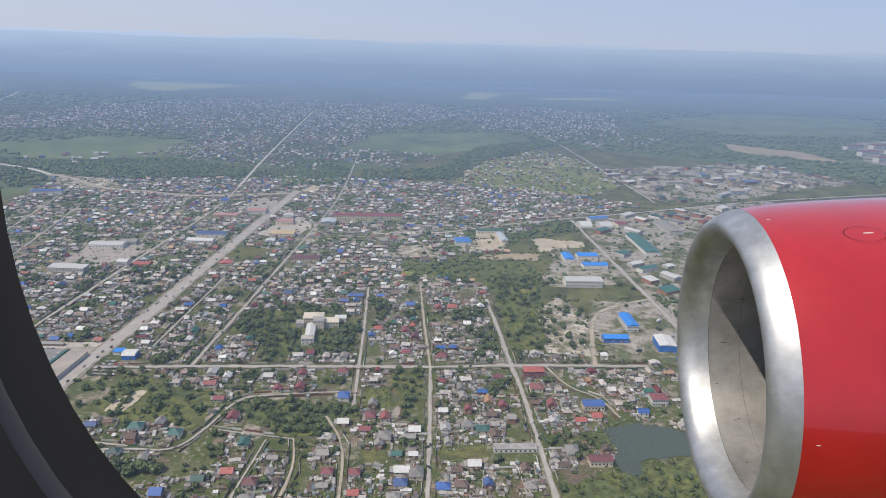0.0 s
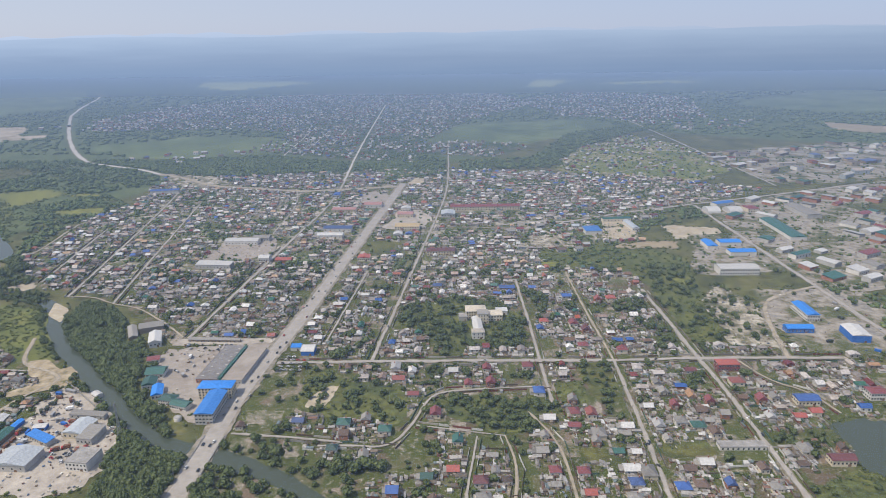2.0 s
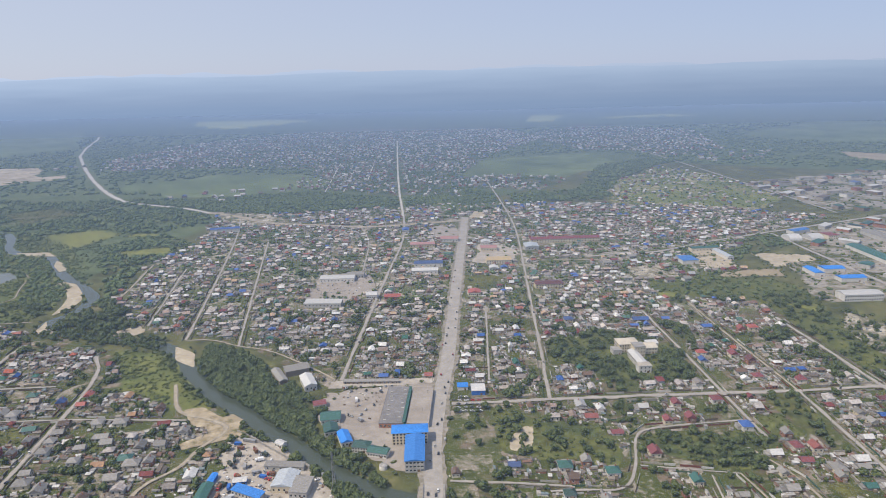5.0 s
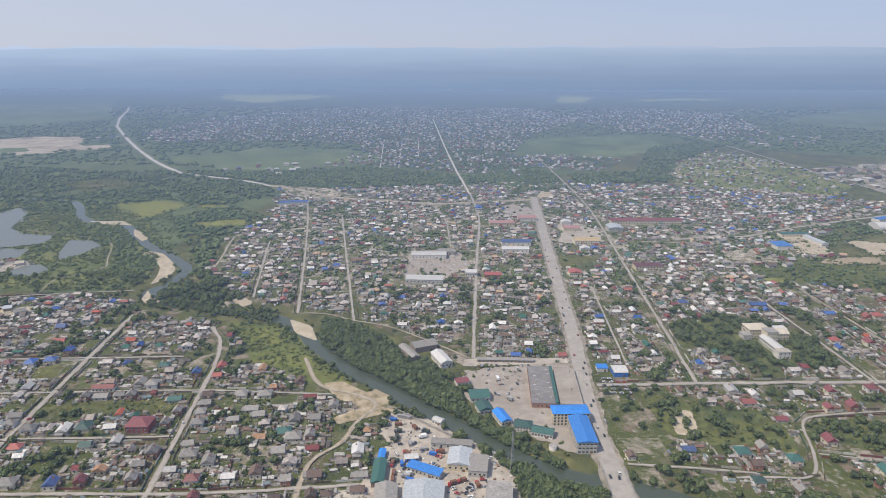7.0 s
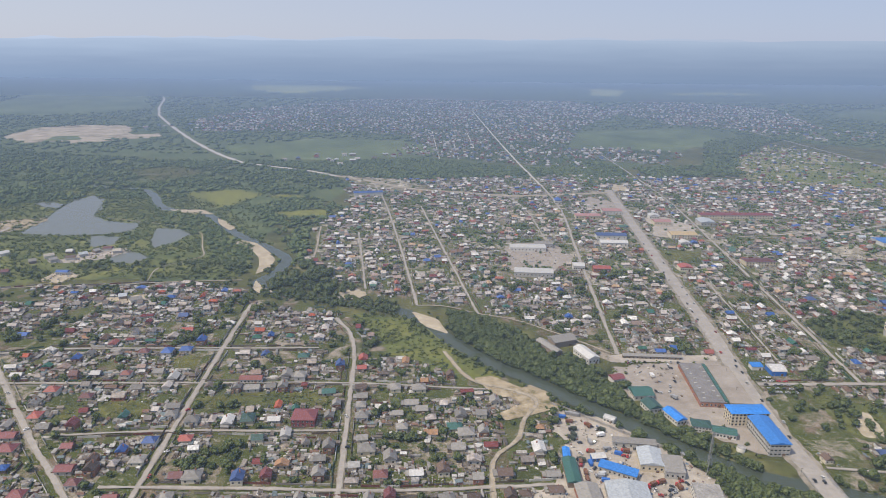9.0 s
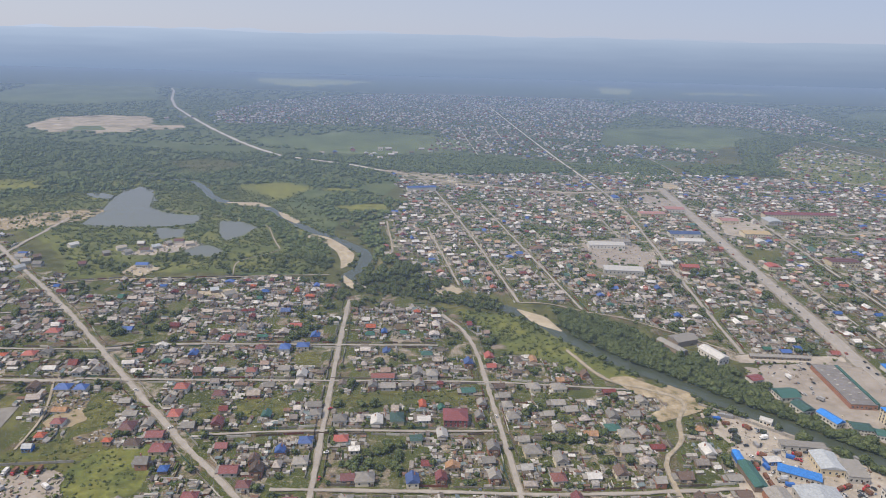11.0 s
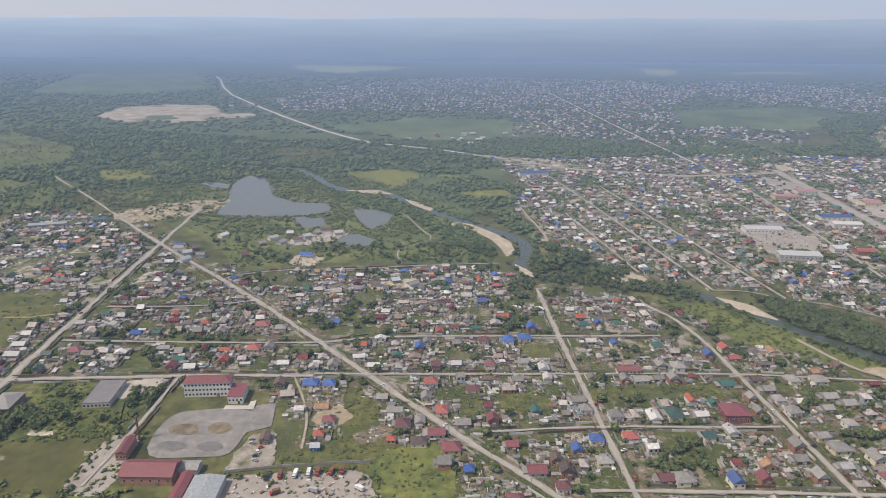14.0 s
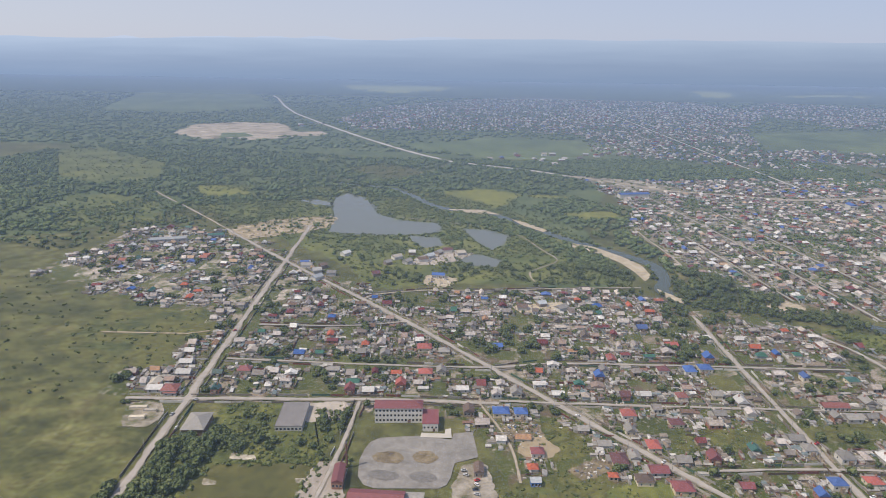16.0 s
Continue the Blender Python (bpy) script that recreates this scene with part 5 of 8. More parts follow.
building("shed", "brown timber shed beside the car park", "shed", -565.6, 229, 3.2, 5.4, 2.4, 6, R_["brown"], W_["timber"], "gable_y", 1.0, 0.2, 1, 2, "s")
building("house", "timber house with a brown roof on a fenced plot", "house", -572, 267, 4.2, 4.8, 2.4, 8, R_["brown"], W_["timber"], "gable_y", 1.4, 0.3, 1, 3, "s")
building("boiler_house", "narrow boiler house with a maroon roof", "building", -612.8, 218.9, 3.6, 9.8, 3.2, 8, R_["maroon"], W_["brick"], "gable_y", 0.9, 0.2, 1, 3)
building("unfinished_building", "roofless concrete shell of a low building", "building", -641.2, 254, 10.5, 17.5, 2.2, 8, TAR, W_["grey"], "flat", 0, 0.05, 1, 7, "s", 0.9, 0.9, door=False)
building("barn", "weathered barn with a hipped grey roof", "barn", -675.8, 243.4, 8.3, 12, 3, 8, R_["grey"], W_["timber"], "hip", 2.4, 0.4)
building("public_building", "large weathered cream public building with a beige roof", "building", -76, 369, 12, 9, 5.4, 6, R_["cream"], W_["cream"], "hip", 1.4, 0.4, 3, 8, "sw", 0.7, 0.9)
building("public_hall", "cream side hall with a beige roof", "building", -64.5, 366, 9, 8, 4.0, 6, R_["cream"], W_["cream"], "gable", 1.2, 0.3, 2, 5, "s", 0.7, 0.9)
building("public_wing", "white two-storey wing with a grey roof", "building", -74.5, 350, 5, 19, 3.8, 6, R_["white"], W_["white"], "gable_y", 1.0, 0.3, 2, 4, "sw", 0.7, 0.9)
building("public_pavilion", "tall cream entrance block with a pale flat roof", "building", -71.5, 361, 6.5, 6.5, 6.4, 6, CONCRETE, W_["cream"], "flat", 0, 0.2, 3, 4, "s", 0.6, 0.8)
building("public_annex", "low grey annex with a pale flat roof", "building", -83.5, 364, 5, 6, 2.8, 6, CONCRETE, W_["grey"], "flat", 0, 0.1)
building("public_annex", "low white annex behind the public building", "building", -60, 373.5, 7, 4.5, 2.6, 6, R_["white"], W_["white"], "lean", 0.5, 0.2)
building("public_porch", "square end pavilion of the white wing", "building", -74, 339.5, 7, 5, 4.4, 6, R_["cream"], W_["white"], "hip", 1.0, 0.3, 2, 3, "s", 0.6, 0.8)
building("works_hall", "works hall with a bright blue roof", "hall", 124, 378, 7.4, 20, 4.4, 2, BRIGHT_BLUE, W_["white"], "gable_y", 1.2, 0.3, 2, 5, "sw")
building("works_hall", "low works hall with a bright blue roof", "hall", 109.5, 354.5, 15, 6, 3.2, 2, BRIGHT_BLUE, W_["blue"], "gable", 1.4, 0.3, 1, 7)
building("works_hall", "steel works hall with blue walls and a pale roof", "hall", 137.5, 348, 10, 15, 4.4, -3, R_["white"], W_["blue"], "gable_y", 1.0, 0.2)
building("warehouse", "warehouse with a bright blue roof", "warehouse", 127.6, 519, 17, 10, 3.4, 3, BRIGHT_BLUE, W_["white"], "gable", 1.2, 0.2)
building("warehouse", "warehouse with a bright blue roof and white walls", "warehouse", 128.6, 494, 20, 9, 3.4, 4, BRIGHT_BLUE, W_["white"], "gable", 1.2, 0.2)
building("warehouse", "narrow warehouse with a bright blue roof", "warehouse", 110.2, 513, 8, 18, 3.4, 2, BRIGHT_BLUE, W_["white"], "gable_y", 1.0, 0.2)
building("works_hall", "large pale hall with a grey roof and rows of windows", "hall", 110.1, 452, 28, 11, 5, 3, R_["white"], W_["white"], "gable", 1.2, 0.2, 2, 16, "s", 0.9, 0.9)
building("works_hall", "long hall with a green stripe along its pale roof", "hall", 187.2, 560, 13, 60, 3.4, 2, R_["green"], W_["white"], "gable_y", 1.2, 0.2)
building("works_hall", "long hall with a grey roof", "hall", 231.6, 620, 14, 42, 4, 4, R_["grey"], W_["grey"], "gable_y", 1.2, 0.2)
building("shop", "shop with a turquoise roof", "shop", 22.5, 553, 14, 16, 3.4, 6, BRIGHT_BLUE, W_["white"], "hip", 1.2, 0.3)
building("terrace", "long row house with a maroon roof", "building", -71.3, 630, 69, 8, 4, 4, R_["maroon"], W_["cream"], "gable", 1.8, 0.3, 2, 26, "s", 0.8, 0.9)
building("apartment_house", "dark red two-storey house with a red roof", "house", 53.6, 308.2, 10.8, 6, 4, 3.5, R_["red"], W_["red"], "hip", 1.2, 0.3, 2, 8, "sw")
building("depot", "depot with a deep blue roof", "building", 78.6, 276.8, 10, 6, 3, 3, R_["blue"], W_["cream"], "gable", 1.2, 0.3, 1, 6)
building("apartment_house", "cream house with a maroon roof", "house", -106, 489.5, 22, 9, 3.6, 4, R_["maroon"], W_["cream"], "hip", 1.4, 0.3, 2, 10, "s")
building("guest_house", "cream house with a maroon roof beside the pond", "house", 71.7, 232, 9.6, 4.6, 3, 3, R_["maroon"], W_["cream"], "gable", 1.2, 0.3, 1, 6, "sw")
building("guest_house", "white two-storey house with a maroon roof", "house", 112.8, 283, 8, 6, 4, 3, R_["maroon"], W_["white"], "hip", 1.3, 0.3, 2, 6, "sw")
building("market_hall", "long hall with a deep blue roof", "hall", -436, 698, 31, 8, 4, 14, R_["blue"], W_["white"], "gable", 1.2, 0.3)
building("shop", "row of shops with a pinkish roof beside the avenue", "shop", -212, 620, 24, 10, 3.2, 3, R_["pink"], W_["cream"], "hip", 1.2, 0.3, 1, 9, "s")
building("shop", "row of cream shops beside the avenue", "shop", -141, 560, 22, 12, 3.6, 1, R_["ochre"], W_["cream"], "gable", 1.0, 0.2, 2, 10, "s")
building("shop", "low hall with a slate-blue roof behind the shops", "shop", -107, 606, 13, 15, 3.6, 3, R_["steel"], W_["grey"], "gable_y", 1.2, 0.3, 1, 5, "s")
building("shop", "white shop with a blue front beside the avenue", "shop", -166.4, 317.2, 7, 7.6, 2.6, 3, R_["white"], W_["blue"], "vault", 1.2, 0.2)
building("shop", "low shop with a bright blue roof beside the avenue", "shop", -174.4, 321, 5.5, 4.2, 2, 3, BRIGHT_BLUE, W_["white"], "lean", 0.4, 0.2)
building("row_house", "long low house with a red roof", "house", -421.5, 290.2, 10.3, 4.2, 2, 4.4, R_["red"], W_["white"], "gable", 1.2, 0.3, 1, 6)
building("villa", "large villa with a maroon hipped roof", "house", -387, 258, 9.6, 8.5, 3.4, 3, R_["maroon"], W_["red"], "hip", 1.9, 0.4, 2, 5)
building("ruined_shed", "roofless pale block walls of a long shed", "ruin", 36.4, 240.8, 19, 4.4, 1.5, 3, CONCRETE, W_["white"], "flat", 0, 0.05, 1, 9, "s", door=False)
building("depot", "long grey depot with a flat roof", "building", -275.5, 452, 27, 8, 3.4, -2, R_["white"], W_["grey"], "lean", 0.8, 0.2, 1, 10, "s")
building("depot", "long white depot with a pale roof", "building", -276, 512, 28, 10, 3.6, 2, R_["white"], W_["white"], "gable", 1.0, 0.2, 1, 10, "s")

for cx, cy, sx, sy, h, colour, wall, label in ((-203, 552.5, 25, 12, 3.4, "blue", "white", "market shed with a blue roof beside the avenue"), (-205, 531, 22, 11, 3.4, "white", "white", "white shop hall with a pale roof"),
                                               (-186, 640, 18, 15, 3.6, "pink", "white", "white arcade of shops with a reddish roof"), (-150, 622, 9, 11, 4, "white", "white", "white shop with a flat pale roof"), (-148, 602, 15, 14, 3.6, "pink", "cream", "cream shop with a reddish roof"),
                                               (-146.5, 536, 7.5, 8, 3, "white", "white", "small white shop with a pale roof"), (-164.5, 473, 9, 10, 3, "red", "cream", "shop with a bright red roof"), (-226, 465.5, 12, 9, 3, "red", "brick", "brick house with an orange-red roof"),
                                               (-242, 468.5, 8, 9, 3.4, "white", "white", "white domed hall of the depot"), (-262.5, 522, 14, 10, 3.4, "grey", "grey", "grey depot hall with a weathered roof"), (-233.5, 681, 7, 14, 3.6, "blue", "white", "shop with a blue roof"),
                                               (-604, 427.5, 8, 5, 2.6, "blue", "white", "white house with a blue roof by the ponds")):
    building("shop" if "shop" in label or "market" in label else "hall", label, "building", cx, cy, sx, sy * 0.8, h, 1.5, R_[colour], W_[wall], "vault" if "domed" in label else ("gable" if sx > sy else "gable_y"), 1.2, 0.3, 1, 6, "s")

building("storage_shed", "long grey lean-to storage shed in the yard", "shed", -250.5, 249.6, 17, 3.2, 2.2, -4, R_["grey"], W_["grey"], "lean", 0.5, 0.2, 1, 6, "s")
building("storage_shed", "small white shed beside the river wall", "shed", -257, 267, 4.6, 3.2, 2.2, -32, R_["white"], W_["white"], "gable", 0.6, 0.2, 1, 3, "s")
building("storage_shed", "small grey-blue shed in the yard", "shed", -266.5, 239.5, 5.4, 3.4, 2.0, 10, R_["white"], W_["blue"], "gable", 0.6, 0.2, 1, 3, "s")
building("shed", "shed with a green and maroon roof beside the gravel yard", "shed", -247, 303, 6, 5, 2.4, 20, R_["maroon"], W_["white"], "gable", 1.1, 0.3, 1, 3, "s")


def wall_run(name, label, line, h, mat, piece=3.0):
    """A free-standing wall of slabs between short posts."""
    root = tagged(new(name), label, "wall")
    for (x0, y0), (x1, y1) in zip(line, line[1:]):
        length = math.hypot(x1 - x0, y1 - y0)
        k = max(1, int(length / piece))
        a = math.degrees(math.atan2(y1 - y0, x1 - x0))
        for i in range(k):
            t = (i + 0.5) / k
            ob = mesh_object("slab", box_verts(length / k - 0.12, 0.12, 0, h), box_faces(0), [mat], parent=root)
            ob.matrix_basis = pose(x0 + (x1 - x0) * t, y0 + (y1 - y0) * t, 0.3, 0, 0, a)
    return root


wall_run("yard_wall", "pale concrete slab wall above the river", [(-281, 279), (-276, 276), (-250.6, 256.2), (-227.4, 240.5)], 1.2, CONCRETE)
wall_run("yard_wall", "grey concrete slab wall along the vehicle yard", [(-574, 210), (-558, 214), (-543, 216.5), (-525, 219.5)], 1.1, CONCRETE)
wall_run("plot_wall", "light block wall round a new plot", [(20, 209), (22, 226), (36, 228), (38, 210)], 0.9, W_["white"])

# bridge of the avenue over the river
bridge = tagged(new("road_bridge"), "low concrete road bridge with railings over the river", "bridge")
mesh_object("deck", box_verts(9.0, 26, 0.22, 0.47), box_faces(0) + [(0, 3, 2, 1)], [CONCRETE], parent=bridge)
for side in (-1, 1):
    rail = mesh_object("railing", box_verts(0.14, 26, 1.0, 1.12, side * 4.4), box_faces(0) + [(0, 3, 2, 1)], [CONCRETE], parent=bridge)
    mesh_object("kerb", box_verts(0.5, 26, 0.47, 0.66, side * 4.2), box_faces(0), [CONCRETE], parent=bridge)
    for k in range(14):
        mesh_object("post", box_verts(0.16, 0.16, 0.4, 1.05, side * 4.4, -12.7 + k * 1.95), box_faces(0), [CONCRETE], parent=rail)
bridge.matrix_basis = pose(-186.1, 224.5, 0, 0, 0, 1.5)

# storage drum, mast and boiler chimney
def revolved(name, profile, mat, sides=20, parent=None, label=""):
    v, f = [], []
    for r, z in profile:
        v += [(r * math.cos(2 * math.pi * k / sides), r * math.sin(2 * math.pi * k / sides), z) for k in range(sides)]
    for j in range(len(profile) - 1):
        f += [(j * sides + k, j * sides + (k + 1) % sides, (j + 1) * sides + (k + 1) % sides, (j + 1) * sides + k) for k in range(sides)]
    return mesh_object(name, v, f, [mat], parent=parent, label=label, smooth=True)


tank = tagged(new("storage_tank"), "squat pale storage tank by the river", "tank")
revolved("shell", [(1.7, 0), (1.7, 1.8), (1.62, 1.86)], W_["white"], parent=tank)
revolved("lid", [(1.75, 1.84), (1.0, 2.1), (0.01, 2.2)], CONCRETE, parent=tank)
tank.matrix_basis = pose(-208.5, 249.4, 0)
chimney = tagged(new("boiler_chimney"), "thin rusty steel boiler chimney", "chimney")
revolved("flue", [(0.42, 0), (0.34, 6), (0.3, 10.5)], RUST, 12, chimney)
revolved("collar", [(0.3, 10.2), (0.4, 10.3), (0.4, 10.6), (0.28, 10.62)], TAR, 12, chimney)
chimney.matrix_basis = pose(-611.8, 226, 0)


def strut(bm_, a, b, r):
    d = Vector(b) - Vector(a)
    q = d.to_track_quat("Z", "Y").to_matrix().to_4x4()
    bmesh.ops.create_cone(bm_, cap_ends=True, segments=5, radius1=r, radius2=r, depth=d.length, matrix=Matrix.Translation((Vector(a) + Vector(b)) / 2) @ q)


mast = tagged(new("radio_mast"), "slender lattice radio mast on a splayed base", "mast")
levels = [(0, 2.4), (3, 1.0), (6, 0.6), (9, 0.5), (12, 0.42), (15, 0.36), (18, 0.3)]
for corner in range(3):
    bm = bmesh.new()
    a = 2 * math.pi * corner / 3
    for (z0, r0), (z1, r1) in zip(levels, levels[1:]):
        strut(bm, (r0 * math.cos(a), r0 * math.sin(a), z0), (r1 * math.cos(a), r1 * math.sin(a), z1), 0.11)
    part("leg", bm, STEEL, mast)
bm = bmesh.new()
for (z0, r0), (z1, r1) in zip(levels, levels[1:]):
    for corner in range(3):
        a, c = 2 * math.pi * corner / 3, 2 * math.pi * (corner + 1) / 3
        strut(bm, (r0 * math.cos(a), r0 * math.sin(a), z0), (r1 * math.cos(c), r1 * math.sin(c), z1), 0.06)
part("bracing", bm, STEEL, mast)
mast.matrix_basis = pose(-226.5, 234, 0)


BED_MIX = [(0.13, 0.1, 0.07), (0.06, 0.09, 0.03), (0.2, 0.165, 0.12), (0.08, 0.12, 0.035), (0.1, 0.08, 0.055)]
BEDS = material("garden_beds", [(i / len(BED_MIX), c) for i, c in enumerate(BED_MIX)], 1, 0.95, random_from="island", constant=True, fine=0.4, fine_scale=3)


# ---- houses ----
def proto_house(kind, colour):
    """One small town house with walls, roof, windows, door, chimney and porch."""
    sx, sy, h, shape, rise, wall = {0: (5.2, 4.4, 2.0, "gable", 1.7, "timber"), 1: (4.6, 5.2, 2.6, "gable_y", 1.8, "cream"), 2: (5.6, 5.0, 2.7, "hip", 1.8, "white"),
                                    3: (6.2, 4.6, 1.9, "gable", 1.3, "grey"), 4: (4.4, 4.4, 3.0, "gable_y", 2.0, "brick"), 5: (6.6, 5.4, 2.3, "hip", 1.7, "cream")}[kind]
    names = {"blue": "blue", "red": "bright red", "maroon": "maroon", "green": "dark green", "white": "pale", "grey": "weathered grey", "brown": "dark brown"}
    body = {"timber": "timber", "cream": "cream plastered", "white": "white", "grey": "grey", "brick": "brick"}[wall]
    form = "hipped" if shape == "hip" else "gabled"
    root = tagged(new("house"), "small %s house with a %s %s roof" % (body, names[colour], form), "house", "houses of the town")
    v, f = box_verts(sx, sy, 0, h), box_faces(0)
    if shape != "hip":
        n = len(v)
        v += [(-sx / 2, 0, h + rise * 0.92), (sx / 2, 0, h + rise * 0.92)] if shape == "gable" else [(0, -sy / 2, h + rise * 0.92), (0, sy / 2, h + rise * 0.92)]
        f = f[:4] + ([(7, 4, n), (5, 6, n + 1)] if shape == "gable" else [(4, 5, n), (6, 7, n + 1)])
    shell = mesh_object("wall", v, f, [WALLS[wall]], parent=root)
    v, f = roof_shell(shape, sx, sy, h + 0.01, rise, 0.35)
    top = mesh_object("roof", v, f, [ROOFS[colour]], parent=root)
    for q in (-0.28, 0.26):
        ob = new("window", pane_mesh(0.7, 0.75, GLASS_DARK))
        ob.parent, ob.matrix_basis = shell, pose(q * sx, -sy / 2, h * 0.55)
    ob = new("window", pane_mesh(0.7, 0.75, GLASS_DARK))
    ob.parent, ob.matrix_basis = shell, pose(-sx / 2, 0.1 * sy, h * 0.55, 0, 0, -90)
    mesh_object("chimney", box_verts(0.45, 0.45, h, h + rise + 0.5, sx * 0.2, sy * 0.15), box_faces(0), [WALLS["brick"]], parent=top)
    ax, ay, aw, ad = (sx * 0.15, sy / 2 + 0.8, sx * 0.6, 1.7) if kind % 3 else (-sx / 2 - 0.9, sy * 0.1, 1.9, sy * 0.7)
    annex = mesh_object("annex", box_verts(aw, ad, 0, h * 0.62, ax, ay), box_faces(0), [WALLS["timber" if kind % 2 else "grey"]], parent=root)
    v, f = roof_shell("lean", aw, ad, h * 0.62, 0.35, 0.15)
    mesh_object("annex_roof", [(p[0] + ax, p[1] + ay, p[2]) for p in v], f, [ROOFS["grey"]], parent=annex)
    v = box_verts(1.5, 1.3, 0, h * 0.75, sx / 2 + 0.65, 0) if kind % 2 else box_verts(1.4, 1.2, 0, h * 0.75, 0.1 * sx, -sy / 2 - 0.55)
    mesh_object("porch", v, box_faces(0), [WALLS["timber"]], parent=root)
    return root


_houses = {}
HOUSES = []


def put_house(x, y, kind, colour, angle, size=1.0):
    m = pose(x, y, 0, 0, 0, angle) @ Matrix.Scale(size, 4)
    if (kind, colour) not in _houses:
        _houses[kind, colour] = root = proto_house(kind, colour)
        root.matrix_basis = m
        _houses[kind, colour, "m"] = True
    else:
        source = _houses[kind, colour]
        copied = copy_thing(source, Matrix.Identity(4))
        copied.matrix_basis = m
    HOUSES.append((x, y))


def street_angle(x, y):
    """How far the plots are turned there."""
    return float(np.interp(x, [-860, -600, -460, -380, -300, -220, -120, 130], [7, 7, 6, 10, 8, 1, 3, 3])) + (4.0 if x < -300 and y > 400 else 0.0)


COLOURED = {
    "blue": [(-153, 250), (-261, 418), (-218, 335), (-38, 350), (-58, 414), (-17, 401), (-103, 416), (-516, 303), (-474, 314), (-466, 318), (-462, 328), (-444, 237), (-452, 230), (-423, 315), (-382, 306), (-401, 217), (-487, 361), (-563, 329), (-559, 268), (-551, 268), (-12, 214), (5, 213), (-3, 342), (-53, 414), (-104, 204), (-44, 279), (23, 215)],
    "red": [(-699, 266), (-603, 284), (-594, 297), (-598, 322), (-193, 335), (-113, 289), (-72, 236), (-35, 361), (2, 394), (-502, 252), (-431, 240), (-483, 290), (-508, 272), (-372, 314), (-371, 305), (-349, 222), (-508, 323), (-476, 342), (-30, 208), (-82, 219), (-22, 261), (53, 293), (78, 267), (70, 264), (11, 398)],
    "maroon": [(-676, 289), (-624, 277), (-104, 275), (-92, 258), (-78, 285), (-67, 286), (-60, 283), (-69, 301), (-48, 304), (-16, 330), (-18, 357), (-486, 313), (-482, 246), (-475, 232), (-467, 218), (-475, 203), (-507, 287), (-459, 210), (-441, 203), (-424, 217), (-391, 219), (-344, 211), (-497, 228), (-503, 237), (-490, 269), (-545, 242), (-516, 241), (-538, 278), (-525, 268), (34, 304), (58, 276), (-71, 212), (-42, 220), (-31, 220), (-12, 348), (17, 270), (34, 274), (4, 326)],
    "green": [(-687, 285), (-681, 270), (-132, 248), (-133, 230), (-81, 238), (-73, 280), (-465, 255), (-402, 242), (-411, 256), (-403, 315), (-382, 281), (-338, 218), (23, 254), (-113, 244), (-92, 214), (-15, 234), (-323, 256)],
    "grey": [(-425, 281), (-418, 282), (-410, 284), (-404, 283), (-406, 296), (-399, 294), (-445, 257), (-434, 253), (-376, 270), (-377, 260), (-372, 238), (-374, 231), (-418, 217), (-372, 221), (-357, 238), (-347, 233), (-360, 245), (-345, 254), (-366, 278), (-365, 270), (-363, 261), (-348, 265), (-343, 274), (-338, 269), (-352, 287), (-341, 287), (-332, 291), (-321, 266), (-312, 267), (-318, 252), (-311, 253), (-321, 241), (-313, 223)],
    "brown": [(-326, 227), (-327, 300), (-368, 286), (-285, 219), (-518, 278), (-457, 218), (-303, 227), (-509, 231), (-460, 224)],
    "pale grey": [(-285, 228), (-306, 278), (-21, 246), (-23, 240), (15, 282), (14, 290), (37, 263), (61, 239), (-6, 221), (-29, 272), (-10, 247), (65, 279), (-636, 295), (-627, 312), (-616, 313), (-509, 261), (-520, 251), (-527, 260), (-510, 245), (-493, 244), (-553, 284), (-587, 299), (-513, 310), (-588, 320), (-447, 264), (-443, 225), (-499, 219), (-471, 278), (-468, 293)],
    "white": [(-459, 289), (-392, 247), (-360, 228), (-336, 225), (-289, 244), (5, 269), (-706, 293), (-498, 290), (-707, 268), (-710, 304), (-702, 283), (-616, 278), (-576, 285), (-150, 399), (-165, 333), (-116, 301), (-107, 297), (-86, 298), (-41, 257), (-535, 286), (-400, 257), (-365, 227), (-419, 254), (-12, 223), (-8, 252), (6, 254), (18, 228), (57, 263)],
}
for colour, spots in COLOURED.items():
    for i, (x, y) in enumerate(spots):
        if any(float(off_line(line, [x], [y])[0]) < width * 0.3 + 2.2 for line, width in ROAD_LINES):
            continue
        kind = (x * 7 + y * 3 + i) % 6 if colour != "white" else (0, 3)[(x + y) % 2]
        put_house(x, y, kind, colour.split()[-1], street_angle(x, y) + (90 if (x + y) % 5 == 0 else 0), 0.8 + 0.045 * ((x * y) % 5))

TOWN_LANDS = {name: poly for name, poly, mat, label in SHEETS}
KEEP_OUT = [p for n, p in TOWN_LANDS.items() if not n.startswith(("town_ground", "far_town", "allotments"))] + PONDS
KEEP_OUT += [[(-333, 385), (-307, 370), (-268, 332), (-235, 290), (-213, 248), (-190, 215), (-150, 190), (-235, 190), (-268, 278), (-306, 317), (-340, 350)],
             [(-182, 252), (-184, 306), (-151, 306), (-130, 280), (-151, 273), (-156, 254), (-171, 244)], [(-182, 190), (-182, 240), (-168, 250), (-154, 245), (-149, 229), (-119, 219), (-112, 190)]]


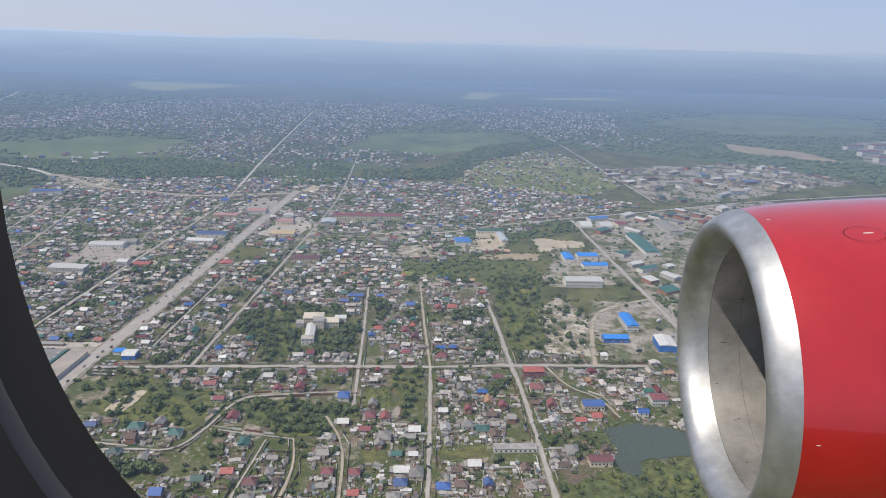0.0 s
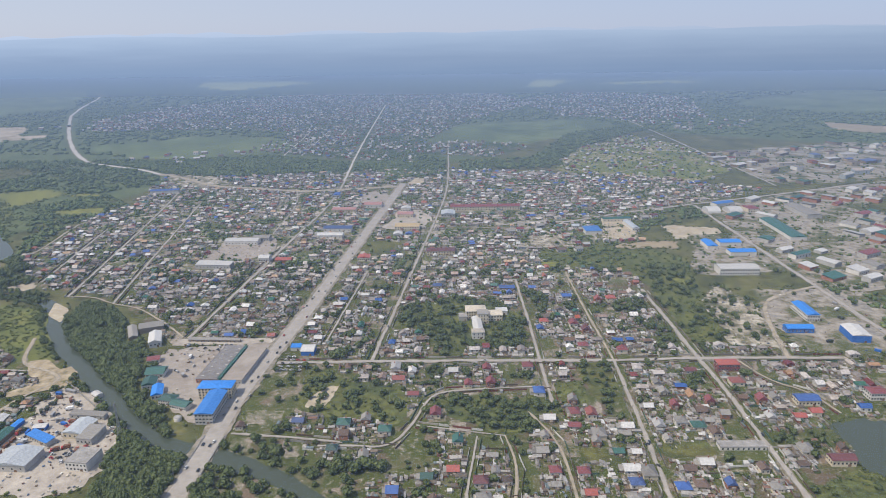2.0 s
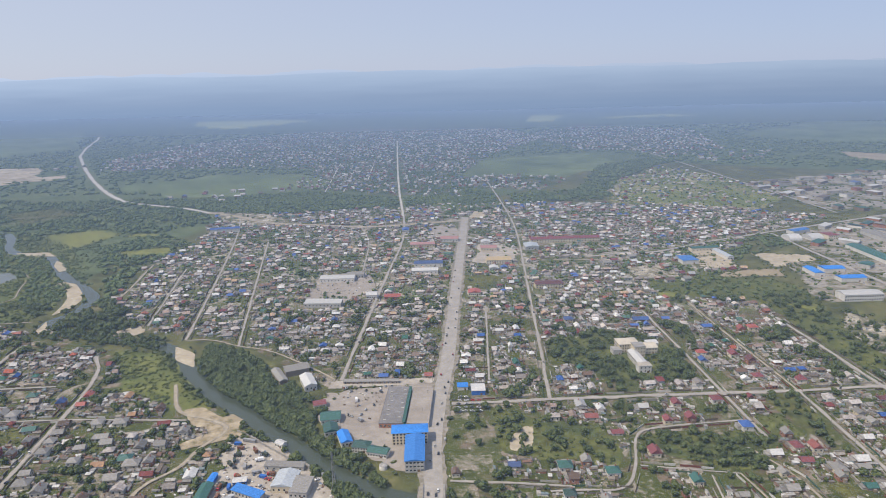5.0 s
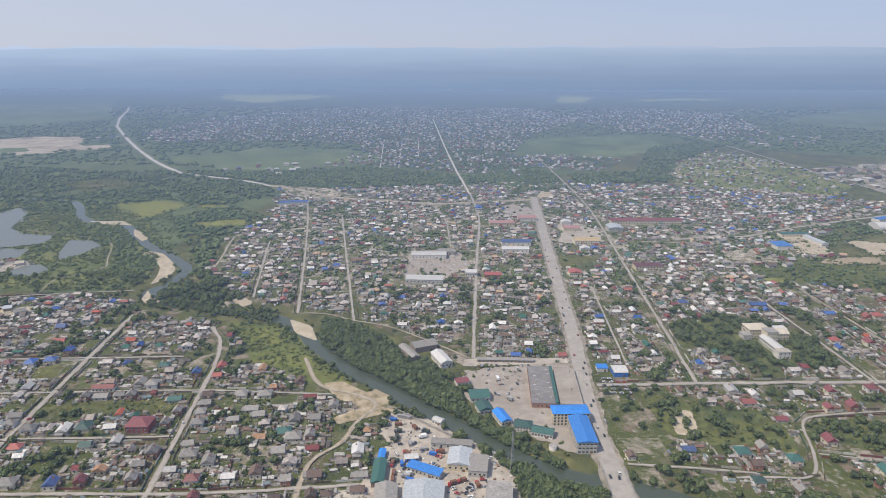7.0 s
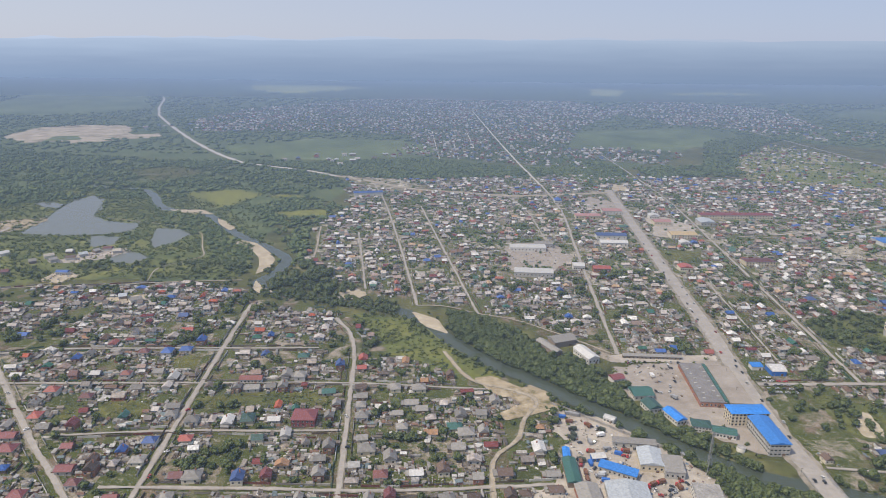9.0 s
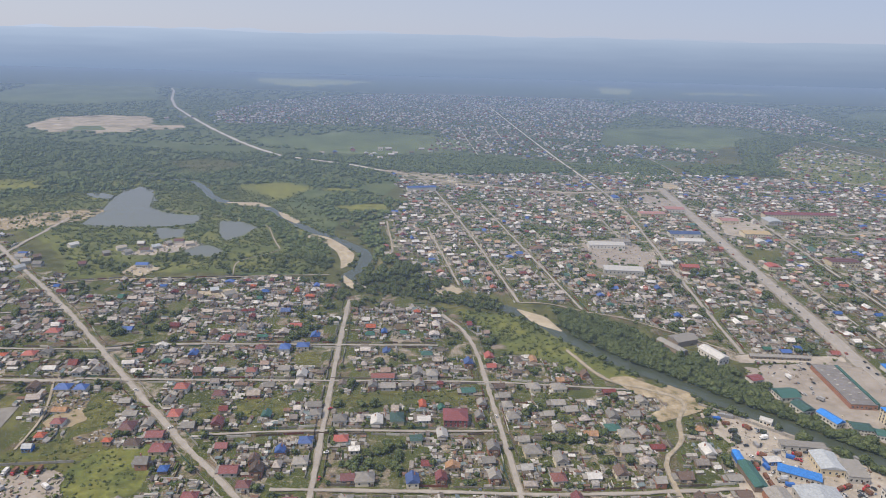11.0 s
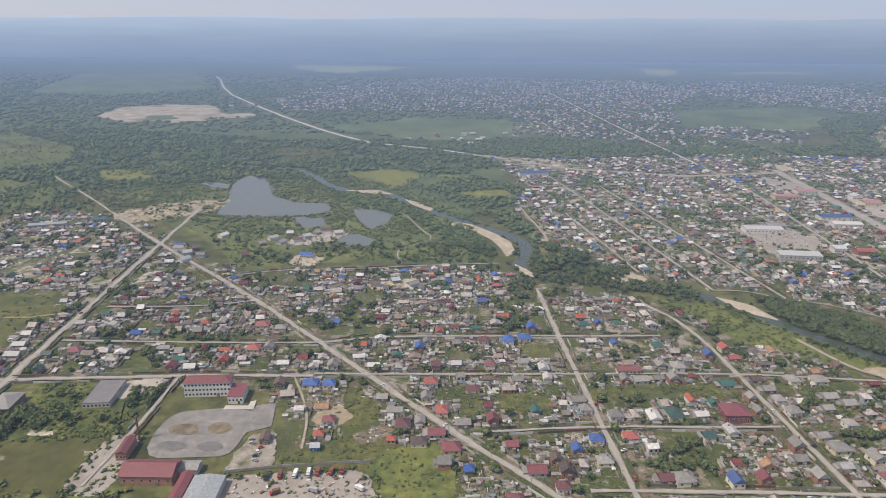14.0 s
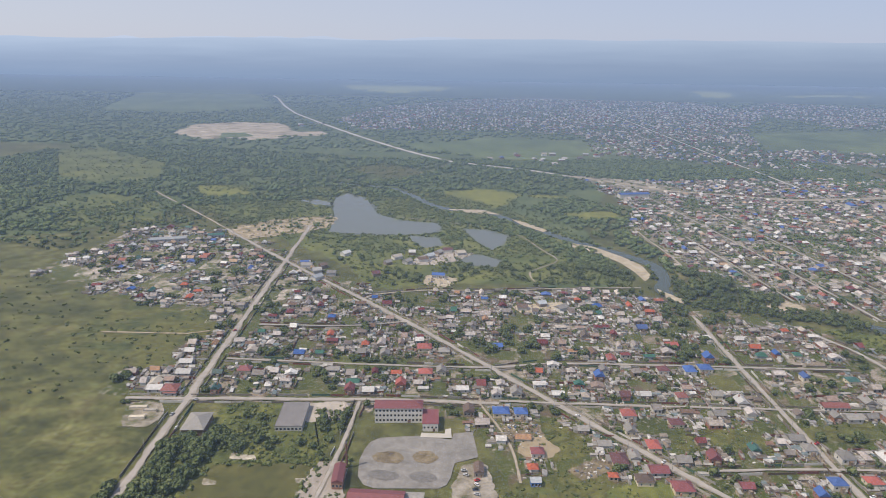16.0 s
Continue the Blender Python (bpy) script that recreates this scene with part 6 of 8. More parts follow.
def free(x, y, margin):
    """Which places stand clear of roads, water, yards and buildings."""
    x, y = np.asarray(x, float), np.asarray(y, float)
    ok = off_line(RIVER, x, y) > 9 + margin
    for line, width in ROAD_LINES:
        ok &= off_line(line, x, y) > width * 0.6 + margin
    for poly in KEEP_OUT:
        ok &= ~inside(poly, x, y)
    for cx, cy, sx, sy, angle in BLOCKS:
        c, s = math.cos(radians(angle)), math.sin(radians(angle))
        u, w = (x - cx) * c + (y - cy) * s, -(x - cx) * s + (y - cy) * c
        ok &= ~((abs(u) < sx / 2 + margin + 0.4) & (abs(w) < sy / 2 + margin + 0.4))
    return ok


class Pile:
    """Many small pieces gathered into one mesh."""

    def __init__(self):
        self.v, self.f, self.i = [], [], []

    def add(self, verts, faces, mat, x, y, angle, scale=1.0):
        c, s, n = math.cos(radians(angle)) * scale, math.sin(radians(angle)) * scale, len(self.v)
        self.v += [(x + a * c - b * s, y + a * s + b * c, q * scale) for a, b, q in verts]
        self.f += [tuple(k + n for k in face) for face in faces]
        self.i += [mat] * len(faces)

    def done(self, name, mats, label, category):
        return tagged(mesh_object(name, self.v, self.f, mats, self.i), label, category, kind="stuff")


def small_house(pile, x, y, angle, sx, sy, h, shape, rise, over=0.3):
    pile.add(box_verts(sx, sy, 0, h + 0.02), box_faces(0), 0, x, y, angle)
    v, f = roof_shell(shape, sx, sy, h, rise, over)
    pile.add(v, f, 1, x, y, angle)
    if h > 1.6:
        for q in (-0.25, 0.25):
            pile.add([(q * sx - 0.35, -sy / 2 - 0.03, h * 0.35), (q * sx + 0.35, -sy / 2 - 0.03, h * 0.35), (q * sx + 0.35, -sy / 2 - 0.03, h * 0.75), (q * sx - 0.35, -sy / 2 - 0.03, h * 0.75)], [(0, 1, 2, 3)], 2, x, y, angle)


def district(poly, angle, px, py, jitter, miss=0.1):
    """Plot centres on a turned grid inside the polygon."""
    xs, ys = [p[0] for p in poly], [p[1] for p in poly]
    cx, cy, reach = (min(xs) + max(xs)) / 2, (min(ys) + max(ys)) / 2, math.hypot(max(xs) - min(xs), max(ys) - min(ys)) / 2
    u, w = np.meshgrid(np.arange(-reach, reach, px), np.arange(-reach, reach, py))
    u, w = u.ravel(), w.ravel()
    u, w = u + rng.uniform(-jitter, jitter, u.size), w + rng.uniform(-jitter, jitter, w.size)
    c, s = math.cos(radians(angle)), math.sin(radians(angle))
    x, y = cx + u * c - w * s, cy + u * s + w * c
    keep = inside(poly, x, y) & (rng.random(x.size) > miss)
    return x[keep], y[keep]


T1, T2 = TOWN_LANDS["town_ground_1"], TOWN_LANDS["town_ground_2"]
lots, gardens = [], []
for poly, clip, angle in [(T1, lambda x, y: (x > -185), 3), (T1, lambda x, y: (x <= -185) & (x > -300), 2), (T1, lambda x, y: x <= -300, 12), (T2, lambda x, y: x > -580, 6), (T2, lambda x, y: x <= -580, 7)]:
    x, y = district(poly, angle, 9.2, 10.2, 2.6, 0.12)
    x2, y2 = district(poly, angle, 7.9, 8.9, 2.6, 0.14)
    x, y = np.concatenate([x[y < 420], x2[y2 >= 420]]), np.concatenate([y[y < 420], y2[y2 >= 420]])
    ok = clip(x, y) & free(x, y, 2.0)
    ok &= ~((x < -600) & (y > 330) & (rng.random(x.size) < 0.3))
    open_plot = np.array([noise.noise((a * 0.035, b_ * 0.035, 6.0)) for a, b_ in zip(x, y)]) > rng.uniform(0.1, 0.45, x.size)
    gardens += [(a, b_) for a, b_ in zip(x[ok & open_plot], y[ok & open_plot])]
    ok &= ~open_plot
    lots += [(a, b_, angle) for a, b_ in zip(x[ok], y[ok])]
taken = np.array(HOUSES)
near_pile, mid_pile, mid_sheds, shed_pile, fence_pile, junk_pile = Pile(), Pile(), Pile(), Pile(), Pile(), Pile()
garden_trees = []
single = 0
random.seed(11)
KINDS = ["grey"] * 11 + ["brown"] * 5 + ["maroon"] * 2 + ["green", "white"]
for x, y, angle in lots:
    if np.min(np.hypot(taken[:, 0] - x, taken[:, 1] - y)) < 7.2:
        continue
    turn = angle + random.choice((0, 90, 0)) + random.uniform(-5, 5)
    if y < 268 and single < 62:
        put_house(x, y, random.randrange(6), random.choice(KINDS), turn, random.uniform(0.62, 0.92))
        single += 1
    elif random.random() < 0.9:
        small_house(near_pile if y < 400 else mid_pile, x, y, turn, random.uniform(2.6, 5.6), random.uniform(2.2, 3.8), random.uniform(1.3, 2.3), random.choice(("gable", "gable", "hip", "gable_y")), random.uniform(0.8, 1.7))
sx_, sy_ = np.array([l[0] for l in lots]), np.array([l[1] for l in lots])
spots = np.array([(l[0] + random.uniform(-6, 6), l[1] + random.uniform(-6, 6), l[2]) for l in lots for _ in range(24 if l[1] < 430 else 9)] + [(h[0] + random.uniform(-7, 7), h[1] + random.uniform(-7, 7), street_angle(*h)) for h in HOUSES[:200] for _ in range(10)])
ok = free(spots[:, 0], spots[:, 1], 1.0)
built = np.array(HOUSES + [(l[0], l[1]) for l in lots])
for x, y, angle in spots[ok]:
    gap = np.min(np.hypot(built[:, 0] - x, built[:, 1] - y))
    if gap > 2.9:
        kind = random.random()
        if kind < (0.72 if y < 430 else 0.66):
            small_house(shed_pile if y < 400 else mid_sheds, x, y, angle + random.choice((0, 90)) + random.uniform(-6, 6), random.uniform(0.7, 3.0) * (1.6 if random.random() < 0.2 else 1.0), random.uniform(0.6, 1.5), random.uniform(0.6, 1.15), random.choice(("lean", "gable", "lean")), random.uniform(0.2, 0.6), 0.12)
        elif kind < (0.81 if y < 430 else 0.84):
            garden_trees.append((x, y, random.uniform(0.5, 1.3) if y < 430 else random.uniform(0.8, 1.7)))
            if random.random() < 0.09:
                garden_trees += [(x + random.uniform(-2.6, 2.6), y + random.uniform(-2.6, 2.6), random.uniform(0.9, 2.3)) for _ in range(random.randint(2, 6))]
for x, y in gardens:
    garden_trees += [(x + random.uniform(-4, 4), y + random.uniform(-4.5, 4.5), random.uniform(0.7, 2.1)) for _ in range(random.randint(2, 7) if y < 430 else random.randint(3, 6))]
# fences round the plots
rails = []
for x, y, angle in lots:
    c, s = math.cos(radians(angle)), math.sin(radians(angle))
    for du, dv, along, length in ((4.7, 0, 90, 9.6), (0, 5.2, 0, 8.8), (-4.7, 0, 90, 5.0)):
        if random.random() < (0.92 if y < 500 else 0.4):
            rails.append((x + du * c - dv * s, y + du * s + dv * c, length * random.uniform(0.6, 1), angle + along + random.uniform(-2, 2)))
rails = np.array(rails)
# and along the streets
for (line, width), (name, _, _, _) in zip(ROAD_LINES, ROADS):
    if not name.startswith(("track", "avenue", "highway", "far", "arterial", "works", "bank")):
        for (x0, y0), (x1, y1) in zip(line, line[1:]):
            length = math.hypot(x1 - x0, y1 - y0)
            if min(y0, y1) < 420:
                d = Vector((x1 - x0, y1 - y0)) / length
                for side in (-1, 1):
                    at = 0.0
                    while at < length - 3:
                        piece = random.uniform(4, 11)
                        if random.random() < 0.86:
                            mid_at, off = min(at + piece / 2, length), side * (width * 0.6 + random.uniform(0.7, 1.1))
                            rails = np.vstack([rails, (x0 + d.x * mid_at - d.y * off, y0 + d.y * mid_at + d.x * off, piece * 0.95, math.degrees(math.atan2(d.y, d.x)))])
                        at += piece + random.choice((0, 0, 1.5))
inside_keep = free(rails[:, 0], rails[:, 1], 0.15)
for x, y, length, turn in rails[inside_keep]:
    fence_pile.add(box_verts(length, 0.14, 0, random.uniform(0.8, 1.1)), box_faces(0), 0, x, y, turn)
# loose clutter in the yards
for x, y, angle in lots:
    if y < 420:
        for _ in range(13):
            a, b_ = x + random.uniform(-5, 5), y + random.uniform(-5.5, 5.5)
            junk_pile.add(box_verts(random.uniform(0.25, 1.3), random.uniform(0.2, 0.7), 0, random.uniform(0.2, 0.55)), box_faces(0), 0, a, b_, random.uniform(0, 180))
for poly, count in [(TOWN_LANDS["yard_1"], 420), (TOWN_LANDS["yard_7"], 150), (TOWN_LANDS["rubble_site"], 90), (TOWN_LANDS["yard_24"], 30), (TOWN_LANDS["yard_15"], 300), (TOWN_LANDS["yard_16"], 260), (TOWN_LANDS["dark_plot_1"], 40), (TOWN_LANDS["dark_plot_2"], 25), (TOWN_LANDS["yard_22"], 24), (TOWN_LANDS["yard_3"], 90), (TOWN_LANDS["yard_10"], 130), (TOWN_LANDS["yard_2"], 30), (TOWN_LANDS["yard_9"], 60), (TOWN_LANDS["yard_5"], 40), (TOWN_LANDS["yard_17"], 160), (TOWN_LANDS["sand_strip"], 160), (TOWN_LANDS["yard_25"], 160), (TOWN_LANDS["yard_13"], 50), (TOWN_LANDS["yard_14"], 60)]:
    xs, ys = [p[0] for p in poly], [p[1] for p in poly]
    x, y = rng.uniform(min(xs), max(xs), count * 3), rng.uniform(min(ys), max(ys), count * 3)
    ok = inside(poly, x, y) & (off_line(RIVER, x, y) > 8)
    for a, b_ in list(zip(x[ok], y[ok]))[:count]:
        if all(abs(a - q[0]) > q[2] / 2 + 1 or abs(b_ - q[1]) > q[3] / 2 + 1 for q in BLOCKS):
            junk_pile.add(box_verts(random.uniform(0.3, 1.5), random.uniform(0.25, 0.8), 0.3, random.uniform(0.5, 1.0)), box_faces(0), 0, a, b_, random.uniform(0, 180))
# vegetable beds in rows
bed_pile = Pile()
garden_bushes = []
beds = []
for x, y, angle in lots:
    if y < 430:
        for _ in range(2):
            if random.random() < 0.75:
                bx, by = x + random.choice((-1, 1)) * random.uniform(2.6, 4.4), y + random.choice((-1, 1)) * random.uniform(2.6, 4.6)
                turn, length = angle + random.choice((0, 90)), random.uniform(1.6, 4.0)
                c, s = math.cos(radians(turn)), math.sin(radians(turn))
                beds += [(bx - s * k * 0.8, by + c * k * 0.8, length, turn) for k in range(random.randint(3, 6))]
        garden_bushes += [(x + random.uniform(-5, 5), y + random.uniform(-5.5, 5.5), random.uniform(0.35, 0.85)) for _ in range(4)]
beds = np.array(beds)
for x, y, length, turn in beds[free(beds[:, 0], beds[:, 1], 2.0)]:
    bed_pile.add(box_verts(length, 0.46, 0, 0.55 + random.uniform(0, 0.06)), box_faces(0), 0, x, y, turn)
bed_pile.done("vegetable_beds", [BEDS], "rows of vegetable beds in the gardens", "garden beds")
near_pile.done("town_houses", [MIXED_WALLS, MIXED_ROOFS, GLASS_DARK], "closely set small houses with grey and coloured roofs", "houses")
mid_pile.done("town_houses", [MIXED_WALLS, MID_ROOFS, GLASS_DARK], "small houses with pale and coloured roofs towards the market", "houses")
mid_sheds.done("garden_sheds", [MIXED_WALLS, SHED_ROOFS, GLASS_DARK], "grey sheds in the gardens of the farther quarters", "sheds")
shed_pile.done("garden_sheds", [MIXED_WALLS, SHED_ROOFS, GLASS_DARK], "small grey sheds and greenhouses in the gardens", "sheds")
fence_pile.done("garden_fences", [MIXED_FENCES], "weathered board fences round the plots", "fences")
junk_pile.done("yard_clutter", [JUNK], "boards, boxes and scrap lying in the yards", "clutter")

far_pile = Pile()
for name, angle, px in (("far_town_ground_1", 10, 9.5), ("far_town_ground_2", 12, 11), ("far_town_ground_3", 8, 9), ("allotments", 20, 15)):
    x, y = district(TOWN_LANDS[name], angle, px, px * 1.15, 4.5, 0.25)
    ok = (off_line(ROAD_LINES[1][0], x, y) > 4) & (off_line(ROAD_LINES[2][0], x, y) > 6)
    ok &= np.array([noise.noise((a * 0.012, b_ * 0.012, 4.0)) + 0.5 * noise.noise((a * 0.04, b_ * 0.04, 8.0)) for a, b_ in zip(x, y)]) > rng.uniform(-0.75, 0.1, x.size)
    for a, b_ in zip(x[ok], y[ok]):
        small_house(far_pile, a, b_, angle + random.choice((0, 90)), random.uniform(2.4, 5.8), random.uniform(2.2, 4.2), random.uniform(1.3, 2.4), random.choice(("gable", "hip")), random.uniform(1, 2))
scatter = [([(-1000, 1250), (-936, 1374), (-700, 1600), (-840, 1218)], 0.5, 20), ([(-620, 900), (-500, 880), (-400, 950), (-420, 985), (-560, 960)], 0.75, 14), ([(500, 1400), (420, 1250), (260, 1180), (280, 1300)], 0.6, 20), ([(-2600, 2580), (-2900, 3250), (-2300, 3250), (-1950, 2560)], 0.35, 24), ([(-1760, 2440), (-1720, 2560), (-1450, 2560), (-1440, 2440)], 0.5, 30),
           ([(500, 2000), (900, 2300), (1300, 2300), (1200, 2100), (900, 2150)], 0.7, 30)]
for poly, miss, px in scatter:
    x, y = district(poly, 15, px, px, 6, miss)
    for a, b_ in zip(x, y):
        small_house(far_pile, a, b_, random.choice((10, 100)), random.uniform(5, 9), random.uniform(4, 7), random.uniform(2, 3.4), "gable", 1.6)
x, y = district(TOWN_LANDS["industrial_ground"], 20, 30, 26, 12, 0.35)
for a, b_ in zip(x, y):
    small_house(far_pile, a, b_, random.choice((22, 112, 8, 40)), random.uniform(8, 26), random.uniform(7, 11), random.uniform(3, 5), random.choice(("gable", "lean", "hip")), random.uniform(0.6, 1.4), 0.2)
far_pile.done("far_houses", [MIXED_WALLS, FAR_ROOFS, GLASS_DARK], "far quarters of small houses fading into haze", "houses")
# works and stores on the right of the works road
for land, px, py, angle in (("yard_15", 24, 20, 40), ("yard_16", 22, 18, 30)):
    x, y = district(TOWN_LANDS[land], angle, px, py, 4, 0.15)
    ok = np.ones(x.size, bool)
    for line, width in ROAD_LINES:
        ok &= off_line(line, x, y) > width * 0.6 + 6
    for cx, cy, sx, sy, a in BLOCKS:
        ok &= np.hypot(x - cx, y - cy) > max(sx, sy) * 0.55 + 8
    for a, b_ in zip(x[ok], y[ok]):
        colour = random.choice(("grey", "white", "grey", "green", "white", "maroon"))
        building("works_hall", "low works hall with a %s sheet roof" % {"grey": "weathered grey", "white": "pale", "green": "dark green", "maroon": "maroon"}[colour], "hall", a, b_, random.uniform(8, 18), random.uniform(6, 10), random.uniform(2.4, 4), angle + random.choice((0, 90)), R_[colour], W_[random.choice(("grey", "white", "brick"))], random.choice(("gable", "lean", "gable")), random.uniform(0.6, 1.3), 0.2, 1, 5, "s")
# far estate of long blocks
for row in range(3):
    for col in range(4):
        building("apartment_block", "far pale apartment block with a reddish roof", "building", 790 + col * 70 + row * 18, 1130 + row * 75 + col * 28, 48, 11, 8, 22, R_["maroon"], W_["white"], "gable", 2.0, 0.3, 3, 10, "s", 1.6, 1.2, door=False)


# ---- trees ----
def clump(r):
    """A leaf spray: an uneven four-cornered tuft."""
    q = np.array([(1, 1, 1), (1, -1, -1), (-1, 1, -1), (-1, -1, 1)], float) * 0.6 * r.uniform(0.6, 1.5, (4, 1)) + r.normal(0, 0.16, (4, 3))
    a, b_, c = r.uniform(0, 6.28, 3)
    ra = np.array([[math.cos(a), -math.sin(a), 0], [math.sin(a), math.cos(a), 0], [0, 0, 1]])
    rb = np.array([[1, 0, 0], [0, math.cos(b_), -math.sin(b_)], [0, math.sin(b_), math.cos(b_)]])
    return q @ rb @ ra


CLUMP_TRIS = np.array([(0, 1, 2), (0, 3, 1), (0, 2, 3), (1, 3, 2)])


def crown(r, count, size, squash=0.8, lift=1.0, rings=0):
    """Corners and triangles of a crown: an uneven leafy core shingled with leaf sprays, about a middle at height lift."""
    shape = np.array([1, 1, squash])
    if rings:
        sides = rings + 3
        core = [(0, 0, -0.6), (0, 0, 0.85)] + [(0.85 * math.sin(math.pi * (j + 1) / (rings + 1)) * math.cos(2 * math.pi * k / sides), 0.85 * math.sin(math.pi * (j + 1) / (rings + 1)) * math.sin(2 * math.pi * k / sides), -0.85 * math.cos(math.pi * (j + 1) / (rings + 1))) for j in range(rings) for k in range(sides)]
        tris = []
        for k in range(sides):
            m = (k + 1) % sides
            tris += [(0, 2 + m, 2 + k), (1, 2 + (rings - 1) * sides + k, 2 + (rings - 1) * sides + m)]
            for j in range(rings - 1):
                p, q = 2 + j * sides, 2 + (j + 1) * sides
                tris += [(p + k, p + m, q + m), (p + k, q + m, q + k)]
    else:
        core = [(0.8, 0, 0), (-0.8, 0, 0), (0, 0.8, 0), (0, -0.8, 0), (0, 0, 0.85), (0, 0, -0.6)]
        tris = [(0, 2, 4), (2, 1, 4), (1, 3, 4), (3, 0, 4), (2, 0, 5), (1, 2, 5), (3, 1, 5), (0, 3, 5)]
    core = np.array(core) * r.uniform(0.82, 1.12, (len(core), 1))
    vs, ts, n = [core * shape + np.array([0, 0, lift])], [np.array(tris)], len(core)
    for k in range(count):
        d = r.normal(0, 1, 3)
        d[2] = abs(d[2]) * (1 if r.random() < 0.8 else -0.5)
        d /= np.linalg.norm(d)
        q = clump(r) * size * r.uniform(0.7, 1.4)
        q -= np.outer(q @ d, d) * 0.55
        vs.append((q + d * r.uniform(0.74, 0.98)) * shape + np.array([0, 0, lift]))
        ts.append(CLUMP_TRIS + n)
        n += 4
    return np.concatenate(vs), np.concatenate(ts)


def grove(name, places, templates, label, category="trees", leaf=None):
    """Many crowns, with stems, in one mesh. places: x, y, radius."""
    vs, ts, n = [], [], 0
    for x, y, radius in places:
        v, t = templates[int(rng.integers(len(templates)))]
        a = rng.uniform(0, 6.28)
        c, s = math.cos(a) * radius, math.sin(a) * radius
        tall = radius * rng.uniform(0.8, 1.25)
        vs.append(np.stack([x + v[:, 0] * c - v[:, 1] * s, y + v[:, 0] * s + v[:, 1] * c, v[:, 2] * tall], 1))
        ts.append(t + n)
        n += len(v)
    return tagged(triangles(name, np.concatenate(vs), np.concatenate(ts), [leaf or LEAVES]), label, category, kind="stuff")


tr = np.random.default_rng(3)
FULL = [crown(tr, 30, 0.36, 0.8, 0.9, 2) for _ in range(8)]
MID = [crown(tr, 2, 0.6, 0.6, 0.5, 2) for _ in range(8)]
LOW = [crown(tr, 3, 0.6, 0.6, 0.42) for _ in range(8)]
CANOPY = [crown(tr, 0, 0.5, 0.42, 0.3, 2) for _ in range(8)]


def strew(poly, per, small, large, holes=(), low=-0.75, high=0.0):
    xs, ys = [p[0] for p in poly], [p[1] for p in poly]
    count = int((max(xs) - min(xs)) * (max(ys) - min(ys)) / per)
    x, y = rng.uniform(min(xs), max(xs), count), rng.uniform(min(ys), max(ys), count)
    ok = inside(poly, x, y)
    gaps = np.array([0.8 * noise.noise((a * 0.03, b_ * 0.03, 2.0)) + 0.55 * noise.noise((a * 0.13, b_ * 0.13, 4.0)) for a, b_ in zip(x, y)]) if count < 90000 else 0
    ok &= gaps > rng.uniform(low, high, count)
    for h in holes:
        ok &= ~inside(h, x, y)
    return [(a, b_, r) for a, b_, r in zip(x[ok], y[ok], rng.uniform(small, large, count)[ok])]


def clear(places, margin=0.6, water=5.5):
    p = np.array(places)
    ok = off_line(RIVER, p[:, 0], p[:, 1]) > water
    for line, width in ROAD_LINES:
        ok &= off_line(line, p[:, 0], p[:, 1]) > width * 0.55 + margin
    for cx, cy, sx, sy, angle in BLOCKS:
        c, s = math.cos(radians(angle)), math.sin(radians(angle))
        u, w = (p[:, 0] - cx) * c + (p[:, 1] - cy) * s, -(p[:, 0] - cx) * s + (p[:, 1] - cy) * c
        ok &= ~((abs(u) < sx / 2 + 2.8) & (abs(w) < sy / 2 + 2.8))
    for pond in PONDS:
        ok &= ~inside(pond, p[:, 0], p[:, 1])
    return [q for q, k in zip(places, ok) if k]


BANK = [(-333, 384), (-307, 369), (-271, 332), (-238, 291), (-213, 246), (-190, 215), (-150, 185), (-215, 190), (-228, 236), (-266, 280), (-306, 319), (-327, 345)]
wood = strew(BANK, 2.9, 0.7, 2.3, (), -1.2, -0.5) + strew([(-252, 254), (-246, 262), (-226, 244), (-206, 232), (-192, 224), (-192, 205), (-222, 210), (-226, 238)], 8, 1.1, 2.3)
wood += strew([(-182, 252), (-180, 300), (-153, 304), (-132, 282), (-151, 273), (-156, 254), (-171, 244)], 42, 1.0, 2.5, (), -0.3, 0.3)
wood += strew([(-180, 185), (-180, 240), (-168, 250), (-154, 245), (-149, 229), (-119, 219), (-112, 185)], 18, 1.0, 2.4, (), -0.5, 0.2)
shrubs = []
for key, per, a, b_ in (("scrub_1", 50, 1.0, 2.4), ("scrub_2", 16, 1.0, 2.4), ("scrub_3", 9, 0.9, 2.1), ("scrub_4", 26, 0.8, 2.3), ("scrub_5", 20, 0.9, 1.8), ("scrub_7", 40, 0.7, 1.6), ("scrub_8", 110, 1.0, 2.2), ("green_10", 9, 0.9, 1.9)):
    wood += strew(TOWN_LANDS[key], per, a, b_)
for key, per, a, b_ in (("scrub_1", 20, 0.5, 1.5), ("scrub_2", 10, 0.6, 1.4), ("scrub_3", 8, 0.5, 1.3), ("scrub_4", 18, 0.4, 1.1), ("scrub_6", 5, 0.4, 1.3), ("scrub_7", 10, 0.5, 1.2), ("scrub_8", 14, 0.6, 1.5), ("green_1", 6, 0.4, 1.1), ("green_2", 9, 0.4, 1.0), ("green_3", 9, 0.4, 0.9),
                        ("green_5", 5, 0.5, 1.4), ("green_8", 6, 0.5, 1.2), ("green_9", 9, 0.4, 1.0), ("grass_2", 6, 0.3, 0.9), ("scrub_9", 5, 0.4, 1.3), ("field_11", 40, 0.4, 1.2), ("field_12", 60, 0.5, 1.4), ("field_17", 60, 0.6, 1.8)):
    shrubs += strew(TOWN_LANDS[key], per, a, b_, [TOWN_LANDS["sports_field"]])
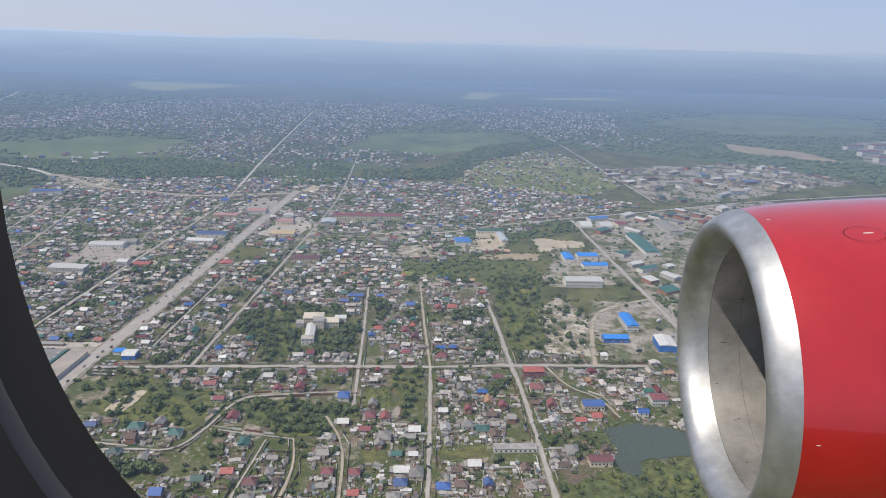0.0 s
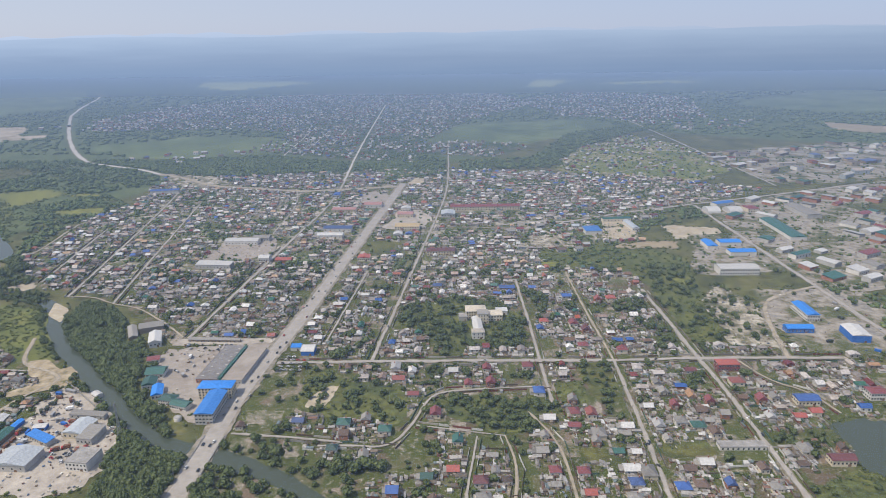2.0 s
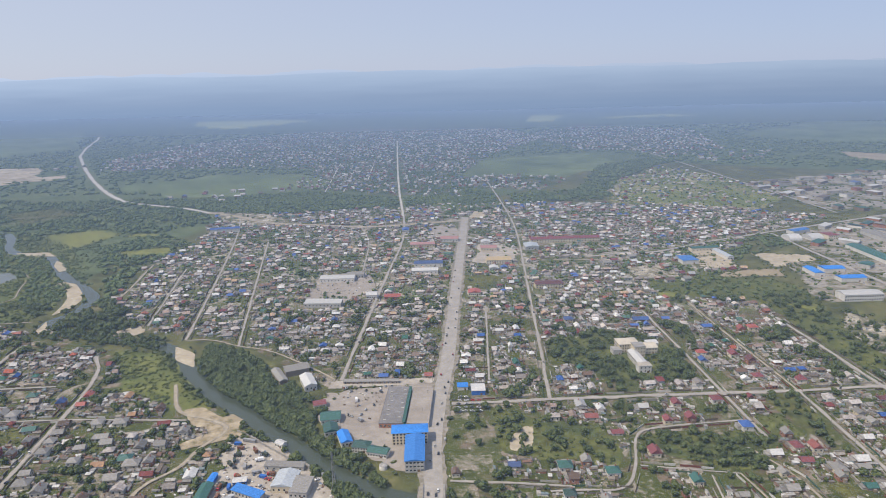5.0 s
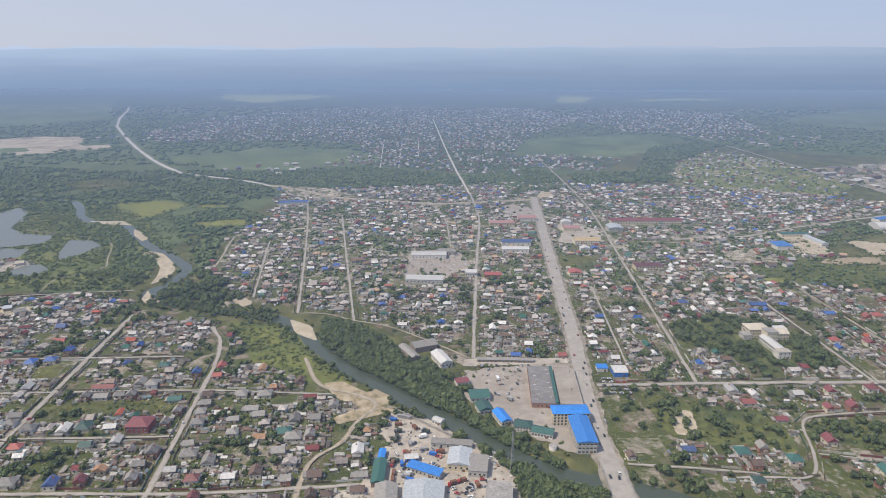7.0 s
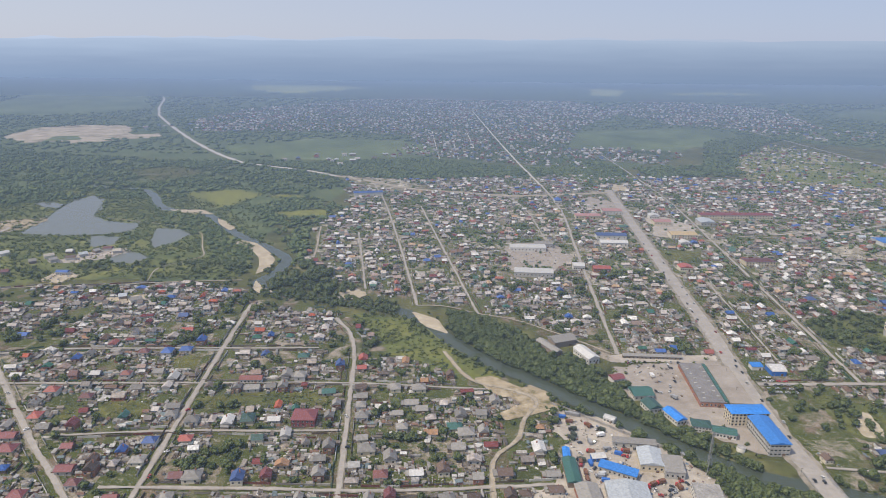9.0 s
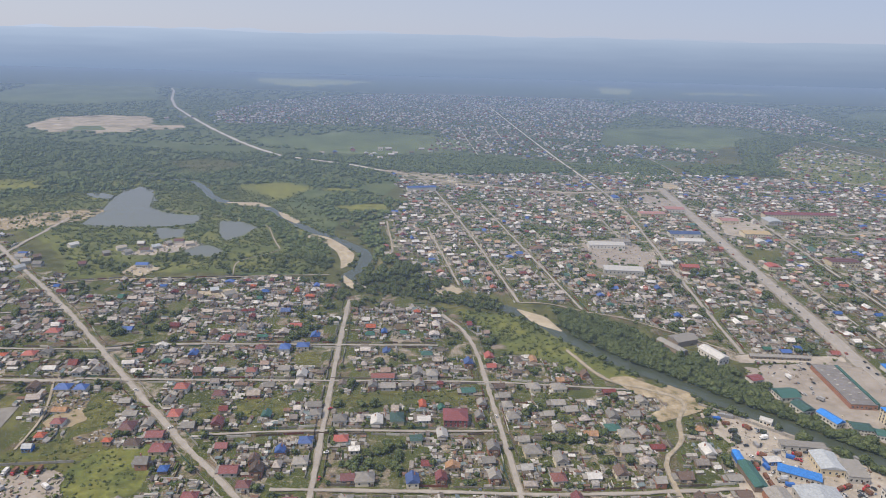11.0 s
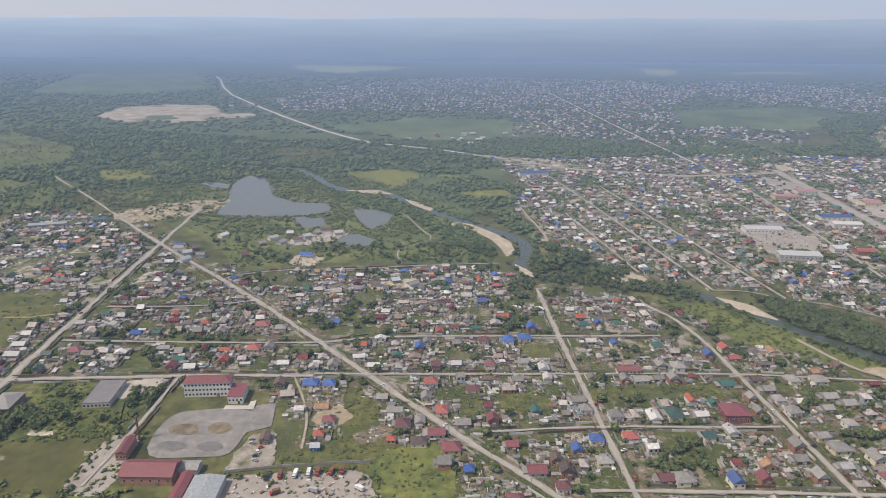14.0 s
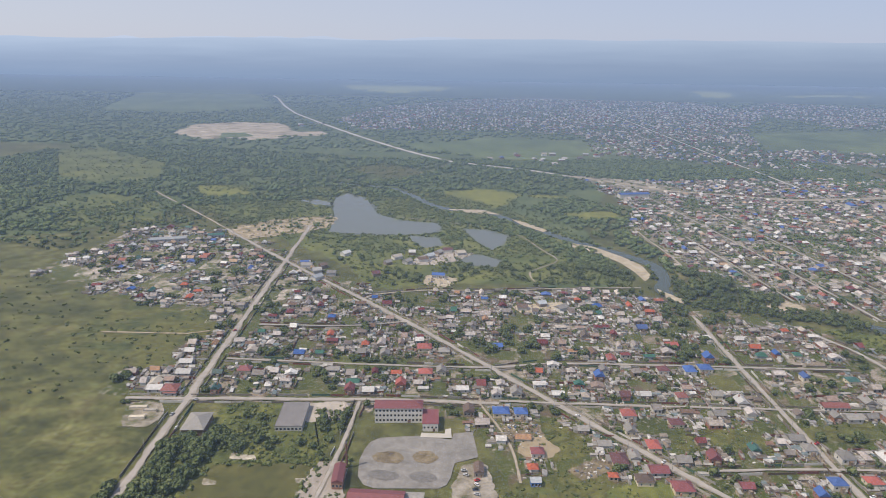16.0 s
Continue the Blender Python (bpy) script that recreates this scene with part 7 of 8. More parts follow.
shrubs += strew([(-1230, 900), (-900, 860), (-600, 880), (-500, 780), (-560, 700), (-642, 664), (-735, 650), (-860, 590), (-923, 480), (-1250, 480)], 20, 0.5, 2.0, PONDS + [TOWN_LANDS[k] for k in ("sand_strip", "field_12", "field_17", "field_13")])
WET = [(-1000, 500), (-923, 600), (-860, 620), (-735, 690), (-642, 690), (-560, 690), (-548, 640), (-500, 560), (-478, 425), (-594, 425), (-641, 405), (-690, 470), (-735, 530), (-800, 540), (-880, 520)]
bare = PONDS + [TOWN_LANDS[k] for k in ("sand_strip", "yard_25", "yard_13", "field_13")]
shrubs += strew(WET, 10, 0.4, 1.6, bare, -0.5, 0.3)
wood += strew(WET, 90, 1.0, 2.2, bare, -0.3, 0.35)
wood += strew([(-690, 190), (-683, 238), (-668, 244), (-650, 232), (-662, 226), (-668, 190)], 5, 1.0, 2.5, [TOWN_LANDS["sports_field"]], -1.0, -0.2)
wood += strew([(-662, 262), (-652, 262), (-648, 240), (-628, 238), (-630, 232), (-656, 232)], 26, 0.8, 1.9)
wood += strew([(-632, 262), (-620, 262), (-620, 230), (-628, 232)], 12, 1.0, 1.8)
wood += strew([(-458, 402), (-405, 402), (-395, 414), (-445, 474), (-464, 560), (-447, 640), (-500, 690), (-548, 640), (-500, 560), (-448, 470)], 16, 1.6, 3.0, [TOWN_LANDS["field_10"], TOWN_LANDS["field_9"], TOWN_LANDS["field_13"]])
wood += strew([(-490, 490), (-515, 545), (-560, 590), (-620, 600), (-600, 560), (-540, 520), (-515, 470), (-485, 435), (-476, 440)], 13, 1.1, 2.5, [TOWN_LANDS["sandbank_1"]])
wood += [(x, y, r) for x, y, r in garden_trees]
wood += strew([(-985, 605), (-900, 622), (-862, 560), (-806, 528), (-836, 516), (-868, 505), (-880, 440), (-960, 470)], 30, 1.0, 2.4, (), -0.5, 0.15)
shrubs_west = strew([(-985, 470), (-870, 400), (-790, 365), (-740, 360), (-725, 300), (-720, 262), (-800, 240), (-980, 300)], 42, 0.35, 1.3, [TOWN_LANDS["town_ground_2"]], -0.45, 0.25)
# belts along the streets
for (line, width), chance in zip(ROAD_LINES, [0.25] * len(ROAD_LINES)):
    for (x0, y0), (x1, y1) in zip(line, line[1:]):
        for k in range(int(math.hypot(x1 - x0, y1 - y0) // 7)):
            if y0 < 800 and random.random() < chance:
                t, side = random.random(), random.choice((-1, 1))
                d = Vector((x1 - x0, y1 - y0)).normalized()
                o = width * 0.6 + random.uniform(1.2, 3)
                wood.append((x0 + (x1 - x0) * t - d.y * o * side, y0 + (y1 - y0) * t + d.x * o * side, random.uniform(0.9, 2.0)))
# bushes and willows along both banks of the river
for (x0, y0), (x1, y1) in zip(RIVER_LINE, RIVER_LINE[1:]):
    d = Vector((x1 - x0, y1 - y0))
    for k in range(int(d.length / 1.5) + 1):
        side, o, t = random.choice((-1, 1)), random.uniform(4.9, 8.5), random.random()
        x, y = x0 + d.x * t - d.y / d.length * o * side, y0 + d.y * t + d.x / d.length * o * side
        if random.random() < 0.75 and not any(inside(TOWN_LANDS[key], np.array([x]), np.array([y]))[0] for key in ("sandbank_1", "sandbank_2", "sandbank_3", "sandbank_4", "sandbank_6", "sandbank_7")):
            wood.append((x, y, random.uniform(0.7, 1.9)))
wood = clear(wood, 0.6, 4.4)
# willows that close over the narrow reach of the river
for x, y in even([p for p in RIVER_LINE if -456 < p[0] < -362], 1.2):
    wood += [(x + random.gauss(0, 3.2), y + random.gauss(0, 4.2), random.uniform(0.8, 2.0)) for _ in range(2)]
reeds = [(x + random.uniform(-0.8, 0.8), y + random.uniform(-0.8, 0.8), random.uniform(0.3, 0.9)) for p in PONDS for a, c in zip(p, p[1:] + p[:1]) for x, y in even([a, c], 1.6)]
bushes = clear(garden_bushes) + reeds
shrubs += strew([(136, 200), (420, 200), (520, 420), (340, 430), (240, 400), (185, 420), (180, 330), (140, 318)], 30, 0.5, 1.8)
wood += clear(strew([(140, 200), (420, 200), (520, 420), (340, 430), (240, 400), (190, 400), (182, 330), (142, 318)], 130, 1.0, 2.6))
wood += clear(strew([(-34, 575), (3, 587), (63, 612), (106, 632), (90, 576), (61, 546), (1, 548), (-36, 515)], 34, 1.2, 3.0, [TOWN_LANDS["yard_5"], TOWN_LANDS["yard_24"], TOWN_LANDS["yard_4"], TOWN_LANDS["rubble_site"]], -0.9, -0.2))
for key in ("yard_1", "yard_2", "yard_3", "yard_9", "yard_10", "yard_15", "yard_16", "yard_13", "yard_14", "yard_25", "sand_strip", "quarry", "field_9", "field_10", "field_13", "field_14", "field_15", "yard_5", "yard_24", "yard_4", "rubble_site", "bare_strip", "allotments", "sports_field", "yard_7", "yard_8"):
    poly = TOWN_LANDS[key]
    reach = max(math.hypot(p[0] - poly[0][0], p[1] - poly[0][1]) for p in poly)
    for a, c in zip(poly, poly[1:] + poly[:1]):
        shrubs += [(x + random.gauss(0, reach * 0.035), y + random.gauss(0, reach * 0.035), random.uniform(0.4, 1.7)) for x, y in even([a, c], max(1.2, reach / 70)) if random.random() < 0.6]
for key, per in (("yard_15", 90), ("yard_16", 70), ("yard_9", 60), ("yard_10", 50), ("industrial_ground", 130), ("allotments", 90)):
    wood += clear(strew(TOWN_LANDS[key], per, 0.9, 2.2))
for x, y in [(-311, 534), (-272, 466), (-222, 454), (-194, 444), (-206, 461), (-288, 425), (-208, 338), (-305, 480), (-235, 558), (-128, 449), (-134, 325), (-54, 343), (4, 535), (-148, 313), (-129, 223), (-120, 220), (-64, 249), (-111, 399), (-37, 402), (18, 455), (17, 384), (28, 358)]:
    wood += clear([(x + random.gauss(0, 4.2), y + random.gauss(0, 3.6), random.uniform(1.3, 2.8)) for _ in range(10)])
shrubs = clear(shrubs + shrubs_west)
# away from houses
hx = np.array(HOUSES)
wood = [w for w in wood if w[1] > 300 or np.min(np.hypot(hx[:, 0] - w[0], hx[:, 1] - w[1])) > 3.2 + w[2] * 0.5]

# single trees of the nearest stretch, each with trunk, limbs and crown
_trees = []


def proto_tree(seed):
    r = np.random.default_rng(seed)
    root = tagged(new("tree"), "leafy green broadleaf tree", "tree", "trees of the town")
    bm = bmesh.new()
    bmesh.ops.create_cone(bm, cap_ends=True, segments=7, radius1=0.13, radius2=0.06, depth=0.9, matrix=Matrix.Translation((0, 0, 0.45)))
    for k in range(4):
        a = 6.28 * k / 4 + r.uniform(0, 0.8)
        strut(bm, (0, 0, 0.5), (0.55 * math.cos(a), 0.55 * math.sin(a), r.uniform(0.95, 1.25)), 0.035)
    part("trunk", bm, BARK, root)
    v, t = crown(r, 90, 0.26, 0.8, 1.05, 4)
    c = triangles("crown", v, t, [LEAVES])
    c.parent = root
    return root


singles = sorted((w for w in wood if w[1] < 300 and w[2] > 1.25), key=lambda w: w[1])[:170]
chosen = set(singles)
for i, (x, y, r) in enumerate(singles):
    m = pose(x, y, 0, 0, 0, random.uniform(0, 360)) @ Matrix.Diagonal((r, r, r * random.uniform(0.85, 1.25), 1))
    if len(_trees) < 7:
        root = proto_tree(i + 50)
        root.matrix_basis = m
        _trees.append(root)
    else:
        copied = copy_thing(_trees[i % 7], Matrix.Identity(4))
        copied.matrix_basis = m
rest = [w for w in wood if w not in chosen]
grove("near_trees", [w for w in rest if w[1] < 460], FULL, "dense green trees and bushes along river and gardens")
grove("open_shrubs", shrubs, LOW, "light green shrubs and tall weeds on open ground", "shrubs", SHRUB)
grove("garden_bushes", bushes, LOW, "low green garden bushes between the houses", "bushes", SHRUB)
mid = [w for w in rest if w[1] >= 460]
holes = [TOWN_LANDS[k] for k in ("field_13", "field_9", "field_10", "field_12", "field_17", "field_14", "field_15", "sand_strip", "field_3", "quarry", "field_11")] + PONDS
mid += clear(strew([(-1230, 923), (-1092, 980), (-775, 900), (-567, 908), (-497, 814), (-470, 740), (-505, 700), (-560, 690), (-642, 664), (-735, 650), (-860, 590), (-923, 480), (-1250, 480)], 13, 1.1, 3.6, holes, -0.35, 0.3), 2.0, 6.5)
mid += clear(strew([(-645, 875), (-528, 910), (-404, 948), (-280, 891), (-166, 881), (-175, 803), (-243, 830), (-387, 790), (-488, 800), (-540, 842)], 13, 1.4, 3.3, holes, -1.0, -0.2), 2.0, 8.5)
mid += clear(strew([(-220, 887), (-192, 990), (-127, 902), (-122, 801), (-193, 774)], 15, 1.4, 3.2, (), -1.0, -0.2), 3.0) + strew([(-7, 922), (73, 1166), (179, 1266), (260, 1240), (188, 1176), (73, 1011), (17, 849), (-100, 830), (-110, 900)], 22, 1.6, 3.6, (), -1.0, -0.2)
mid += clear(strew([(60, 590), (140, 660), (140, 600), (90, 570)], 30, 1.6, 2.8)) + clear(strew([(150, 430), (185, 430), (190, 320), (160, 330)], 40, 1.2, 2.4))
x, y = district(T1, 5, 14, 14, 6, 0.25)
mid += clear([(a, b_, random.uniform(0.9, 2.3)) for a, b_ in zip(x, y) if b_ > 460])
grove("middle_woods", mid, MID, "green woods and garden trees in the middle distance", leaf=WOODS)
fields = [p for n, p in TOWN_LANDS.items() if n.startswith(("field", "quarry", "industrial", "estate", "allotments"))]
far_holes = fields + [TOWN_LANDS["far_town_ground_1"], TOWN_LANDS["far_town_ground_2"]]
far = strew([(-2300, 980), (-2300, 1750), (1900, 1750), (1700, 720), (900, 700), (620, 860), (560, 1060), (240, 1180), (120, 1400), (-150, 1300), (-180, 900), (-440, 980), (-560, 920), (-700, 960), (-1000, 950)], 150, 3.0, 6.4, far_holes, -0.9, 0.0)
far += strew([(-3300, 1750), (-3700, 3400), (3500, 3400), (2600, 1750)], 800, 7, 13, far_holes, -1.0, -0.1)
for key in ("far_town_ground_1", "far_town_ground_2"):
    x, y = district(TOWN_LANDS[key], 10, 11, 12, 7, 0.2)
    far += [(a, b_, random.uniform(1.6, 3.6)) for a, b_ in zip(x, y)]
grove("far_woods", clear(far, 8.0, 14.0), CANOPY, "dark far woods under blue haze", leaf=WOODS)


# ---- cars ----
def proto_car(colour):
    root = tagged(new("car"), "small %s car standing on the dusty ground" % colour, "car", "cars on roads and yards")
    bm = bmesh.new()
    bmesh.ops.create_cube(bm, size=1, matrix=Matrix.Translation((0, 0, 0.36)) @ Matrix.Diagonal((0.86, 2.1, 0.36, 1)))
    bmesh.ops.bevel(bm, geom=bm.edges[:], offset=0.07, segments=1, affect="EDGES")
    part("body", bm, CAR_PAINT[colour], root)
    v = [(-0.38, -0.75, 0.52), (0.38, -0.75, 0.52), (0.38, 0.5, 0.52), (-0.38, 0.5, 0.52), (-0.3, -0.5, 0.8), (0.3, -0.5, 0.8), (0.3, 0.2, 0.8), (-0.3, 0.2, 0.8)]
    mesh_object("cabin_glass", v, box_faces(0), [GLASS_DARK], parent=root)
    mesh_object("cabin_roof", box_verts(0.62, 0.72, 0.79, 0.84, 0, -0.15), box_faces(0), [CAR_PAINT[colour]], parent=root)
    for x, y in ((-0.4, -0.65), (0.4, -0.65), (-0.4, 0.65), (0.4, 0.65)):
        bm = bmesh.new()
        bmesh.ops.create_cone(bm, cap_ends=True, segments=10, radius1=0.19, radius2=0.19, depth=0.14, matrix=pose(x, y, 0.19, 0, 90, 0))
        part("wheel", bm, TYRE, root)
    return root


spots = []
for k in range(26):
    y = 215 + k * 13.7 + random.uniform(-4, 4)
    x = float(np.interp(y, [130, 225, 284, 345, 455, 556, 750], [-184, -186, -189, -183, -180, -176, -169])) + random.choice((-2.6, 2.6, 2.4, -2.4, 5.5))
    spots.append((x, y, 90 * 0 + random.uniform(-3, 3)))
spots += [(-176 + (k % 4) * 3.2 + random.uniform(-0.6, 0.6), 296 + (k // 4) * 3.6, 80 + random.uniform(-20, 20)) for k in range(18)]
spots += [(-226 + random.uniform(-8, 14), 284 + random.uniform(0, 36), random.uniform(0, 180)) for k in range(8)]
spots += [(-247 + random.uniform(-6, 14), 222 + random.uniform(-6, 6), random.uniform(0, 180)) for k in range(12)]
spots += [(-568 + random.uniform(-3, 4), 217 + k * 2.4, random.uniform(0, 180)) for k in range(7)]
spots += [(x, y, random.uniform(0, 180)) for x, y in ((-435, 232), (-440, 262), (-2, 240), (-1, 226), (47, 262), (-365, 240), (-370, 262), (-690, 250), (-699, 330), (-528, 270), (-500, 243), (20, 316), (-70, 311), (-686, 262))]
spots += [(-262 + random.uniform(-14, 30), 236 + random.uniform(-22, 26), random.uniform(0, 180)) for k in range(40)]
spots += [(-241 + random.uniform(0, 32), 321.5 + random.uniform(-1, 2), random.uniform(-20, 20)) for k in range(10)]
spots += [(x0 + random.uniform(-1, 1), y0 + random.uniform(-12, 12), random.uniform(-6, 6)) for x0, y0 in ((-239.5, 372), (-237, 440), (-127, 350), (-124, 430), (-435, 225), (-360, 235), (48, 240), (-1.5, 230), (-690, 250), (-684, 235))]
spots += [(-186 + random.uniform(-3.4, 3.4), random.uniform(205, 420), random.uniform(-3, 3)) for k in range(16)]


def in_block(x, y, margin):
    return any(abs((x - q[0]) * math.cos(radians(q[4])) + (y - q[1]) * math.sin(radians(q[4]))) < q[2] / 2 + margin and abs((y - q[1]) * math.cos(radians(q[4])) - (x - q[0]) * math.sin(radians(q[4]))) < q[3] / 2 + margin for q in BLOCKS)


YARD_WALL = [(-281, 279), (-276, 276), (-250.6, 256.2), (-227.4, 240.5)]
spots = [s for s in spots if not in_block(s[0], s[1], 1.3) and (abs(s[0] + 186) < 8 or float(off_line(RIVER, np.array([s[0]]), np.array([s[1]]))[0]) > 8) and float(off_line(YARD_WALL, np.array([s[0]]), np.array([s[1]]))[0]) > 1.6]
cars = {}
for i, (x, y, a) in enumerate(spots):
    colour = random.choice(("white", "silver", "silver", "dark", "dark", "red"))
    m = pose(x, y, 0.6, 0, 0, a)
    if colour not in cars:
        cars[colour] = proto_car(colour)
        cars[colour].matrix_basis = m
    else:
        copy_thing(cars[colour], m)


FENCE_GREEN = material("dark_green_paint", [(0.3, (0.035, 0.05, 0.035)), (0.7, (0.07, 0.08, 0.06))], 0.6, 0.7)


def proto_truck(colour):
    root = tagged(new("truck"), "parked %s lorry with a box body" % {"white": "white", "red": "rusty red", "dark": "dark", "silver": "grey"}[colour], "truck", "lorries in the yards")
    cab = bmesh.new()
    bmesh.ops.create_cube(cab, size=1, matrix=Matrix.Translation((0, 1.35, 0.85)) @ Matrix.Diagonal((1.15, 0.8, 1.05, 1)))
    bmesh.ops.bevel(cab, geom=cab.edges[:], offset=0.08, segments=1, affect="EDGES")
    cabin = part("cab", cab, CAR_PAINT[colour], root)
    mesh_object("windscreen", [(-0.48, 1.76, 0.85), (0.48, 1.76, 0.85), (0.48, 1.76, 1.25), (-0.48, 1.76, 1.25)], [(0, 1, 2, 3)], [GLASS_DARK], parent=cabin)
    mesh_object("chassis", box_verts(0.8, 3.4, 0.3, 0.48), box_faces(0), [RUST], parent=root)
    mesh_object("cargo_box", box_verts(1.25, 2.5, 0.5, 1.75, 0, -0.5), box_faces(0), [{"white": CAR_PAINT["white"], "red": RUST, "dark": FENCE_GREEN, "silver": CAR_PAINT["silver"]}[colour]], parent=root)
    for x, y in ((-0.5, 1.2), (0.5, 1.2), (-0.5, -0.4), (0.5, -0.4), (-0.5, -1.1), (0.5, -1.1)):
        bm = bmesh.new()
        bmesh.ops.create_cone(bm, cap_ends=True, segments=10, radius1=0.28, radius2=0.28, depth=0.2, matrix=pose(x, y, 0.28, 0, 90, 0))
        part("wheel", bm, TYRE, root)
    return root


def proto_container(colour, mat):
    root = tagged(new("shipping_container"), "%s steel shipping container in the works yard" % colour, "container", "containers in the yard")
    body = mesh_object("body", box_verts(1.22, 3.0, 0.05, 1.3), box_faces(0), [mat], parent=root)
    for k in range(9):
        for side in (-1, 1):
            mesh_object("rib", box_verts(0.05, 0.14, 0.1, 1.25, side * 0.63, -1.32 + k * 0.33), box_faces(0), [mat], parent=body)
    for side in (-0.3, 0.3):
        mesh_object("door", box_verts(0.56, 0.05, 0.1, 1.25, side, -1.52), box_faces(0), [mat], parent=root)
    return root


trucks = {}
yard_lorries = [(-558.5, 208.4, 190), (-554, 209.6, 182), (-549, 210.4, 178), (-544.6, 211.2, 184), (-541.6, 211.8, 180), (-537, 212.6, 170), (-533.6, 213.4, 190), (-553, 201, 120), (-541, 203, 75), (-526, 205, 60), (-240, 224, 20), (-236, 227, 30), (-246, 226, 110), (-262, 259, 60), (-267, 262, 35), (-255, 244.5, 80), (-275, 252, 40), (142, 372, 30), (146, 385, 120), (120, 340, 90), (-224, 288, 40), (-229, 308, 10)]
yard_lorries += [(-262 + random.uniform(-12, 26), 240 + random.uniform(-20, 24), random.uniform(0, 180)) for k in range(26)]
yard_lorries = [s for s in yard_lorries if not in_block(s[0], s[1], 1.8) and float(off_line(RIVER, np.array([s[0]]), np.array([s[1]]))[0]) > 9 and float(off_line(YARD_WALL, np.array([s[0]]), np.array([s[1]]))[0]) > 2.2]
for x, y, a in yard_lorries:
    colour = random.choice(("white", "red", "red", "dark", "dark", "silver"))
    m = pose(x, y, 0.42, 0, 0, a)
    if colour not in trucks:
        trucks[colour] = proto_truck(colour)
        trucks[colour].matrix_basis = m
    else:
        copy_thing(trucks[colour], m)
boxes = {}
for x, y, a, colour in [(-274.5, 264.6, 80, "red"), (-274, 271, 80, "grey"), (-277, 268, 85, "blue"), (-271, 270, 80, "grey"), (-270, 236, 10, "blue"), (-272.6, 230, 2, "red"), (-272.6, 226, 2, "red"), (-266, 226, 80, "blue"), (-258, 243, 70, "blue"), (-262, 246, 100, "grey"), (-233, 244, 35, "grey"), (-229, 240.5, 20, "red"), (-268, 250, 10, "grey"), (140, 330, 60, "blue"), (150, 395, 10, "grey")]:
    m = pose(x, y, 0.42, 0, 0, a)
    if colour not in boxes:
        boxes[colour] = proto_container({"red": "rust-red", "grey": "grey", "blue": "bright blue"}[colour], {"red": RUST, "grey": STEEL, "blue": WALLS["blue"]}[colour])
        boxes[colour].matrix_basis = m
    else:
        copy_thing(boxes[colour], m)

# ---- street poles ----
pole = None
for line, width in [ROAD_LINES[k] for k in (0, 4, 5, 6, 28, 29, 33, 36, 37)]:
    for (x0, y0), (x1, y1) in zip(line, line[1:]):
        length = math.hypot(x1 - x0, y1 - y0)
        for k in range(int(length // 18)):
            t = (k + 0.5) * 18 / length
            d = Vector((x1 - x0, y1 - y0)).normalized()
            x, y = x0 + (x1 - x0) * t - d.y * width * 0.62, y0 + (y1 - y0) * t + d.x * width * 0.62
            if 200 < y < 420:
                a = math.degrees(math.atan2(d.y, d.x))
                if pole is None:
                    pole = tagged(new("utility_pole"), "grey concrete utility pole with a crossarm", "pole", "utility poles")
                    bm = bmesh.new()
                    bmesh.ops.create_cone(bm, cap_ends=True, segments=6, radius1=0.12, radius2=0.07, depth=4.4, matrix=Matrix.Translation((0, 0, 2.2)))
                    part("shaft", bm, CONCRETE, pole)
                    mesh_object("crossarm", box_verts(0.08, 0.9, 4.0, 4.1), box_faces(0), [BARK], parent=pole)
                    pole.matrix_basis = pose(x, y, 0, 0, 0, a)
                else:
                    copy_thing(pole, pose(x, y, 0, 0, 0, a))

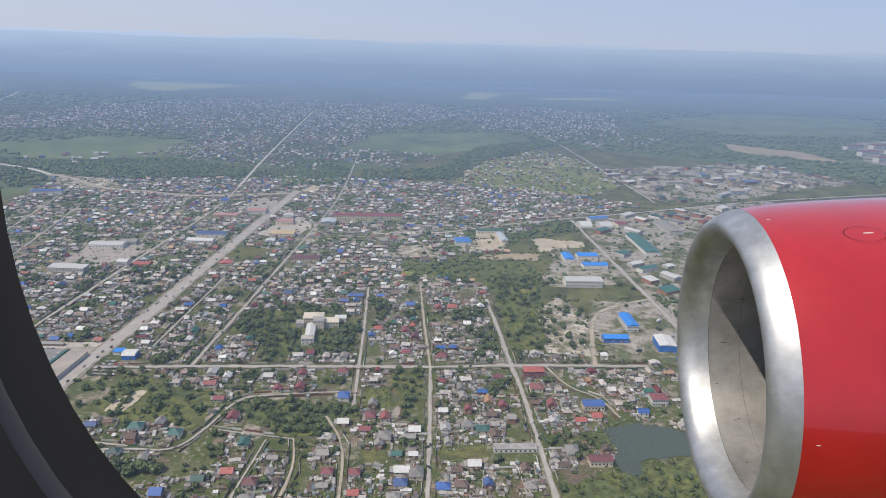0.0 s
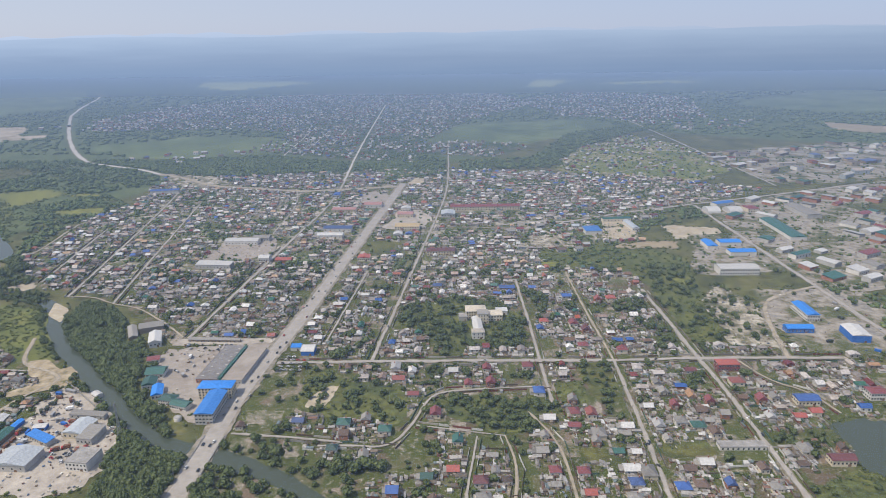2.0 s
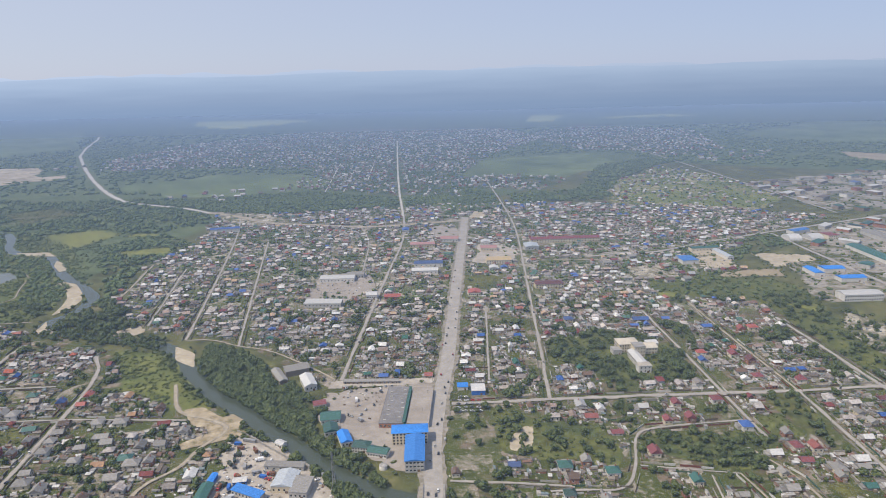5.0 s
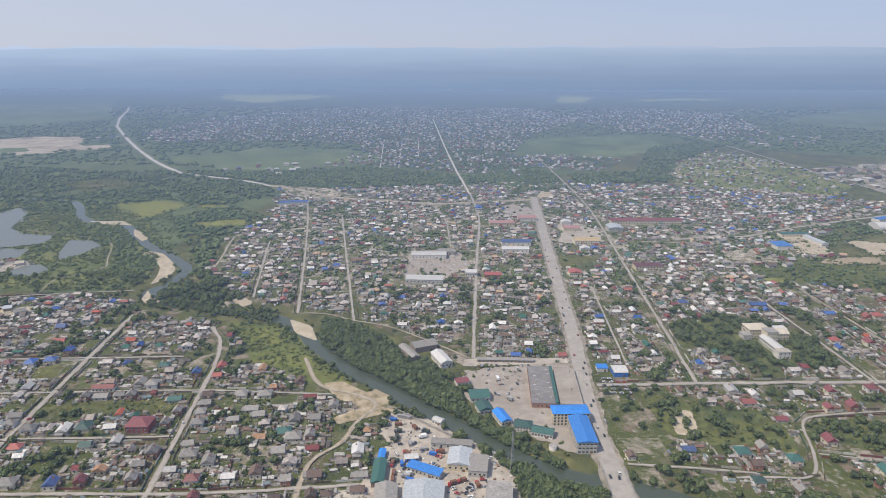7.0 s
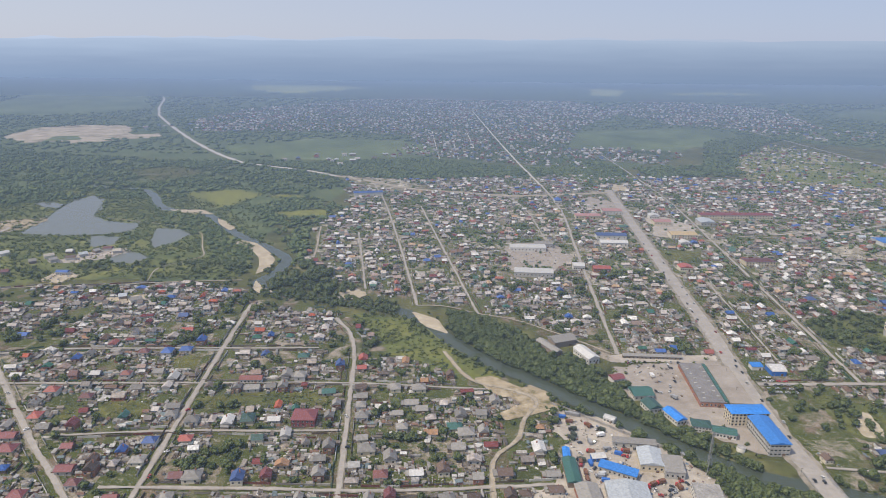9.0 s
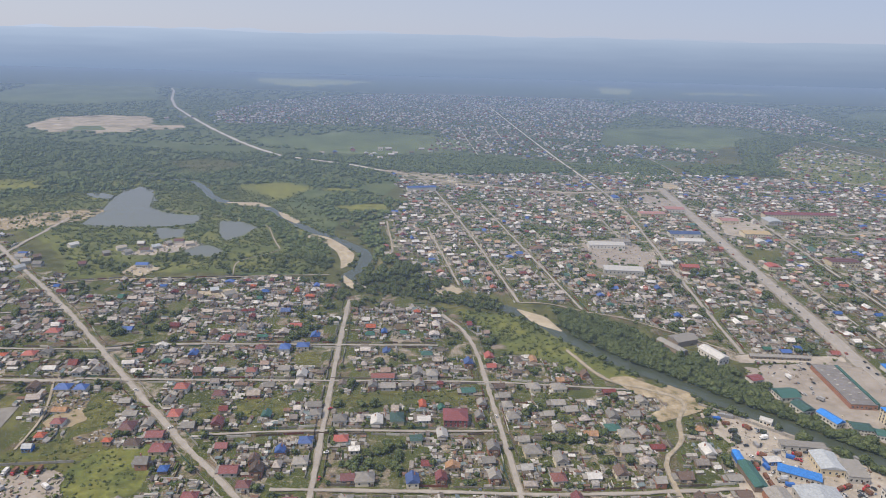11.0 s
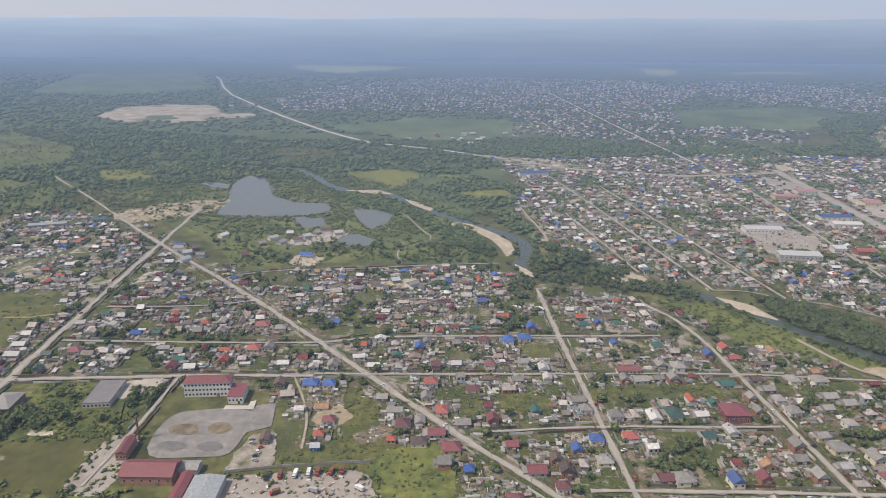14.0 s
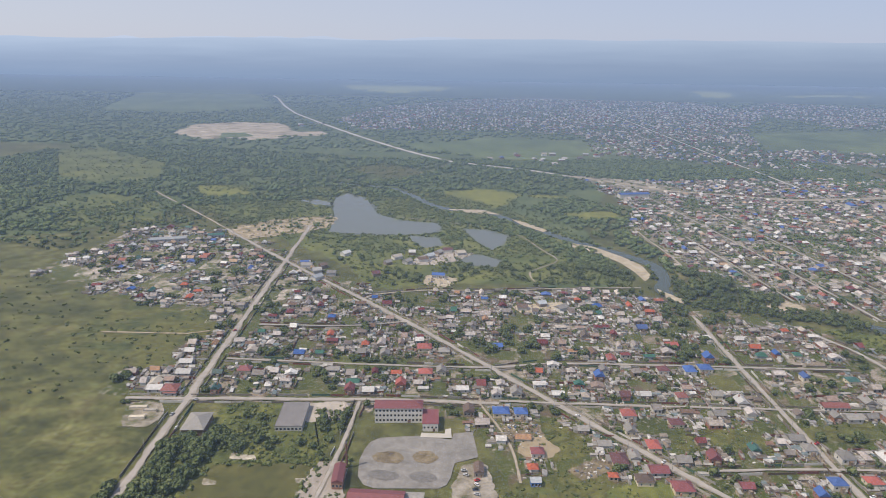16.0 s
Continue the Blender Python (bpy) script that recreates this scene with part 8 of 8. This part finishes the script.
# ---- far hills and haze ----
def far_hills(name, depth, foot, low, high, seed, stops, label):
    """Backdrop hills far behind the land, haze painted as a glow, paler towards their tops."""
    hill = bpy.data.materials.new("hills_haze_glow")
    hill.use_nodes = True
    n, l = hill.node_tree.nodes, hill.node_tree.links
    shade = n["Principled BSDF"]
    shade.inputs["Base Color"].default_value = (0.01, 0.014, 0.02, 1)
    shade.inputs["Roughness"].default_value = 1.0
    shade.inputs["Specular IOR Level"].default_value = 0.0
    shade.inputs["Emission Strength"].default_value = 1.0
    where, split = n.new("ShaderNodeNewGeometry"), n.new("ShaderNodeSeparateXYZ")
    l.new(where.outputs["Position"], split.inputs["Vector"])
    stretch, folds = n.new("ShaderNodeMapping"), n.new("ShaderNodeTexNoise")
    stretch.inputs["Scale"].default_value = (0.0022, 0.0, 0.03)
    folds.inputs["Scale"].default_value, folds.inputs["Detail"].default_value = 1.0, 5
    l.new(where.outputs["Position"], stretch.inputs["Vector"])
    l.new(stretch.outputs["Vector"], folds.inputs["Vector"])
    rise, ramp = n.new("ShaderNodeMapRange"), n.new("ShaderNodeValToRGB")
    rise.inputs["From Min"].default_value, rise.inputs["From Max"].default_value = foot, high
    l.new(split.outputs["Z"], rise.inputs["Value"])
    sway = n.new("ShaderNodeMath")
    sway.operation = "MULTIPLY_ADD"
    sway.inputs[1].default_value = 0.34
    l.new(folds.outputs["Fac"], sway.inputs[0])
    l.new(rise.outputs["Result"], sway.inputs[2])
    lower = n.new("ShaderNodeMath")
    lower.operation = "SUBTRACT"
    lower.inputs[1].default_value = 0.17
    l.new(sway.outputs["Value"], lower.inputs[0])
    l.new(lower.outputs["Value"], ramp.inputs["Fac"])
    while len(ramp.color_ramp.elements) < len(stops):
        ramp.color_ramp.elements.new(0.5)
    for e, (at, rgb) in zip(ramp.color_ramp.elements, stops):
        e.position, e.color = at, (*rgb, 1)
    # the painted glow also dims towards +x, away from the sun's side
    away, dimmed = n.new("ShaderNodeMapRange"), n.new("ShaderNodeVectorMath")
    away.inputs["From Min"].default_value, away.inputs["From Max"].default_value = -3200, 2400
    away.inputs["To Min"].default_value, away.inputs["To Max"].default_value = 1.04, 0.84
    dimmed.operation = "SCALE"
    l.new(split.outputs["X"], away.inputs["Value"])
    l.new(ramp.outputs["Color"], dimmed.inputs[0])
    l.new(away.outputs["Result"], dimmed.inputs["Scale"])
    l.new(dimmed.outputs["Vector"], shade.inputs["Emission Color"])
    v, f, count = [], [], 300
    for i in range(count + 1):
        x = -5000 + 9600 * i / count
        z = low + (high - low) * (0.5 + 0.6 * noise.fractal((x * 0.0016, seed, 0.3), 0.9, 2.2, 6))
        v += [(x, depth - 190, foot), (x, depth - 95, foot + (z - foot) * 0.5), (x, depth, z)]
        if i:
            n0 = 3 * i - 3
            f += [(n0, n0 + 3, n0 + 4, n0 + 1), (n0 + 1, n0 + 4, n0 + 5, n0 + 2)]
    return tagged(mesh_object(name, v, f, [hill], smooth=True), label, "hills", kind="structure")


# glow colours that imitate haze, from foot to crest
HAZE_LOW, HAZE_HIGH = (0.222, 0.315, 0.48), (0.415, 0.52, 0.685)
far_hills("backdrop_hills_1", 2999, 24.05, 186, 200, 1.0, [(0.0, HAZE_LOW), (0.35, (0.265, 0.355, 0.515)), (0.7, (0.34, 0.44, 0.605)), (1.0, HAZE_HIGH)], "glowing backdrop of low hills, horizon haze in its colour")
far_hills("backdrop_hills_2", 4300, 150, 190, 246, 5.0, [(0.0, HAZE_HIGH), (0.5, (0.44, 0.535, 0.7)), (1.0, (0.49, 0.57, 0.72))], "glowing backdrop of faint hills, haze in its colour")

# distance haze imitated by one blue sheet, more opaque with growing y
HAZE = bpy.data.materials.new("haze_tint")
HAZE.use_nodes = True
n, l = HAZE.node_tree.nodes, HAZE.node_tree.links
n.clear()
out = n.new("ShaderNodeOutputMaterial")
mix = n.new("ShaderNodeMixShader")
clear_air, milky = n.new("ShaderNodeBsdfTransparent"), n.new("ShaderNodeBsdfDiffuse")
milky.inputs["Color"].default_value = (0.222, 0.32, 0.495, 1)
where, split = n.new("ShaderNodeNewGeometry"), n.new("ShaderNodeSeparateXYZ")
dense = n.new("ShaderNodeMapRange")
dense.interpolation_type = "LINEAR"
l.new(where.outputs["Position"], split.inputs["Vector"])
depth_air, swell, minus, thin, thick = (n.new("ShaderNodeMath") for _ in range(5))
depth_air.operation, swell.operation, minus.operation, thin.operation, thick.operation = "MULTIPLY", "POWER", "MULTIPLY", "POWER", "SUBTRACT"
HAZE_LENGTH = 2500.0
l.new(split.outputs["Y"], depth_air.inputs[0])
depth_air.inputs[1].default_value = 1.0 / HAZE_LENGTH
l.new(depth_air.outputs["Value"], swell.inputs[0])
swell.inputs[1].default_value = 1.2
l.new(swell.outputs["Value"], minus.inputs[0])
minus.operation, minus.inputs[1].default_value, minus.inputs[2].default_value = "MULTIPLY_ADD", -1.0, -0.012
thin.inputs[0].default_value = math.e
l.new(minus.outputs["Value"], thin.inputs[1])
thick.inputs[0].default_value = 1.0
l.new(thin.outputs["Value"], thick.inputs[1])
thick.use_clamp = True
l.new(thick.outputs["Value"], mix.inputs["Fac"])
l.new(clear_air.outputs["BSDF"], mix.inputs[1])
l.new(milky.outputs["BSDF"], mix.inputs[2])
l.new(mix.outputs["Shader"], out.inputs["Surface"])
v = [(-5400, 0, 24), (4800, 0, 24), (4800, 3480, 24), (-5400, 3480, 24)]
tagged(mesh_object("haze_layer", v, [(0, 1, 2, 3)], [HAZE]), "blue tinted sheet standing in for haze over the land", "haze", kind="structure")

# ---- the aircraft, where the flight over the town begins ----
RED = material("red_aircraft_paint", [(0.35, (0.33, 0.004, 0.006)), (0.65, (0.38, 0.006, 0.008))], 1.5, 0.3, fine=0.05, fine_scale=6, spec=0.5)
RED.node_tree.nodes["Principled BSDF"].inputs["Coat Weight"].default_value = 1.0
RED.node_tree.nodes["Principled BSDF"].inputs["Coat Roughness"].default_value = 0.05
BARE = material("bare_aluminium", [(0.3, (0.36, 0.37, 0.38)), (0.55, (0.46, 0.47, 0.48)), (0.75, (0.52, 0.53, 0.54))], 3.0, 0.46, metal=0.85, fine=0.2, fine_scale=14)
LINER = material("intake_liner", [(0.3, (0.25, 0.245, 0.24)), (0.42, (0.36, 0.355, 0.35)), (0.55, (0.44, 0.435, 0.43)), (0.7, (0.5, 0.495, 0.49))], 3.2, 0.45, metal=0.65, fine=0.16, fine_scale=9)
STAIN = material("oily_stain", [(0.3, (0.07, 0.065, 0.06)), (0.7, (0.14, 0.13, 0.12))], 8.0, 0.6)
FAN = material("fan_blades", [(0.3, (0.008, 0.008, 0.01)), (0.7, (0.018, 0.018, 0.022))], 2.0, 0.38, metal=0.5)
# window surround colours darkened to carry the shade of a cabin not built
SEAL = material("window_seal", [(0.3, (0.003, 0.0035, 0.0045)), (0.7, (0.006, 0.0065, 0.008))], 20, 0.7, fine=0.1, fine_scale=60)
PANEL = material("cabin_panel_shade", [(0.3, (0.022, 0.022, 0.03)), (0.7, (0.027, 0.027, 0.037))], 20, 0.6, fine=0.06, fine_scale=80)
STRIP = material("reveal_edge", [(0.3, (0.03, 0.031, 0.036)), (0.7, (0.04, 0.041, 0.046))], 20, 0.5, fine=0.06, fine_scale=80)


def turned(name, profile, mat, parent, label="", sides=96):
    """A shell turned about the engine's own axis, +x pointing aft."""
    v, f = [], []
    for a, r in profile:
        v += [(a, r * math.cos(2 * math.pi * k / sides), r * math.sin(2 * math.pi * k / sides)) for k in range(sides)]
    for j in range(len(profile) - 1):
        f += [(j * sides + k, (j + 1) * sides + k, (j + 1) * sides + (k + 1) % sides, j * sides + (k + 1) % sides) for k in range(sides)]
    return mesh_object(name, v, f, [mat], parent=parent, label=label, smooth=True)


engine = tagged(new("jet_engine"), "red jet engine nacelle with a bare metal intake lip", "jet engine")
turned("intake_lip", [(0.13, 0.492), (0.08, 0.502), (0.045, 0.512), (0.02, 0.527), (0.006, 0.547), (0.0, 0.565), (0.003, 0.577), (0.012, 0.59), (0.03, 0.603), (0.055, 0.617), (0.086, 0.63)], BARE, engine, "scuffed bare aluminium intake lip")
turned("cowl", [(0.086, 0.6305), (0.14, 0.64), (0.22, 0.65), (0.38, 0.66), (0.6, 0.668), (0.9, 0.672), (1.4, 0.665), (1.9, 0.63), (2.0, 0.6), (1.95, 0.58)], RED, engine, "glossy red painted cowl")
turned("intake_duct", [(0.128, 0.4915), (0.2, 0.49), (0.3, 0.49), (0.4, 0.495), (0.5, 0.5)], LINER, engine, "grey stained intake liner")
turned("spinner", [(0.27, 0.004), (0.3, 0.05), (0.37, 0.11), (0.47, 0.16)], FAN, engine, sides=32)
turned("fan_case", [(0.5, 0.505), (0.5, 0.02)], FAN, engine, sides=48)
blade_v = [(0.42, -0.02, 0.15), (0.48, 0.03, 0.15), (0.49, 0.09, 0.485), (0.43, -0.05, 0.485), (0.43, 0.02, 0.34), (0.485, 0.08, 0.34)]
blade_me = bpy.data.meshes.new("fan_blade")
blade_me.from_pydata(blade_v, [], [(0, 1, 5, 4), (4, 5, 2, 3)])
blade_me.materials.append(FAN)
blade_me.update()
for k in range(24):
    ob = new("fan_blade", blade_me)
    ob.parent, ob.matrix_basis = engine, pose(0, 0, 0, 360 * k / 24)
cowl = bpy.data.objects["cowl"]


def on_cowl(a, y, z, spin=0.0):
    """A place on the cowl's skin, facing outwards."""
    out = Vector((-0.06, y, z)).normalized()
    return Matrix.Translation((a, y, z)) @ out.to_track_quat("Z", "X").to_matrix().to_4x4() @ pose(0, 0, 0, 0, 0, spin)


for k in range(3):
    bm = bmesh.new()
    bmesh.ops.create_cube(bm, size=1, matrix=on_cowl(0.38 + 0.009 * k, -0.2366, 0.6165, 20) @ Matrix.Diagonal((0.0035, 0.014, 0.002, 1)))
    part("stencil_bar", bm, WALLS["white"], cowl, "small white stencil bar")
for a, y, z in ((0.13, -0.6365, 0.052), (0.12, -0.095, 0.6295)):
    bm = bmesh.new()
    bmesh.ops.create_cube(bm, size=1, matrix=on_cowl(a, y, z, 0) @ Matrix.Diagonal((0.0016, 0.011, 0.002, 1)))
    part("scratch_mark", bm, WALLS["white"], cowl, "pale chipped paint mark")
bm = bmesh.new()
bmesh.ops.create_circle(bm, segments=40, radius=0.055)
bmesh.ops.create_circle(bm, segments=40, radius=0.0535)
outer_, inner_ = bm.verts[:40], bm.verts[40:]
for k in range(40):
    bm.faces.new((outer_[k], outer_[(k + 1) % 40], inner_[(k + 1) % 40], inner_[k]))
bm.transform(on_cowl(0.375, -0.243, 0.6165) @ Matrix.Diagonal((0.75, 1.15, 1, 1)))
part("panel_seam", bm, FAN, cowl, "oval seam of an access panel")
turned("liner_seam", [(0.1268, 0.4908), (0.1285, 0.4906)], STAIN, bpy.data.objects["intake_duct"])
turned("liner_seam", [(0.2685, 0.4896), (0.2697, 0.4896)], STAIN, bpy.data.objects["intake_duct"])
random.seed(5)
for k in range(46):
    around, a, length = random.uniform(0, 360), random.uniform(0.14, 0.4), random.uniform(0.006, 0.03)
    bm = bmesh.new()
    bmesh.ops.create_grid(bm, x_segments=3, y_segments=1, size=0.5, matrix=Matrix.Diagonal((length, random.uniform(0.0015, 0.004), 1, 1)))
    for q in bm.verts:
        q.co.y *= 0.3 if abs(q.co.x) > length * 0.3 else 1.0
    bm.transform(pose(0, 0, 0, around) @ Matrix.Translation((a, 0, -0.4885)))
    part("oily_stain", bm, STAIN, bpy.data.objects["intake_duct"])
engine.matrix_basis = pose(1.1302, 2.3407, 164.8126, 0, -4, -6)

port = tagged(new("cabin_window"), "dark rounded cabin window surround seen from the seat", "window")


def ring(name, inner, outer, mat, label=""):
    """A rounded frame between two outlines: each a growth of the opening and a distance from the eye."""
    v, f, n = [], [], 72
    for grow, deep in (inner, ((inner[0] + outer[0]) / 2, (inner[1] + outer[1]) / 2 + 0.0006), outer):
        for k in range(n):
            a = 2 * math.pi * k / n
            c, s = math.cos(a), math.sin(a)
            x = math.copysign(abs(c) ** (2 / 2.2), c) * (0.0648 + grow) * (1.5 if c > 0 else 1.0) + 0.0047
            y = math.copysign(abs(s) ** (2 / 2.2), s) * (0.0753 + grow) + 0.0242
            v.append((x, y, -deep))
    for j in range(2):
        f += [(j * n + k, j * n + (k + 1) % n, (j + 1) * n + (k + 1) % n, (j + 1) * n + k) for k in range(n)]
    return mesh_object(name, v, f, [mat], parent=port, label=label, smooth=True)


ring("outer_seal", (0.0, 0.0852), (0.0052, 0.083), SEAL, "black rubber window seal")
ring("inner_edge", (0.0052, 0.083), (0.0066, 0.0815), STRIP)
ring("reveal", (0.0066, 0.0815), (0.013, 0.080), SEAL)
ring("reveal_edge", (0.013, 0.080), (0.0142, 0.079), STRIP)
ring("side_panel", (0.0142, 0.079), (0.075, 0.074), PANEL, "grey cabin side panel, cabin shade put into its colour")
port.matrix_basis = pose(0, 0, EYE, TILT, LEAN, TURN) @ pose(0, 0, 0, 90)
